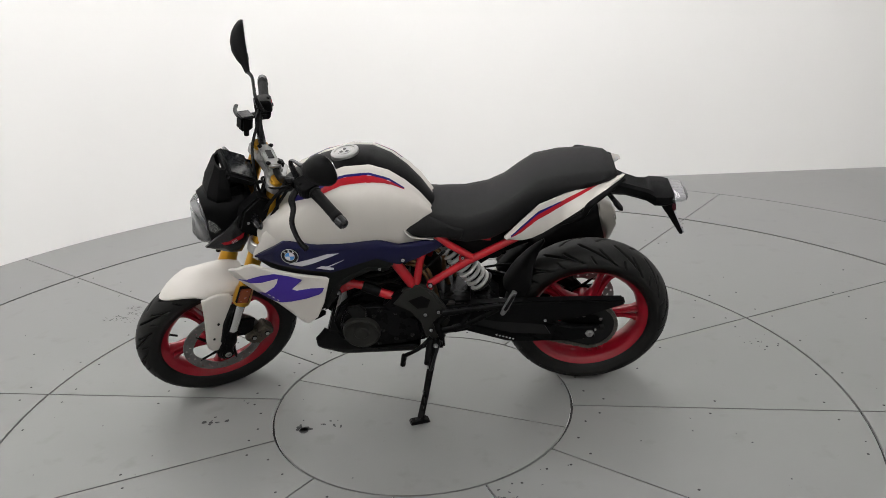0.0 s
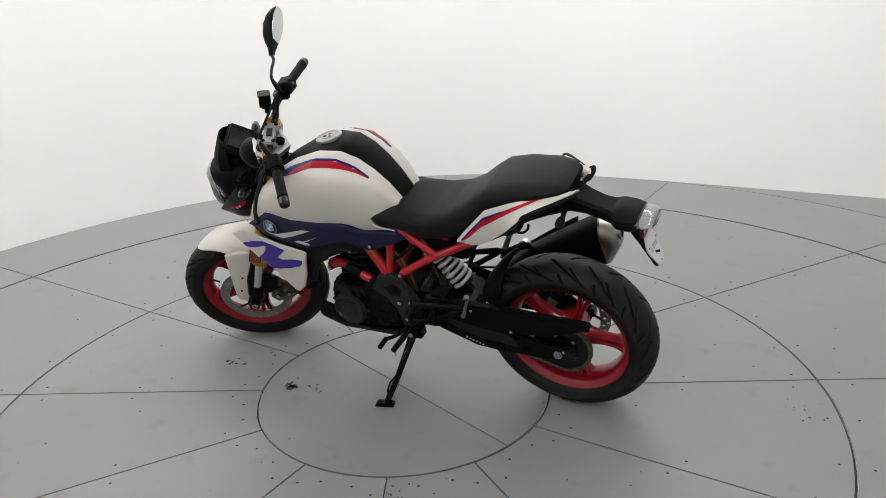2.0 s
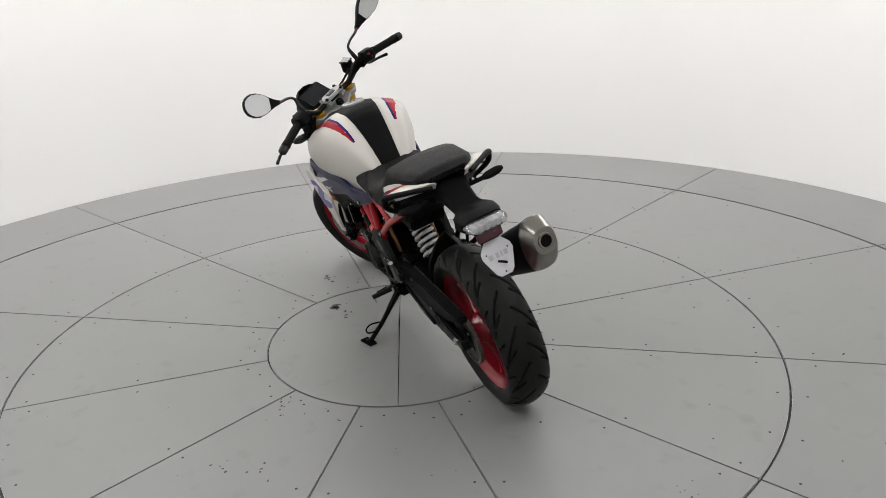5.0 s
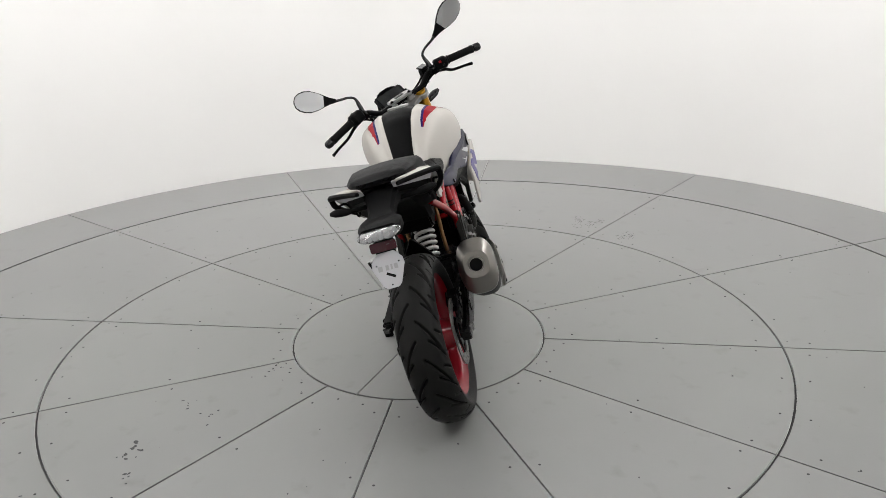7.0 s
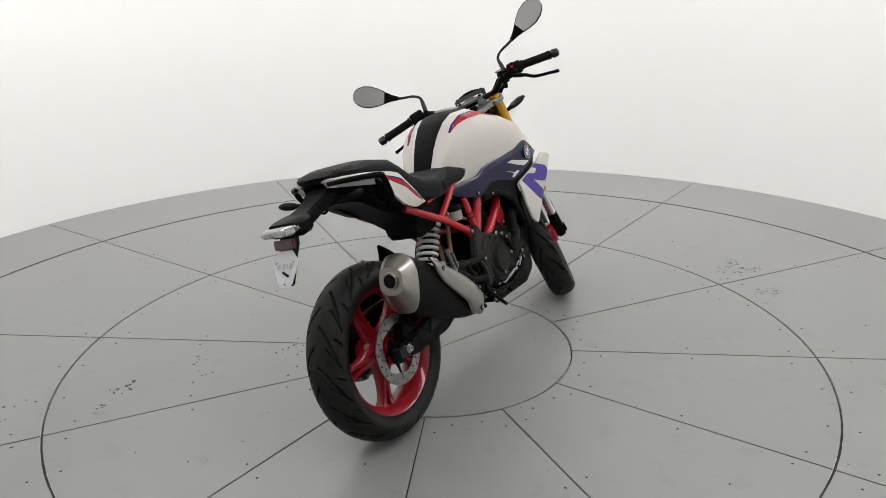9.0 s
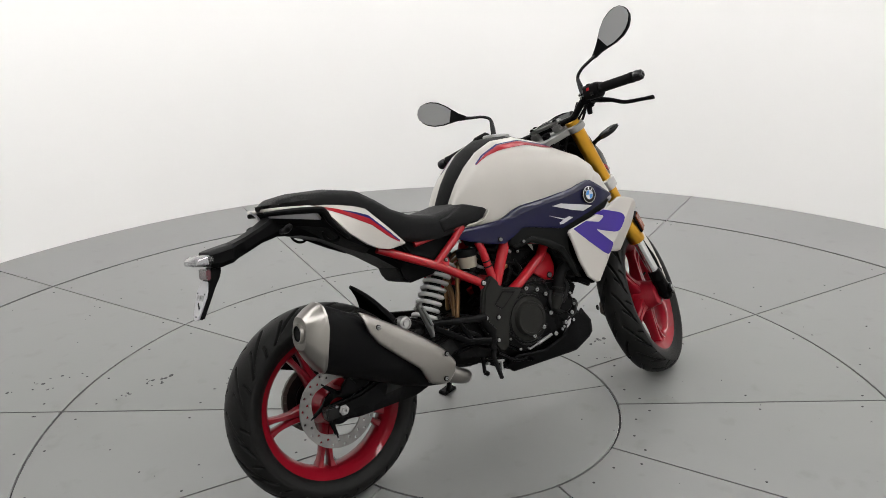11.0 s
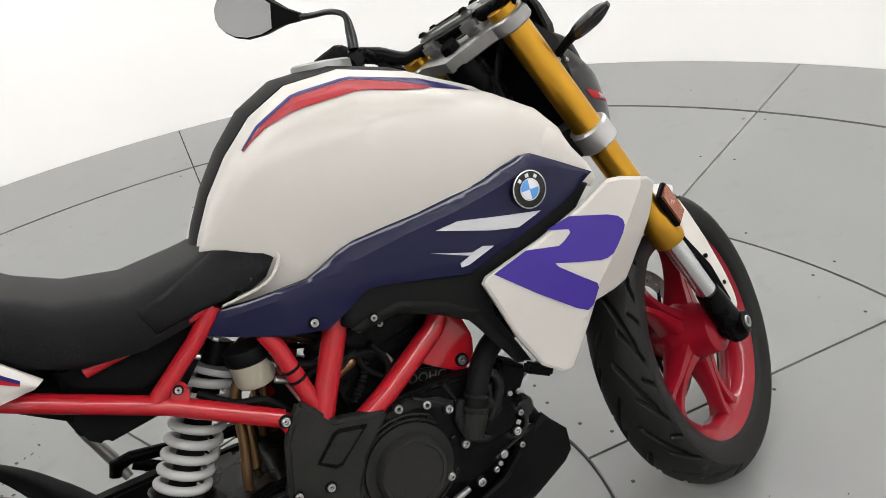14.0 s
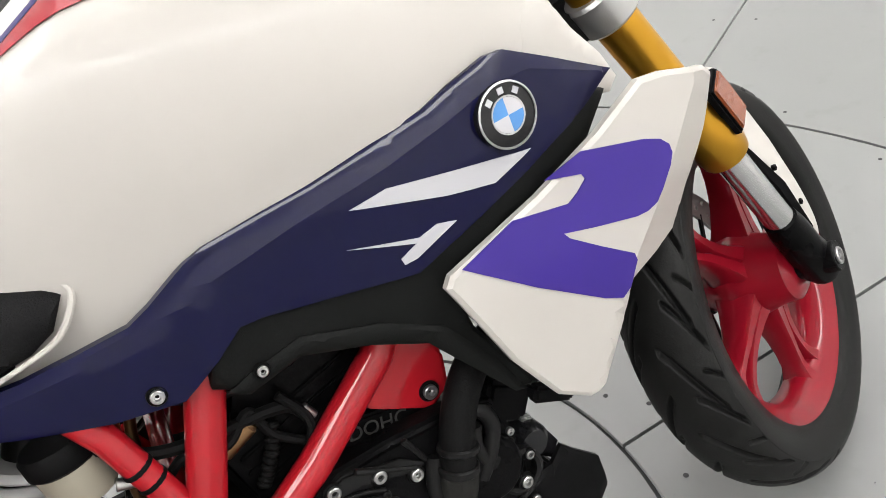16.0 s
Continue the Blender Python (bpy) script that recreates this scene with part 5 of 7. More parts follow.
# ---------------------------------------------------------------- frame
for s in (1, -1):
    def yy(x):
        return s * ip(x, [0.14, 0.35, 0.55, 0.70, 0.86], [0.098, 0.112, 0.122, 0.122, 0.106])

    def bar_(pts, r, name="frame_tube"):
        bm = bmesh.new()
        tube(bm, [(x, yy(x), z) for x, z in pts], r, 14)
        return part(name, bm, RED, frame_part)

    bm = bmesh.new()
    tube(bm, [(0.215, yy(0.2), 0.738), (0.26, yy(0.26), 0.717), (0.42, yy(0.42), 0.640), (0.556, yy(0.556), 0.556)], [0.0125, 0.0135, 0.0140, 0.0140], 14)
    frame_part = part("frame", bm, RED, bike, "red painted tubular trellis frame")
    bar_([(0.520, 0.752), (0.480, 0.712), (0.405, 0.652)], 0.0125)
    bar_([(0.340, 0.728), (0.42, 0.740), (0.515, 0.752)], 0.010)
    bar_([(0.690, 0.690), (0.668, 0.650), (0.606, 0.526)], 0.0185)
    bar_([(0.570, 0.690), (0.582, 0.660), (0.608, 0.545)], 0.0135)
    if s > 0:
        bar_([(0.655, 0.487), (0.725, 0.517), (0.80, 0.553), (0.850, 0.566)], 0.0165)
        bm = bmesh.new()
        rod(bm, (0.738, yy(0.738), 0.5235), (0.796, yy(0.796), 0.5512), 0.0195, seg=16)
        part("tube_sleeve", bm, RUBBER, frame_part, "black rubber sleeve")
    else:
        bar_([(0.668, 0.500), (0.72, 0.526), (0.820, 0.585), (0.865, 0.640)], 0.0175)
    bar_([(0.865, 0.640), (0.95, 0.75), (1.01, 0.83)], 0.0175)
    bar_([(0.690, 0.690), (0.85, 0.78), (1.00, 0.85)], 0.0175)
    bar_([(0.556, 0.556), (0.575, 0.505)], 0.0125)
    bm = bmesh.new()
    gusset = [(0.770, 0.553), (0.835, 0.606), (0.872, 0.590), (0.884, 0.545), (0.876, 0.508), (0.850, 0.494), (0.800, 0.527)]
    if s > 0:
        gusset = [(0.808, 0.568), (0.840, 0.582), (0.884, 0.560), (0.902, 0.528), (0.888, 0.510), (0.852, 0.526), (0.812, 0.540)]
    prism(bm, gusset, s * 0.096, s * 0.108, 0.004)
    part("gusset", bm, RED, frame_part, "red frame gusset plate")
    bolt(frame_part, 0.853 if s < 0 else 0.888, s * 0.109, 0.516 if s < 0 else 0.522, 0.0078, (0, s, 0))
    bolt(frame_part, 0.556, s * 0.136, 0.556, 0.0068, (0, s, 0))
    bm = bmesh.new()
    prism(bm, [(0.421, 0.645), (0.428, 0.667), (0.436, 0.672), (0.446, 0.668), (0.453, 0.656), (0.446, 0.634)], s * 0.114, s * 0.124, 0.003)
    part("shock_tab", bm, RED, frame_part)
    bolt(frame_part, 0.438, s * 0.125, 0.659, 0.005, (0, s, 0))
    # pivot plate
    bm = bmesh.new()
    plate = [(0.572, 0.566), (0.582, 0.576), (0.598, 0.562), (0.621, 0.528), (0.677, 0.514), (0.704, 0.507), (0.682, 0.482), (0.650, 0.450), (0.630, 0.411), (0.614, 0.335), (0.592, 0.316), (0.570, 0.321),
             (0.541, 0.373), (0.507, 0.434), (0.528, 0.457), (0.546, 0.528)]
    if s > 0:
        plate = [(0.700, 0.486), (0.652, 0.546), (0.600, 0.563), (0.566, 0.548), (0.534, 0.500), (0.508, 0.450), (0.498, 0.400), (0.530, 0.335), (0.556, 0.312), (0.592, 0.325), (0.606, 0.400), (0.640, 0.448)]
    prism(bm, plate, s * 0.118, s * 0.146, 0.006, 3)
    pp = part("pivot_plate", bm, PLATE_GREY, bike, "dark grey cast pivot plate")
    # black layer colours in the relief's shade; on the right grey covers all but its edge
    bm = bmesh.new()
    prism(bm, [(0.574, 0.478), (0.612, 0.514), (0.622, 0.517), (0.668, 0.503), (0.612, 0.458), (0.600, 0.457)] if s < 0 else [(0.560, 0.500), (0.590, 0.520), (0.640, 0.500), (0.610, 0.462), (0.572, 0.466)], s * 0.1425, s * 0.1468, 0.001)
    part("plate_relief", bm, DARK_METAL, pp)
    if s < 0:
        bm = bmesh.new()
        prism(bm, [(0.582, 0.478), (0.614, 0.508), (0.621, 0.510), (0.657, 0.499), (0.611, 0.464), (0.603, 0.463)], -0.145, -0.1478, 0.001)
        part("plate_relief", bm, PLATE_GREY, pp)
    for x, z in ((0.536, 0.444), (0.584, 0.435), (0.569, 0.362)):
        bolt(pp, x, s * 0.147, z, 0.0062, (0, s, 0))
    # foot rest hanger: two bars meeting a peg
    bm = bmesh.new()
    hy = s * 0.165
    tube(bm, [(0.52, hy, 0.452), (0.44, hy, 0.462), (0.325, hy * 1.05, 0.482), (0.30, hy * 1.05, 0.478), (0.292, hy * 1.05, 0.46)], [0.014, 0.012, 0.012, 0.014, 0.010], 10, flat=0.75)
    hg = part("footrest_hanger", bm, DARK_METAL, bike, "black footrest hanger")
    for pts, radii in (([(0.525, hy, 0.372), (0.44, hy, 0.395), (0.325, hy * 1.05, 0.470)], [0.015, 0.012, 0.011]),
                       ([(0.50, hy, 0.455), (0.545, hy * 0.95, 0.400), (0.53, hy, 0.345)], [0.013, 0.016, 0.014]),
                       ([(0.42, hy, 0.462), (0.46, hy, 0.390)], [0.009, 0.009])):
        bm = bmesh.new()
        tube(bm, pts, radii, 10, flat=0.7)
        part("hanger_arm", bm, DARK_METAL, hg)
    bm = bmesh.new()
    tube(bm, [(0.312, hy * 1.06, 0.448), (0.300, hy * 1.14, 0.482), (0.268, hy * 1.20, 0.560)], [0.008, 0.0115, 0.0095], 10, flat=0.9)
    peg = part("passenger_footrest", bm, CAST_ALU, bike, "folded aluminium passenger footrest")
    bm = bmesh.new()
    tube(bm, [(0.302, hy * 1.22, 0.487), (0.272, hy * 1.28, 0.552)], [0.005, 0.005], 8, flat=1.2)
    part("footrest_rubber", bm, RUBBER if s > 0 else CAST_ALU, peg)
    # rider's footrest
    bm = bmesh.new()
    if s > 0:
        tube(bm, [(0.575, 0.150, 0.315), (0.580, 0.175, 0.302), (0.585, 0.255, 0.300)], [0.010, 0.012, 0.0105], 10, flat=0.9)
    else:
        tube(bm, [(0.545, -0.145, 0.335), (0.527, -0.165, 0.318), (0.486, -0.250, 0.275)], [0.010, 0.0085, 0.0075], 10, flat=0.9)
    fr = part("rider_footrest", bm, RUBBER, bike, "black rider footrest with a feeler tip")
    bm = bmesh.new()
    if s > 0:
        rod(bm, (0.585, 0.246, 0.295), (0.585, 0.248, 0.268), 0.004, 0.003, 8)
    else:
        rod(bm, (0.536, -0.165, 0.303), (0.562, -0.168, 0.297), 0.0065, 0.005, 10)
        rod(bm, (0.550, -0.168, 0.300), (0.546, -0.174, 0.270), 0.005, 0.004, 10)
    part("feeler", bm, CHROME if s > 0 else CAST_ALU, fr)
# black ties round a frame tube
for z in (0.604, 0.622):
    bm = bmesh.new()
    x = 0.606 - 0.024 * (z - 0.556) / 0.104
    rod(bm, (x, -0.1215, z - 0.0025), (x - 0.0012, -0.1215, z + 0.0025), 0.0148, seg=16, bev=0.0008)
    part("cable_tie", bm, RUBBER, bike)
# red cross tubes
for x, z in ((0.515, 0.750), (0.60, 0.56), (0.865, 0.635)):
    bm = bmesh.new()
    rod(bm, (x, -0.11, z), (x, 0.11, z), 0.012)
    part("frame_cross_tube", bm, RED, bike)

# ---------------------------------------------------------------- engine
bm = bmesh.new()
case = [(0.545, 0.300), (0.600, 0.272), (0.860, 0.272), (0.915, 0.320), (0.930, 0.385), (0.900, 0.455), (0.840, 0.500), (0.760, 0.512), (0.660, 0.490), (0.590, 0.430), (0.550, 0.380)]
prism(bm, case, -0.105, 0.105, 0.012, 3)
eng = part("engine", bm, DARK_METAL, bike, "black single-cylinder engine")
bm = bmesh.new()
prism(bm, [(0.655, 0.470), (0.640, 0.560), (0.700, 0.660), (0.800, 0.645), (0.858, 0.560), (0.870, 0.470)], -0.085, 0.085, 0.010, 3)
part("cylinder", bm, DARK_METAL, eng)
for k in range(5):
    bm = bmesh.new()
    box(bm, pose(0.755, 0, 0.515 + 0.018 * k, 0, -10, 0), 0.19, 0.182, 0.006, 0.002)
    part("cooling_fin", bm, DARK_METAL, eng)
bm = bmesh.new()
box(bm, pose(0.735, 0, 0.650, 0, -22, 0), 0.17, 0.165, 0.050, 0.014, 3)
part("head_cover", bm, GREY_METAL, eng, "dark grey cylinder head cover")
bm = bmesh.new()
box(bm, pose(0.792, -0.094, 0.511, 0, 15, 0), 0.085, 0.012, 0.028, 0.003)
part("head_plaque", bm, DARK_METAL, eng)
lettering("DOHC", 0.022, CAST_MARK, eng, Matrix.Translation((0.790, -0.1003, 0.5035)) @ Matrix.Rotation(radians(90), 4, "X") @ Matrix.Rotation(radians(-15), 4, "Z"), "raised_lettering")
# right: clutch cover, water pump
bm = bmesh.new()
prism(bm, [(0.610, 0.330), (0.660, 0.295), (0.750, 0.288), (0.800, 0.318), (0.870, 0.335), (0.910, 0.375), (0.912, 0.440), (0.902, 0.488), (0.850, 0.500), (0.790, 0.510), (0.705, 0.516), (0.640, 0.474), (0.612, 0.410)], -0.138, -0.100, 0.008, 3)
part("right_case", bm, DARK_METAL, eng)
bm = bmesh.new()
lathe(bm, [(0, 0.022), (0.046, 0.022), (0.047, 0.024), (0.053, 0.024), (0.057, 0.019), (0.059, 0.005), (0.074, 0.003), (0.075, -0.01), (0, -0.01)], ydir((0.709, -0.138, 0.399), -1), 48)
part("clutch_cover", bm, PLATE_GREY, eng, "round dark grey clutch cover")
for k in range(9):
    a = radians(-30 + 40 * k)
    bolt(eng, 0.709 + 0.083 * math.cos(a), -0.139, 0.399 + 0.083 * math.sin(a), 0.0042, (0, -1, 0), GREY_METAL)
for x, z in ((0.719, 0.500), (0.764, 0.486), (0.797, 0.463), (0.889, 0.478), (0.884, 0.440), (0.873, 0.404), (0.900, 0.372), (0.807, 0.394), (0.768, 0.354), (0.722, 0.334), (0.815, 0.318), (0.866, 0.345)):
    bolt(eng, x, -0.1395, z, 0.0070, (0, -1, 0))
bm = bmesh.new()
lathe(bm, [(0, 0.022), (0.030, 0.022), (0.036, 0.016), (0.038, 0), (0, 0)], ydir((0.868, -0.134, 0.418), -1), 32)
part("water_pump", bm, DARK_METAL, eng, "round black water pump cover")
bm = bmesh.new()
tube(bm, [(0.824, -0.150, 0.420), (0.835, -0.156, 0.452), (0.849, -0.154, 0.486), (0.873, -0.144, 0.514), (0.910, -0.124, 0.530), (0.96, -0.10, 0.528), (1.0, -0.09, 0.515)], 0.0185, 14, 6)
hose = part("coolant_hose", bm, RUBBER, bike, "thick black coolant hose")
bm = bmesh.new()
tube(bm, [(0.8365, -0.1558, 0.455), (0.830, -0.155, 0.436), (0.820, -0.150, 0.408)], [0.0196, 0.0200, 0.0175], 18, 4)
part("pump_pipe", bm, PLATE_GREY, eng, "dark grey cast coolant pipe")
for p, q in (((0.8335, -0.1557, 0.447), (0.8370, -0.1557, 0.456)), ((0.8420, -0.1552, 0.468), (0.8450, -0.1548, 0.475))):
    bm = bmesh.new()
    rod(bm, p, q, 0.0216, seg=20)
    part("hose_clamp", bm, GREY_METAL, hose)
bm = bmesh.new()
lathe(bm, [(0, 0.016), (0.016, 0.016), (0.022, 0.008), (0.022, -0.03), (0, -0.03)], ydir((0.932, -0.108, 0.392), -1), 24)
part("sensor_housing", bm, GLOSS_BLACK, eng)
bm = bmesh.new()
box(bm, pose(0.925, -0.09, 0.455, 0, 35, 0), 0.055, 0.06, 0.045, 0.006)
part("thermostat", bm, BLACK, eng)
bm = bmesh.new()
rod(bm, (0.685, -0.148, 0.298), (0.735, -0.148, 0.310), 0.0035, 0.0035)
rod(bm, (0.725, -0.148, 0.307), (0.790, -0.148, 0.323), 0.0062, 0.0052)
part("brake_pedal_rod", bm, CAST_ALU, bike)
# curved cast channel, pump lugs, pipe stub and small parts round the water pump
bm = bmesh.new()
tube(bm, [(0.822, -0.142, 0.470), (0.808, -0.145, 0.435), (0.822, -0.146, 0.402), (0.852, -0.146, 0.392), (0.880, -0.144, 0.408), (0.888, -0.142, 0.440)], 0.010, 10, 6)
part("cast_channel", bm, GREY_METAL, eng)
bm = bmesh.new()
lathe(bm, [(0.019, 0.0), (0.027, 0.0), (0.027, 0.012), (0.023, 0.014), (0.019, 0.012)], ydir((0.900, -0.128, 0.385), -1), 28, closed=True)
part("pump_ring", bm, GREY_METAL, eng)
bm = bmesh.new()
tube(bm, [(0.868, -0.150, 0.480), (0.862, -0.150, 0.452), (0.872, -0.148, 0.428)], [0.009, 0.009, 0.012], 10, 4)
part("pipe_stub", bm, GREY_METAL, eng)
bm = bmesh.new()
box(bm, pose(0.755, -0.100, 0.540, 0, -24, 0), 0.042, 0.020, 0.036, 0.004)
part("connector", bm, BLACK, eng)
bm = bmesh.new()
prism(bm, [(0.690, 0.500), (0.735, 0.510), (0.790, 0.492), (0.815, 0.470), (0.800, 0.462), (0.745, 0.486), (0.700, 0.488)], -0.141, -0.125, 0.003)
part("case_rib", bm, GREY_METAL, eng)
for x, z, r in ((0.640, 0.462, 0.0042), (0.622, 0.350, 0.0042), (0.655, 0.306, 0.0045), (0.690, 0.300, 0.0042), (0.846, 0.326, 0.005), (0.856, 0.332, 0.004), (0.902, 0.345, 0.005), (0.915, 0.400, 0.005), (0.745, 0.622, 0.005),
                (0.905, 0.440, 0.0045), (0.842, 0.470, 0.0042)):
    bolt(eng, x, -0.1405 if z < 0.5 else -0.092, z, r, (0, -1, 0))
for a, b, r, mm in (((0.700, -0.096, 0.640), (0.712, -0.098, 0.625), 0.006, BOLT), ((0.655, -0.100, 0.622), (0.668, -0.101, 0.618), 0.0045, BOLT), ((0.735, -0.100, 0.575), (0.742, -0.101, 0.560), 0.0055, BOLT),
                    ((0.520, -0.100, 0.665), (0.545, -0.103, 0.650), 0.006, GREY_METAL), ((0.565, -0.104, 0.610), (0.590, -0.104, 0.598), 0.006, BOLT), ((0.470, -0.094, 0.690), (0.482, -0.096, 0.682), 0.005, BOLT),
                    ((0.505, -0.110, 0.706), (0.512, -0.112, 0.700), 0.0045, BOLT), ((0.430, -0.09, 0.420), (0.440, -0.092, 0.432), 0.005, BOLT), ((0.505, -0.152, 0.302), (0.515, -0.152, 0.298), 0.006, BOLT)):
    bm = bmesh.new()
    rod(bm, a, b, r, r * 0.85, 10, 0.001)
    part("fitting", bm, mm, eng)
bm = bmesh.new()
prism(bm, [(0.392, 0.368), (0.470, 0.372), (0.545, 0.345), (0.552, 0.320), (0.520, 0.318), (0.455, 0.332), (0.410, 0.340)], -0.148, -0.112, 0.006)
rod(bm, (0.508, -0.130, 0.335), (0.500, -0.138, 0.268), 0.007, 0.006, 10)
rod(bm, (0.500, -0.138, 0.272), (0.512, -0.142, 0.262), 0.009, 0.008, 10)
part("lever_bracket", bm, DARK_METAL, eng, "black brake lever bracket")
# bracket, ribbed hose, plug and clips in the frame's right-hand triangle
bm = bmesh.new()
prism(bm, [(0.694, 0.598), (0.726, 0.590), (0.738, 0.566), (0.728, 0.556), (0.708, 0.556), (0.692, 0.578)], -0.072, -0.060, 0.003)
part("engine_bracket", bm, PLATE_GREY, eng, "dark grey cast engine bracket")
bolt(eng, 0.716, -0.073, 0.567, 0.0075, (0, -1, 0))
bm = bmesh.new()
hose_line = curve_pts([V((0.704, -0.092, 0.575)), V((0.694, -0.096, 0.555)), V((0.680, -0.096, 0.536)), V((0.668, -0.092, 0.520))], 10)
tube(bm, hose_line, [0.0080 if k % 3 else 0.0058 for k in range(len(hose_line))], 10)
part("ribbed_hose", bm, RUBBER, bike, "ribbed black wiring hose")
bm = bmesh.new()
box(bm, pose(0.930, -0.094, 0.446, 0, 30, 0), 0.030, 0.030, 0.050, 0.005)
lathe(bm, [(0, 0.004), (0.008, 0.004), (0.010, 0.0), (0.010, -0.01), (0, -0.01)], ydir((0.930, -0.110, 0.448), -1), 16)
part("plug_housing", bm, GLOSS_BLACK, eng)
for x, z, a in ((0.940, 0.414, 20), (0.934, 0.400, -25), (0.935, 0.383, 10)):
    bm = bmesh.new()
    box(bm, pose(x, -0.104, z, 0, a, 0), 0.014, 0.008, 0.0045, 0.001)
    part("wire_clip", bm, BOLT, eng)
bm = bmesh.new()
prism(bm, [(0.936, 0.392), (0.958, 0.388), (0.974, 0.345), (0.962, 0.330), (0.940, 0.352)], -0.098, -0.070, 0.006)
part("horn", bm, GLOSS_BLACK, bike, "small black horn ahead of the engine")
bm = bmesh.new()
tube(bm, [(0.874, -0.146, 0.494), (0.884, -0.150, 0.486), (0.886, -0.152, 0.466), (0.872, -0.152, 0.440), (0.854, -0.150, 0.420)], 0.0085, 10, 5)
part("pump_outlet", bm, GREY_METAL, eng)
for k, r in enumerate((0.0795, 0.088)):
    bm = bmesh.new()
    tube(bm, [V((0.709 + r * math.cos(radians(a)), -0.1395, 0.399 + r * math.sin(radians(a)))) for a in range(40 + 12 * k, 321 - 20 * k, 8)], 0.0026, 8)
    part("cover_rib", bm, GREY_METAL, eng)
for a, b in (((0.800, 0.505), (0.842, 0.392)), ((0.745, 0.506), (0.800, 0.470)), ((0.850, 0.345), (0.905, 0.360)), ((0.870, 0.388), (0.905, 0.430))):
    bm = bmesh.new()
    rod(bm, (a[0], -0.1400, a[1]), (b[0], -0.1400, b[1]), 0.0038, 0.003, 8, 0.001)
    part("case_rib", bm, GREY_METAL, eng)
# bronze pipes showing on the left, behind the frame's triangle
for k in (0, 1):
    bm = bmesh.new()
    tube(bm, [(0.655, 0.070, 0.628 - 0.016 * k), (0.610, 0.084, 0.626 - 0.018 * k), (0.570 + 0.012 * k, 0.090, 0.598 - 0.014 * k), (0.549 + 0.016 * k, 0.090, 0.535), (0.538 + 0.018 * k, 0.086, 0.455)], 0.0068, 10, 6)
    part("exhaust_header", bm, BRONZE, bike, "heat-tinted exhaust header pipe")
# left: stator cover, sprocket cover
bm = bmesh.new()
prism(bm, [(0.600, 0.310), (0.680, 0.290), (0.830, 0.282), (0.890, 0.310), (0.905, 0.370), (0.880, 0.440), (0.820, 0.470), (0.740, 0.470), (0.660, 0.440), (0.610, 0.40)], 0.100, 0.136, 0.008, 3)
part("left_case", bm, DARK_METAL, eng)
bm = bmesh.new()
lathe(bm, [(0, 0.018), (0.024, 0.018), (0.028, 0.014), (0.052, 0.014), (0.060, 0.020), (0.066, 0.016), (0.070, -0.002), (0, -0.01)], ydir((0.822, 0.136, 0.362), 1), 44)
part("stator_cover", bm, PLATE_GREY, eng, "round dark grey alternator cover")
bm = bmesh.new()
prism(bm, [(0.795, 0.425), (0.845, 0.425), (0.862, 0.475), (0.815, 0.485), (0.79, 0.46)], 0.13, 0.145, 0.004)
part("cover_boss", bm, GREY_METAL, eng)
for x, z in ((0.745, 0.362), (0.770, 0.430), (0.888, 0.395), (0.885, 0.325), (0.765, 0.300), (0.700, 0.320), (0.640, 0.335), (0.690, 0.440), (0.86, 0.455), (0.745, 0.455)):
    bolt(eng, x, 0.137, z, 0.006, (0, 1, 0), GREY_METAL)
bm = bmesh.new()
prism(bm, [(0.610, 0.520), (0.665, 0.545), (0.735, 0.480), (0.700, 0.440), (0.640, 0.415), (0.605, 0.44)], 0.118, 0.142, 0.006)
part("sprocket_cover", bm, DARK_METAL, eng, "black front sprocket cover")
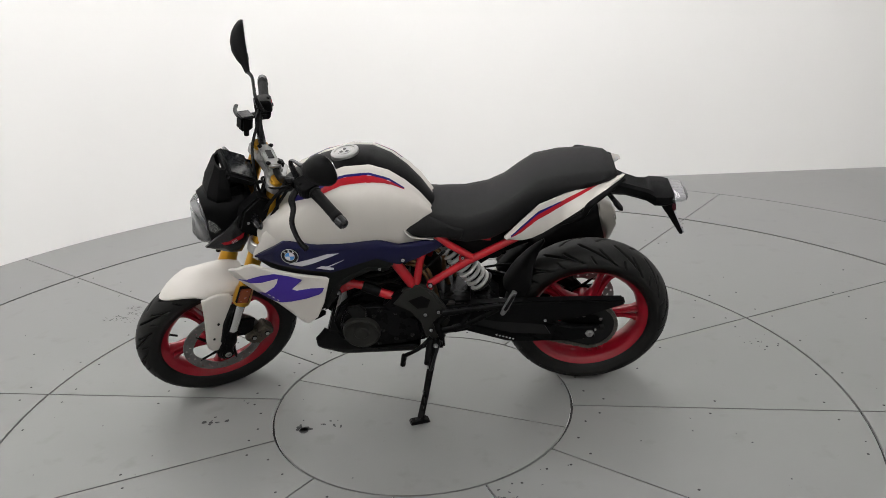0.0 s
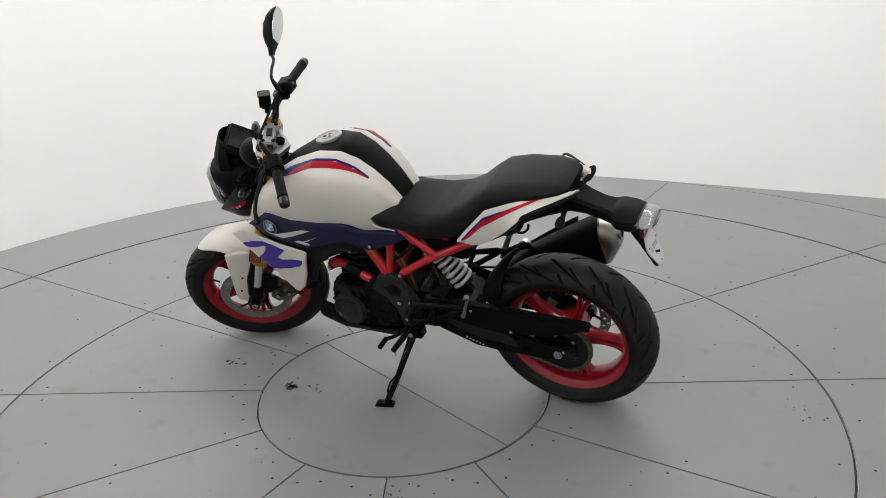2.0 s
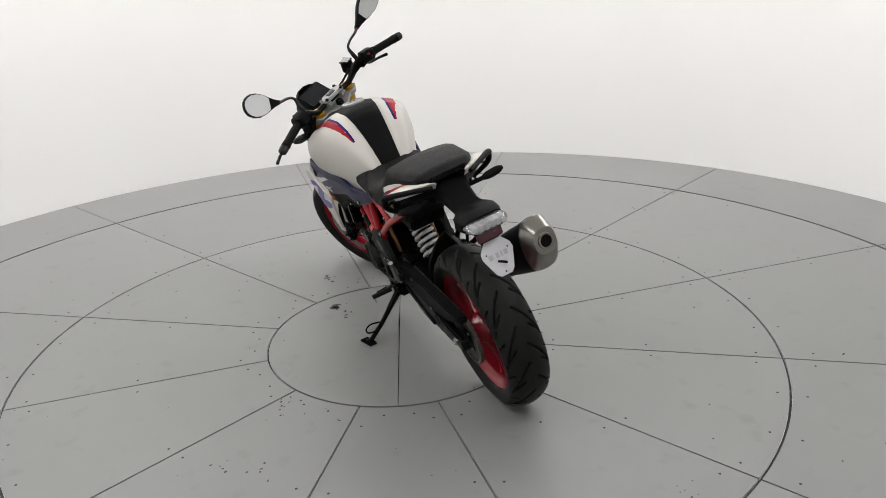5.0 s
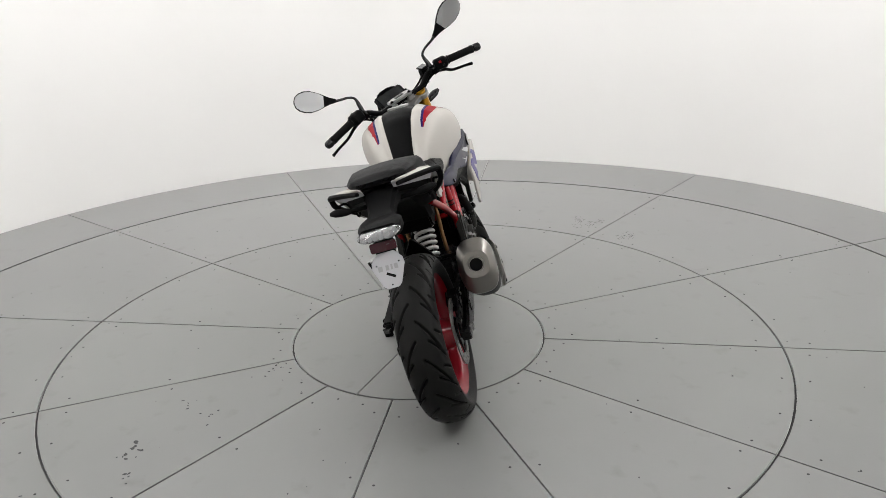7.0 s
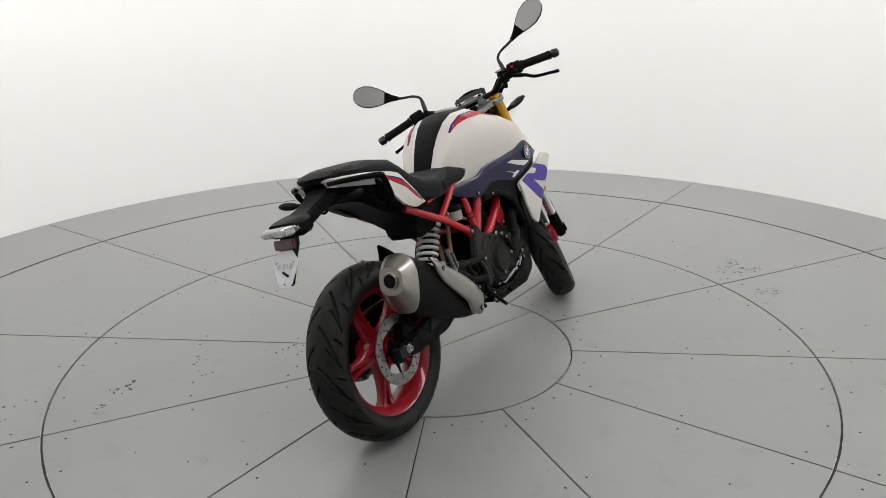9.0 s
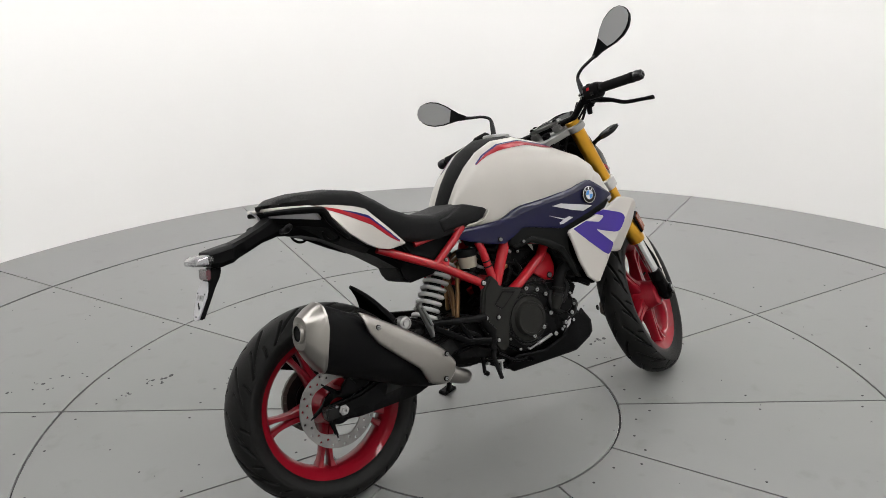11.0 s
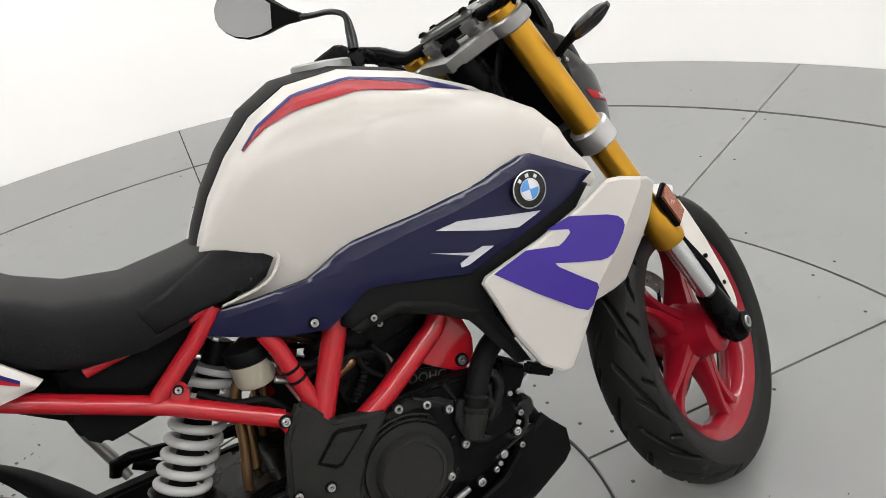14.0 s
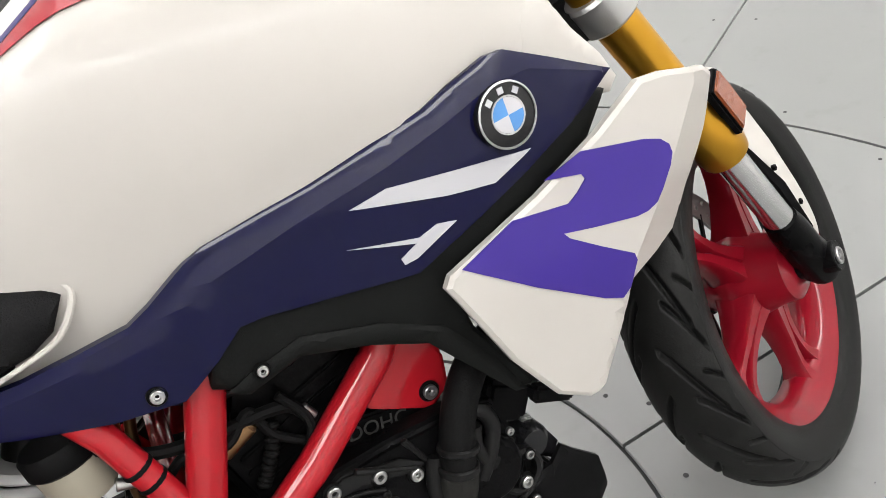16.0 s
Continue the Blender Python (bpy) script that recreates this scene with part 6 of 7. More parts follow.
# starter, throttle body, injectors and wires in the frame's triangle
for a, b, r, mm, nm in (((0.66, -0.05, 0.545), (0.66, 0.07, 0.545), 0.028, DARK_METAL, "starter_motor"),
                        ((0.690, -0.02, 0.665), (0.600, -0.02, 0.700), 0.030, BLACK, "throttle_body"),
                        ((0.650, -0.093, 0.574), (0.688, -0.097, 0.588), 0.010, BRONZE, "injector"),
                        ((0.70, 0.085, 0.60), (0.76, 0.09, 0.62), 0.014, GREY_METAL, "coil")):
    bm = bmesh.new()
    rod(bm, a, b, r, r * 0.92, 20, 0.004)
    part(nm, bm, mm, bike)
for k, pts in enumerate((([(0.56, -0.10, 0.655), (0.60, -0.105, 0.62), (0.65, -0.10, 0.60), (0.72, -0.098, 0.585), (0.74, -0.096, 0.55)]),
                         ([(0.72, -0.100, 0.60), (0.735, -0.104, 0.565), (0.725, -0.106, 0.54), (0.70, -0.10, 0.52)]),
                         ([(0.62, -0.09, 0.66), (0.68, -0.10, 0.63), (0.72, -0.09, 0.64), (0.80, -0.08, 0.62)]),
                         ([(0.50, 0.08, 0.66), (0.58, 0.10, 0.60), (0.66, 0.10, 0.57), (0.76, 0.098, 0.53), (0.84, 0.10, 0.50)]),
                         ([(0.62, 0.09, 0.64), (0.70, 0.105, 0.60), (0.79, 0.10, 0.58)]),
                         ([(0.60, -0.100, 0.585), (0.625, -0.108, 0.60), (0.66, -0.104, 0.585), (0.69, -0.098, 0.60), (0.70, -0.098, 0.565), (0.735, -0.099, 0.53)]),
                         ([(0.40, -0.14, 0.415), (0.44, -0.15, 0.425), (0.49, -0.15, 0.40), (0.53, -0.12, 0.36)]),
                         ([(0.66, 0.10, 0.54), (0.70, 0.112, 0.565), (0.745, 0.108, 0.555), (0.80, 0.108, 0.575), (0.85, 0.10, 0.56)]),
                         ([(0.46, -0.085, 0.63), (0.50, -0.10, 0.60), (0.545, -0.105, 0.585), (0.575, -0.10, 0.54)]))):
    bm = bmesh.new()
    tube(bm, pts, 0.005 if k % 2 else 0.0065, 8, 6)
    part("wire_loom", bm, RUBBER, bike)
# exhaust headers curving down behind the cylinder
for k, s in enumerate((0.022, -0.022)):
    bm = bmesh.new()
    tube(bm, [(0.655, s, 0.615), (0.585, s * 1.6 - 0.01, 0.655), (0.515, s * 2.0 - 0.02, 0.610), (0.505 + s * 0.4, s * 1.4 - 0.03, 0.520), (0.490 + s * 0.5, s * 1.2 - 0.035, 0.440), (0.490, s - 0.03, 0.385)], 0.0085, 12, 6)
    part("exhaust_header", bm, BRONZE, bike, "heat-tinted exhaust header pipe")
# rear brake reservoir: cream cup with black lid
bm = bmesh.new()
c = V((0.543, -0.085, 0.640))
lathe(bm, [(0, -0.03), (0.026, -0.03), (0.030, -0.024), (0.031, 0.008), (0, 0.008)], Matrix.Translation(c), 28)
cup = part("fluid_reservoir", bm, CREAM, bike, "cream fluid reservoir with a ribbed black lid")
bm = bmesh.new()
lathe(bm, [(0, 0.03)] + [(0.031, 0.03), (0.034, 0.026), (0.034, 0.010), (0.031, 0.007), (0, 0.007)], Matrix.Translation(c), 28)
part("reservoir_lid", bm, BLACK, cup)
bm = bmesh.new()
box(bm, pose(0.567, -0.098, 0.648, 0, 30, 0), 0.03, 0.006, 0.028, 0.004)
part("reservoir_tab", bm, CREAM, cup)
bolt(cup, 0.575, -0.102, 0.651, 0.006, (0, -1, 0))

# shock absorber: white coil over a damper
top, bot = V((0.492, 0, 0.628)), V((0.385, 0, 0.462))
d = bot - top
dl = d.length
u = d.normalized()
e1 = V((0, 1, 0))
e2 = u.cross(e1)
bm = bmesh.new()
n = 230
pts = []
for k in range(n + 1):
    t = k / n
    a = 2 * math.pi * 8.2 * t
    pts.append(top + u * (dl * t) + (e1 * math.cos(a) + e2 * math.sin(a)) * 0.037)
tube(bm, pts, 0.0075, 10)
spring = part("shock_spring", bm, SPRING, bike, "white coil spring of the rear shock")
bm = bmesh.new()
rod(bm, top - u * 0.05, bot + u * 0.01, 0.021, 0.021, 20)
rod(bm, bot - u * 0.02, bot + u * 0.045, 0.012, 0.014, 16)
part("damper", bm, GREY_METAL, spring)
bm = bmesh.new()
rod(bm, top - u * 0.012, top - u * 0.002, 0.048, 0.050, 28, 0.003)
part("spring_seat", bm, SPRING, spring)
bm = bmesh.new()
rod(bm, bot + u * 0.002, bot + u * 0.010, 0.048, 0.044, 28, 0.003)
part("spring_seat", bm, GREY_METAL, spring)

# exhaust collector box low behind the engine
bm = bmesh.new()
prism(bm, [(0.310, 0.375), (0.36, 0.425), (0.52, 0.455), (0.58, 0.430), (0.58, 0.300), (0.50, 0.286), (0.36, 0.312)], -0.092, 0.092, 0.012, 3)
part("exhaust_collector", bm, DARK_METAL, bike, "black exhaust collector box behind the engine")

# belly pan
for s in (1, -1):
    bm = bmesh.new()
    pan = [(0.592, 0.262), (0.625, 0.236), (0.908, 0.231), (0.985, 0.258), (1.002, 0.275), (1.002, 0.318), (0.974, 0.352), (0.960, 0.372), (0.940, 0.361), (0.926, 0.364), (0.905, 0.360), (0.895, 0.334), (0.855, 0.302), (0.760, 0.276), (0.640, 0.290)]
    panel(bm, pan, lambda x, z: 0.142 - 0.20 * max(0, x - 0.90) - (0.55 if s > 0 else 0.22) * max(0, 0.285 - z), 0.010, s, 0.016, 0.004)
    part("belly_pan", bm, BLACK, bike, "matt black belly pan")
bm = bmesh.new()
prism(bm, [(0.62, 0.240), (0.90, 0.240), (0.985, 0.266), (0.97, 0.29), (0.90, 0.262), (0.62, 0.262)], -0.112, 0.112, 0.004)
part("belly_pan_floor", bm, BLACK, bike)

# side stand
bm = bmesh.new()
foot = V((0.622, 0.325, 0.100))
tube(bm, [(0.560, 0.135, 0.300), (0.575, 0.185, 0.245), (0.600, 0.262, 0.160), foot], [0.018, 0.0135, 0.0115, 0.012], 12, flat=0.75)
st = part("side_stand", bm, DARK_METAL, bike, "worn black side stand, folded out")
bm = bmesh.new()
LEAN_M = BIKE.inverted()
fw = BIKE @ foot
prism(bm, [(-0.035, -0.008), (0.04, -0.008), (0.034, 0.004), (-0.028, 0.004)], -0.018, 0.020, 0.003)
bm.transform(LEAN_M @ Matrix.Translation((fw.x, fw.y + 0.008, 0.0095)) @ pose(0, 0, 0, 0, 0, 20))
part("stand_foot", bm, DARK_METAL, st)
bm = bmesh.new()
tube(bm, [(0.610, 0.255, 0.165), (0.600, 0.300, 0.182), (0.598, 0.328, 0.172), (0.604, 0.325, 0.148), (0.612, 0.290, 0.135)], 0.0036, 8, 5)
part("stand_loop", bm, DARK_METAL, st)
bm = bmesh.new()
tube(bm, [(0.540, 0.150, 0.315), (0.580, 0.215, 0.225)], 0.006, 8)
part("stand_spring", bm, GREY_METAL, st)
bm = bmesh.new()
box(bm, pose(0.555, 0.125, 0.295), 0.06, 0.05, 0.05, 0.008)
rod(bm, (0.556, 0.11, 0.305), (0.556, 0.165, 0.305), 0.016)
part("stand_bracket", bm, DARK_METAL, st)
bolt(st, 0.556, 0.166, 0.305, 0.009, (0, 1, 0))
# gear lever, brake pedal
bm = bmesh.new()
tube(bm, [(0.57, 0.150, 0.330), (0.62, 0.165, 0.290), (0.675, 0.170, 0.262)], [0.009, 0.0075, 0.0075], 8, 4)
rod(bm, (0.675, 0.165, 0.262), (0.678, 0.215, 0.258), 0.0105, 0.010, 12)
part("gear_lever", bm, DARK_METAL, bike, "black gear lever with a rubber tip")
bm = bmesh.new()
tube(bm, [(0.555, -0.150, 0.320), (0.61, -0.160, 0.285), (0.665, -0.160, 0.275)], [0.008, 0.006, 0.006], 8, 4)
rod(bm, (0.665, -0.155, 0.275), (0.668, -0.185, 0.273), 0.007, 0.006, 12)
part("brake_pedal", bm, DARK_METAL, bike, "black rear brake pedal")

# ---------------------------------------------------------------- exhaust silencer, on the right
ea, eb = V((0.275, -0.205, 0.368)), V((-0.075, -0.232, 0.553))
ed = (eb - ea).normalized()
ey = (V((0, 1, 0)) - ed * ed.y).normalized()
ez = ed.cross(ey) * (-1 if ed.cross(ey).z < 0 else 1)
EL = (eb - ea).length


def muf(h, w, t, sk=0.0, n=28, lift=0.0):
    """A rounded section of the silencer at h along it, w wide and t tall."""
    return [ea + ed * (h + sk * math.sin(a)) + ez * lift + ey * (w * math.copysign(abs(math.cos(a)) ** 0.7, math.cos(a))) + ez * (t * math.copysign(abs(math.sin(a)) ** 0.75, math.sin(a)))
            for a in (2 * math.pi * k / n for k in range(n))]


bm = bmesh.new()
skin(bm, [muf(-0.035, 0.034, 0.042, lift=-0.008), muf(0.02, 0.050, 0.060, lift=-0.004), muf(0.10, 0.058, 0.076), muf(0.25, 0.062, 0.085), muf(EL, 0.064, 0.090, 0.032)])
sil = part("silencer", bm, BLACK, bike, "matt black exhaust silencer with a steel end cap")
bm = bmesh.new()
skin(bm, [muf(EL - 0.002, 0.065, 0.091, 0.032), muf(EL + 0.006, 0.065, 0.090, 0.031), muf(EL + 0.030, 0.057, 0.070, 0.024, lift=-0.001), muf(EL + 0.052, 0.046, 0.046, 0.016, lift=-0.002), muf(EL + 0.056, 0.042, 0.042, 0.015, lift=-0.002)])
part("end_cap", bm, STEEL, sil, "faceted brushed steel end cap", smooth=20)
oc = ea + ed * (EL + 0.0575) - ez * 0.002
oax = (ed - ez * 0.357).normalized()
bm = bmesh.new()
lathe(bm, [(0.022, 0.006), (0.027, 0.006), (0.029, -0.004), (0.021, -0.004)], along(oc, oc + oax), 28, closed=True)
part("outlet_ring", bm, STEEL, sil)
# black disc closes the pipe, standing in for the shade inside it
bm = bmesh.new()
lathe(bm, [(0.0, -0.001), (0.0215, -0.001), (0.0215, 0.005), (0.0205, 0.005), (0.0205, 0.0012), (0, 0.0012)], along(oc, oc + oax), 28)
part("outlet", bm, RUBBER, sil, "black disc standing for the shaded exhaust outlet")
bm = bmesh.new()
shield = [(-0.042, 0.0), (-0.037, 0.030), (0.0, 0.052), (0.029, 0.062), (0.10, 0.076), (0.179, 0.085), (0.30, 0.094), (0.326, 0.093), (0.285, 0.046), (0.247, 0.024), (0.166, 0.0025), (0.09, -0.016), (0.062, -0.035), (0.039, -0.050), (0.0, -0.048), (-0.03, -0.035)]


def ease(u, w=0.014):
    return 0.5 * (u + math.sqrt(u * u + w * w))


panel(bm, shield, lambda h, t: 0.0765 + 0.005 * math.exp(-((h - 0.03) / 0.09) ** 2) - 0.9 * ease(t - 0.036 - 0.16 * h + 0.10 * h * h) - 0.10 * ease(0.08 - h, 0.04) - 0.25 * ease(-0.02 - t), 0.011, 1, 0.008, 0.003)
bm.transform(Matrix(((ed.x, -ey.x, ez.x, ea.x), (ed.y, -ey.y, ez.y, ea.y), (ed.z, -ey.z, ez.z, ea.z), (0, 0, 0, 1))))
sh = part("heat_shield", bm, STEEL, sil, "brushed steel heat shield", smooth=60)
for h, t in ((0.262, 0.066), (0.012, 0.044), (-0.008, -0.026)):
    q = ea + ed * h + ez * t - ey * 0.0725
    bolt(sh, q.x, q.y, q.z, 0.0054, tuple(-ey), CAST_ALU)
bm = bmesh.new()
tube(bm, [ea - ed * 0.028 - ez * 0.006, ea - ed * 0.05 - ez * 0.008, ea - ed * 0.10 - ez * 0.010, ea - ed * 0.130 - ez * 0.008 + ey * 0.008, ea - ed * 0.150 - ez * 0.004 + ey * 0.018], [0.036, 0.030, 0.025, 0.023, 0.020], 16, 5)
link_ = bm
bm = bmesh.new()
rod(bm, ea - ed * 0.040 - ez * 0.007, ea - ed * 0.034 - ez * 0.007, 0.041, seg=24)
part("pipe_joint", bm, RUBBER, sil)
bm = link_
part("link_pipe", bm, STEEL, sil, "steel exhaust link pipe")
bm = bmesh.new()
tube(bm, [(0.180, -0.178, 0.500), (0.196, -0.178, 0.514), (0.214, -0.178, 0.515), (0.30, -0.165, 0.480)], [0.008, 0.012, 0.016, 0.010], 10, 3, flat=0.7)
hb = part("silencer_bracket", bm, DARK_METAL, bike)
bm = bmesh.new()
lathe(bm, [(0, 0.008), (0.008, 0.008), (0.009, 0.004), (0.014, 0.004), (0.015, 0.007), (0.019, 0.006), (0.021, 0), (0.021, -0.02), (0, -0.02)], ydir((0.214, -0.196, 0.515), -1), 28)
part("bracket_bush", bm, BOLT, hb, "round aluminium bush")
# rear caliper
bm = bmesh.new()
box(bm, pose(0.075, -0.092, 0.395, 0, -35, 0), 0.075, 0.05, 0.05, 0.008, 3)
rc = part("rear_caliper", bm, DARK_METAL, bike, "black rear brake caliper")
bm = bmesh.new()
prism(bm, [(0.0, 0.345), (0.06, 0.42), (0.13, 0.40), (0.12, 0.36), (0.05, 0.335)], -0.112, -0.100, 0.003)
part("caliper_bracket", bm, DARK_METAL, rc)
bolt(rc, 0.085, -0.119, 0.41, 0.007, (0, -1, 0))
bm = bmesh.new()
tube(bm, [(0.09, -0.105, 0.42), (0.16, -0.118, 0.44), (0.30, -0.125, 0.44), (0.45, -0.125, 0.42)], 0.0045, 8, 6)
part("brake_hose", bm, RUBBER, bike)

# ---------------------------------------------------------------- seat and tail
SX = [-0.075, -0.05, 0.0, 0.10, 0.18, 0.23, 0.28, 0.34, 0.42, 0.50, 0.56]
S_TOP = [0.928, 0.944, 0.950, 0.946, 0.930, 0.898, 0.860, 0.828, 0.810, 0.818, 0.832]
S_SIDE = [0.922, 0.934, 0.938, 0.934, 0.918, 0.886, 0.848, 0.818, 0.802, 0.810, 0.820]
S_LOW = [0.915, 0.912, 0.900, 0.872, 0.840, 0.800, 0.760, 0.736, 0.730, 0.740, 0.745]
S_W = [0.070, 0.100, 0.116, 0.124, 0.128, 0.128, 0.128, 0.136, 0.142, 0.130, 0.105]
bm = bmesh.new()
rings = []
for x in [q.x for q in curve_pts([(x, 0, 0) for x in SX], 3)]:
    t_, s_, l_, w_ = (ip(x, SX, a) for a in (S_TOP, S_SIDE, S_LOW, S_W))
    half = [(0, t_), (w_ * 0.35, t_ - (t_ - s_) * 0.10), (w_ * 0.66, t_ - (t_ - s_) * 0.42), (w_ * 0.88, s_ + (t_ - s_) * 0.14), (w_ * 0.975, s_ - 0.012), (w_, s_ - (s_ - l_) * 0.35), (w_ * 0.985, l_ + 0.012), (w_ * 0.94, l_), (w_ * 0.6, l_ - 0.004)]
    q = [V((x, y, z)) for y, z in half] + [V((x, -y, z)) for y, z in reversed(half[1:])]
    rings.append(q)
skin(bm, rings)
seat = part("seat", bm, VINYL, bike, "black stepped two-level motorcycle seat", smooth=55)
for s in (1, -1):
    bm = bmesh.new()
    flap = [(0.44, 0.745), (0.50, 0.753), (0.575, 0.756), (0.598, 0.765), (0.617, 0.788), (0.608, 0.799), (0.575, 0.812), (0.545, 0.820), (0.50, 0.806), (0.46, 0.792), (0.42, 0.785)]
    panel(bm, flap, lambda x, z: ip(x, [0.42, 0.50, 0.58, 0.63], [0.143, 0.140, 0.138, 0.142]) - 0.95 * max(0, z - 0.79), 0.03, s, 0.014, 0.006)
    part("seat_flap", bm, VINYL, seat, smooth=55)
    bm = bmesh.new()
    tube(bm, [(0.606, s * 0.126, 0.805), (0.618, s * 0.131, 0.799), (0.624, s * 0.136, 0.786), (0.607, s * 0.137, 0.765), (0.584, s * 0.136, 0.755), (0.530, s * 0.136, 0.749)], [0.0015, 0.0025, 0.003, 0.003, 0.0025, 0.002], 8, 6)
    part("seat_lip", bm, WHITE, tp, "pale grey edge round the seat nose")
    # white tail cover: a band from the seat's side back to the grab handle, with stripes
    top_edge = [(0.296, 0.139, 0.744), (0.243, 0.144, 0.802), (0.179, 0.146, 0.868), (0.142, 0.144, 0.882), (0.092, 0.131, 0.895), (0.040, 0.112, 0.905), (0.0, 0.094, 0.910), (-0.053, 0.071, 0.914), (-0.104, 0.058, 0.917)]
    low_edge = [(0.284, 0.140, 0.737), (0.238, 0.146, 0.735), (0.205, 0.148, 0.744), (0.168, 0.149, 0.763), (0.108, 0.158, 0.810), (0.060, 0.180, 0.860), (0.022, 0.188, 0.897), (-0.035, 0.134, 0.907), (-0.090, 0.074, 0.911)]

    def on_cover(u, v, out=0.0):
        a, b = ([V([ip(u, range(9), [q[k] for q in e]) for k in range(3)]) for e in (top_edge, low_edge)])
        n = V((0, 1, 0.12 + 0.9 * max(0, u - 4.5) / 3.5)).normalized()
        q = a + (b - a) * v + n * (out + 0.007 * math.sin(math.pi * v))
        return V((q.x, s * q.y, q.z))

    def band(bm, spans, lift, thick, across=5):
        """A strip on the cover between two v for each u."""
        rings = []
        for (u0, a0, b0), (u1, a1, b1) in zip(spans, spans[1:]):
            for k in range(6):
                t = k / 6
                u, a, b = u0 + (u1 - u0) * t, a0 + (a1 - a0) * t, b0 + (b1 - b0) * t
                vs = [a + (b - a) * i / across for i in range(across + 1)]
                rings.append([on_cover(u, v, lift) for v in vs] + [on_cover(u, v, lift - thick) for v in reversed(vs)])
        u, a, b = spans[-1]
        vs = [a + (b - a) * i / across for i in range(across + 1)]
        rings.append([on_cover(u, v, lift) for v in vs] + [on_cover(u, v, lift - thick) for v in reversed(vs)])
        skin(bm, rings)
        return bm

    tcv = part("tail_cover", band(bmesh.new(), [(k, 0, 1) for k in range(9)], 0, 0.010, 10), WHITE, bike, "white tail side cover with red and blue stripes", smooth=45)
    part("red_stripe", band(bmesh.new(), [(0.35, 0.46, 0.55), (1, 0.31, 0.49), (2, 0.26, 0.43), (3, 0.22, 0.38), (4, 0.15, 0.32), (5, 0.12, 0.28), (6, 0.10, 0.24), (7, 0.08, 0.14)], 0.0014, 0.0013), FILM_RED, tcv, "red stripe")
    part("blue_stripe", band(bmesh.new(), [(0.35, 0.33, 0.46), (1, 0.20, 0.31), (2, 0.17, 0.26), (3, 0.16, 0.22), (3.7, 0.16, 0.19)], 0.0016, 0.0015), FILM_BLUE, tcv, "dark blue stripe")
    # black grab handle round the cover's end: outer bar, pale rear face, body and arm
    bm = bmesh.new()
    tube(bm, [(-0.096, s * 0.068, 0.903), (-0.045, s * 0.124, 0.900), (0.018, s * 0.186, 0.891), (0.032, s * 0.192, 0.880), (0.046, s * 0.190, 0.852), (0.084, s * 0.168, 0.818), (0.112, s * 0.148, 0.796)], [0.007, 0.009, 0.010, 0.010, 0.009, 0.008, 0.007], 10, 5, flat=1.1)
    gr = part("grab_rail", bm, BLACK, bike, "black swept pillion grab handle with a pale rear face")
    bm = bmesh.new()
    skin(bm, [[V((-0.100, s * 0.052, 0.915)), V((-0.094, s * 0.056, 0.917)), V((-0.072, s * 0.055, 0.892)), V((-0.078, s * 0.050, 0.890))],
              [V((0.014, s * 0.172, 0.888)), V((0.020, s * 0.166, 0.890)), V((0.036, s * 0.152, 0.866)), V((0.030, s * 0.157, 0.862))]])
    part("rail_inlay", bm, FILM_WHITE, gr, "pale inlay", smooth=20)
    bm = bmesh.new()
    skin(bm, [[V((-0.085, s * 0.040, 0.906)), V((-0.070, s * 0.058, 0.893)), V((-0.062, s * 0.060, 0.868)), V((-0.055, s * 0.030, 0.850)), V((-0.050, s * 0.020, 0.900))],
              [V((-0.02, s * 0.09, 0.898)), V((-0.015, s * 0.108, 0.884)), V((-0.005, s * 0.105, 0.852)), V((0.0, s * 0.05, 0.830)), V((0.01, s * 0.04, 0.895))],
              [V((0.04, s * 0.125, 0.885)), V((0.042, s * 0.152, 0.868)), V((0.050, s * 0.140, 0.836)), V((0.06, s * 0.07, 0.800)), V((0.06, s * 0.06, 0.880))],
              [V((0.10, s * 0.128, 0.870)), V((0.102, s * 0.145, 0.822)), V((0.112, s * 0.136, 0.786)), V((0.13, s * 0.07, 0.760)), V((0.12, s * 0.06, 0.860))],
              [V((0.17, s * 0.130, 0.850)), V((0.175, s * 0.138, 0.768)), V((0.18, s * 0.130, 0.748)), V((0.19, s * 0.07, 0.730)), V((0.18, s * 0.06, 0.850))]])
    part("rail_body", bm, BLACK, gr, smooth=25)
    bm = bmesh.new()
    tube(bm, [(0.052, s * 0.182, 0.850), (0.074, s * 0.160, 0.846), (0.104, s * 0.150, 0.806)], [0.004, 0.0045, 0.004], 8, 3)
    part("rail_strut", bm, GREY_METAL, gr)
    bm = bmesh.new()
    tube(bm, [(0.042, s * 0.128, 0.826), (0.046, s * 0.128, 0.808), (0.062, s * 0.128, 0.794), (0.080, s * 0.128, 0.792), (0.090, s * 0.126, 0.800)], 0.0042, 8, 4)
    part("rail_hook", bm, BLACK, gr)
    # rear turn signal
    bm = bmesh.new()
    tube(bm, [(-0.052, s * 0.05, 0.846), (-0.060, s * 0.095, 0.848), (-0.064, s * 0.115, 0.850)], [0.009, 0.008, 0.008], 8, 3)
    ts = part("turn_signal", bm, BLACK, bike, "slim black rear turn signal")
    bm = bmesh.new()
    tube(bm, [(-0.064, s * 0.112, 0.850), (-0.066, s * 0.130, 0.852), (-0.070, s * 0.165, 0.857), (-0.073, s * 0.184, 0.860)], [0.008, 0.014, 0.014, 0.006], 12, 4, flat=0.65)
    part("signal_body", bm, BLACK, ts)
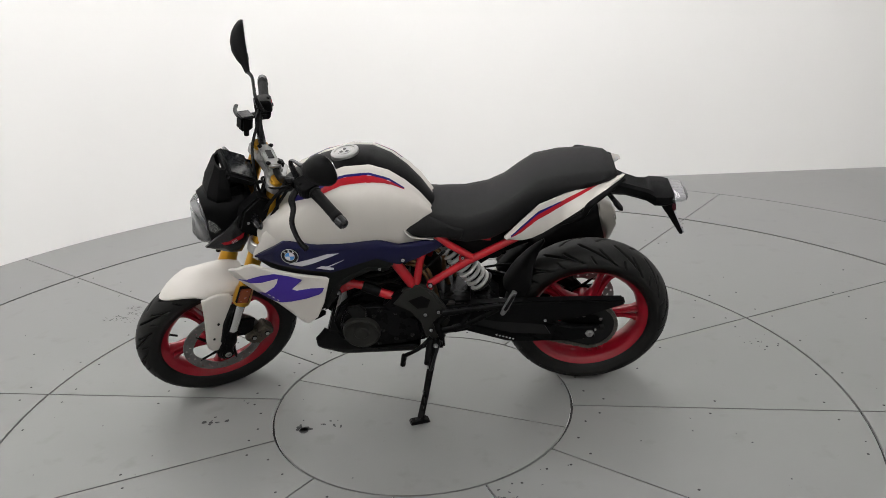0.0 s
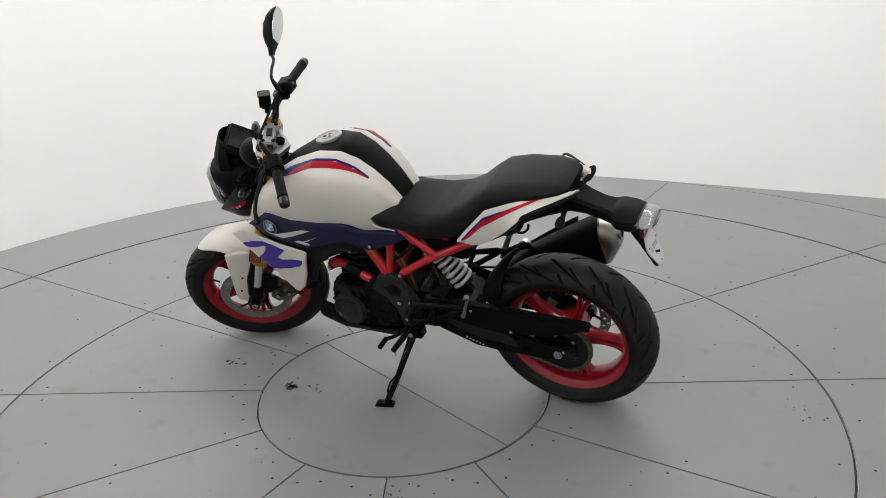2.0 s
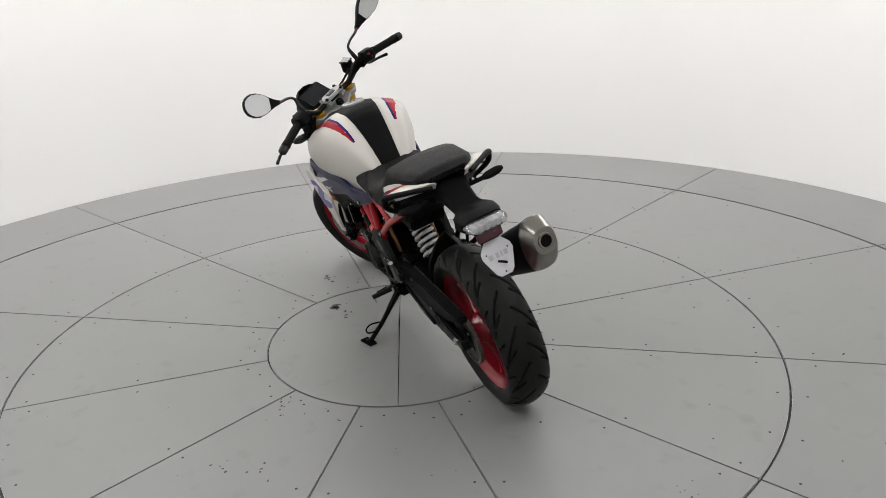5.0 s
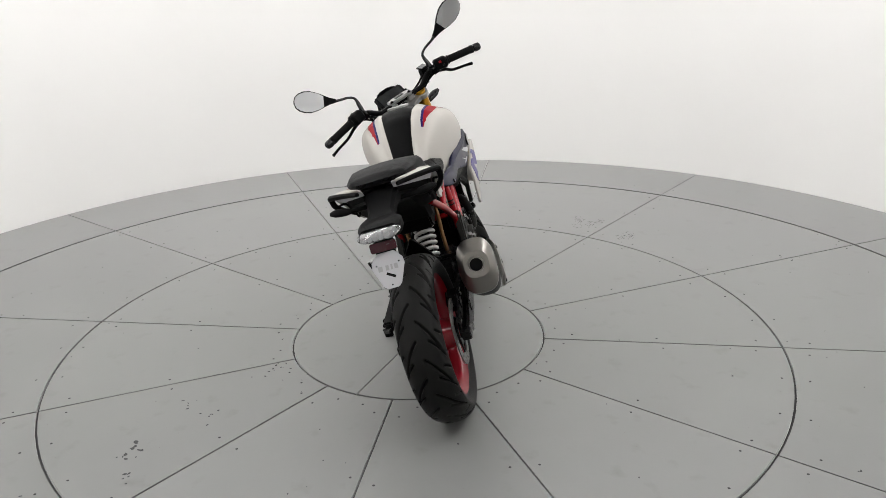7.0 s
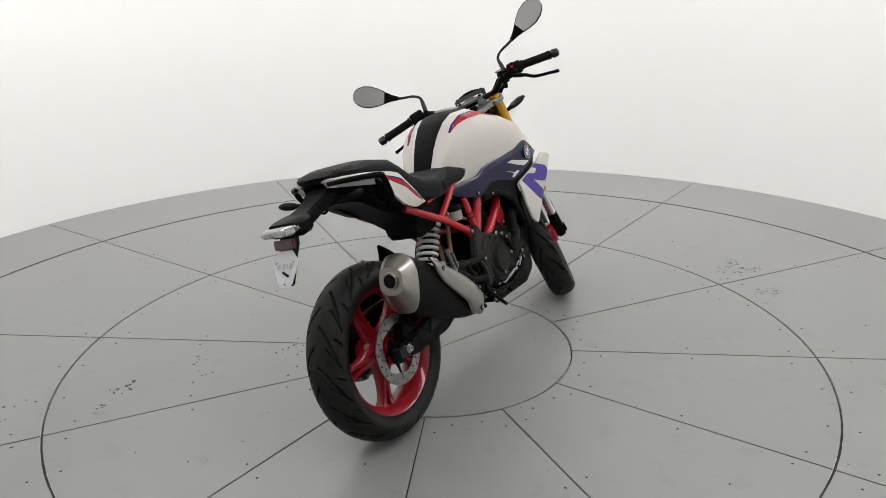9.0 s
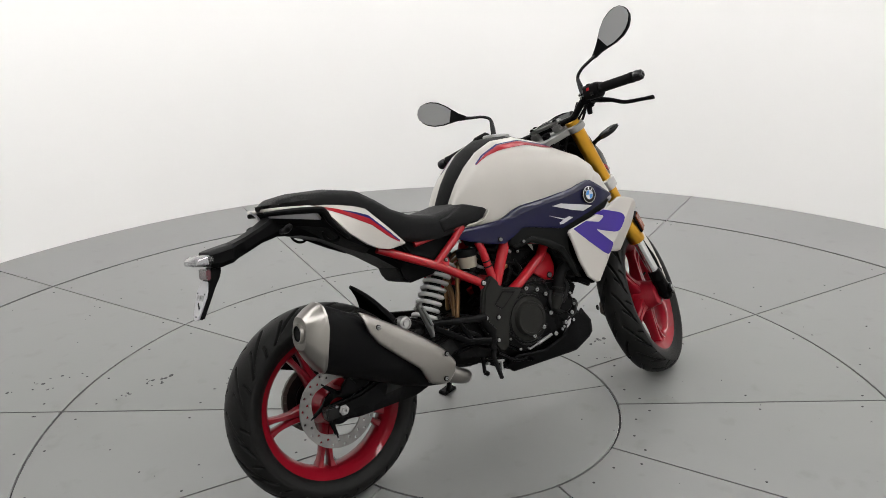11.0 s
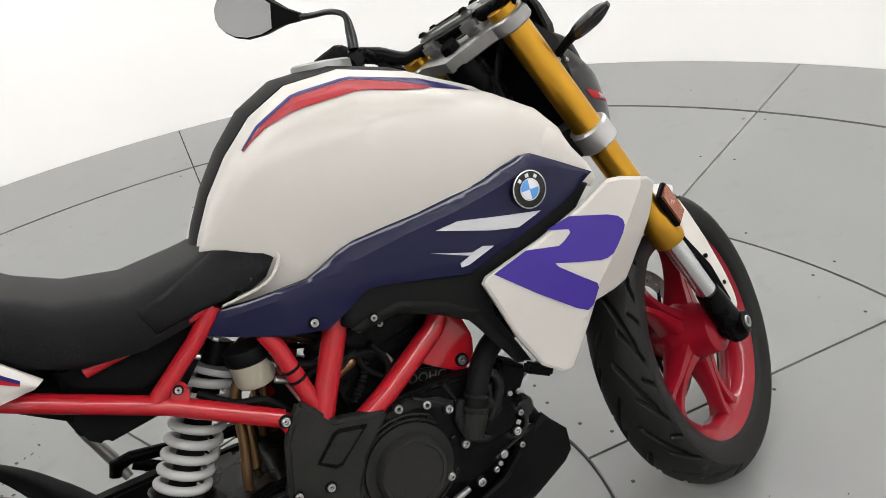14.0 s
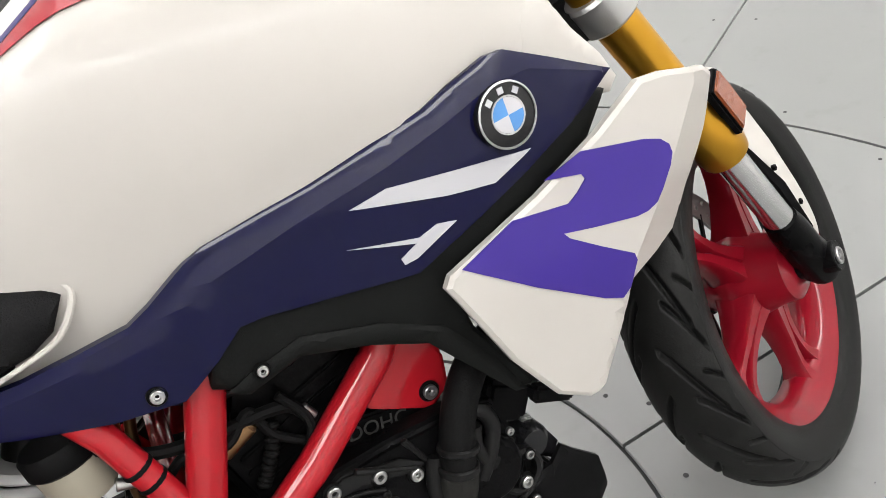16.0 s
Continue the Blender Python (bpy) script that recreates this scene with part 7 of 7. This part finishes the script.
# tail carrier
bm = bmesh.new()
rings = []
for x, zt, zb, w in ((0.30, 0.715, 0.655, 0.085), (0.22, 0.80, 0.715, 0.095), (0.10, 0.860, 0.788, 0.100), (0.0, 0.895, 0.824, 0.085), (-0.065, 0.892, 0.834, 0.058), (-0.11, 0.868, 0.824, 0.048), (-0.155, 0.850, 0.806, 0.043), (-0.185, 0.842, 0.796, 0.048), (-0.206, 0.838, 0.788, 0.070), (-0.244, 0.833, 0.782, 0.069), (-0.268, 0.829, 0.788, 0.060)):
    h, c = (zt - zb) / 2, (zt + zb) / 2
    rings.append([V((x, w * u, c + h * v)) for u, v in ((-1, -.5), (-.8, -1), (.8, -1), (1, -.5), (1, .6), (.8, 1), (-.8, 1), (-1, .6))])
skin(bm, rings)
tail = part("tail_carrier", bm, BLACK, bike, "black tail carrier under the seat")
bm = bmesh.new()
prism(bm, [(0.285, 0.680), (0.300, 0.625), (0.325, 0.605), (0.430, 0.618), (0.500, 0.690), (0.46, 0.73), (0.30, 0.74)], -0.07, 0.07, 0.008)
part("undertail_box", bm, BLACK, bike, "black box under the seat")
bm = bmesh.new()
prism(bm, [(0.30, 0.740), (0.385, 0.735), (0.50, 0.735), (0.47, 0.70), (0.40, 0.665), (0.33, 0.695)], -0.095, 0.095, 0.006)
part("side_filler", bm, BLACK, bike)
# tail light
bm = bmesh.new()
rings = []
for x, w, zt, zb in ((-0.262, 0.068, 0.823, 0.797), (-0.292, 0.066, 0.822, 0.795), (-0.310, 0.054, 0.817, 0.797), (-0.318, 0.038, 0.813, 0.800)):
    h, c = (zt - zb) / 2, (zt + zb) / 2
    rings.append([V((x, w * u, c + h * v)) for u, v in ((-1, -.3), (-.75, -1), (.75, -1), (1, -.3), (1, .3), (.8, 1), (-.8, 1), (-1, .3))])
skin(bm, rings)
tl = part("tail_light", bm, CLEAR, bike, "clear-lens tail light")
bm = bmesh.new()
for k in range(6):
    box(bm, pose(-0.289, -0.0445 + 0.0178 * k, 0.8085), 0.034, 0.0165, 0.019, 0.003)
part("lamp_reflectors", bm, LAMP_SILVER, tl)
# plate carrier, red reflector, white plate
bm = bmesh.new()
prism(bm, [(-0.235, 0.785), (-0.268, 0.785), (-0.280, 0.745), (-0.322, 0.650), (-0.310, 0.646), (-0.262, 0.728), (-0.240, 0.760)], -0.030, 0.030, 0.004)
pc = part("plate_carrier", bm, BLACK, bike, "black number plate carrier")
bm = bmesh.new()
box(bm, pose(-0.277, 0, 0.768, 0, 8, 0), 0.012, 0.084, 0.030, 0.003)
part("red_reflector", bm, RED_LENS, pc, "dark red rear reflector")
pm = Matrix.Translation((-0.303, 0, 0.698)) @ pose(0, 0, 0, 0, 24, 0)
bm = bmesh.new()
prism(bm, [(-0.028, 0.056), (0.028, 0.056), (0.050, 0.030), (0.052, 0.012), (0.030, -0.045), (0.018, -0.056), (-0.018, -0.056), (-0.030, -0.045), (-0.052, 0.012), (-0.050, 0.030)], -0.002, 0.002, 0.001)
bm.transform(pm @ Matrix.Rotation(math.pi / 2, 4, "Z"))
pl = part("plate", bm, FILM_WHITE, pc, "white plate with grey printed bars")
for k, (u, w, v, h) in enumerate(((-0.026, 0.014, 0.008, 0.016), (-0.004, 0.010, 0.008, 0.016), (0.010, 0.006, 0.008, 0.016), (0.024, 0.012, 0.008, 0.016))):
    bm = bmesh.new()
    box(bm, pm @ pose(-0.0026, -u, v), 0.001, w, h, 0)
    part("printed_bar", bm, GREY_BAR, pl)
bm = bmesh.new()
box(bm, pm @ pose(-0.0026, -0.003, -0.016, 30, 0, 0), 0.001, 0.030, 0.008, 0)
part("printed_bar", bm, RUBBER, pl)
for u, v in ((-0.036, 0.020), (0.036, 0.020), (0, -0.046)):
    bolt(pl, *(pm @ V((-0.002, u, v))), 0.0026, tuple(pm.to_3x3() @ V((-1, 0, 0))), GREY_METAL)
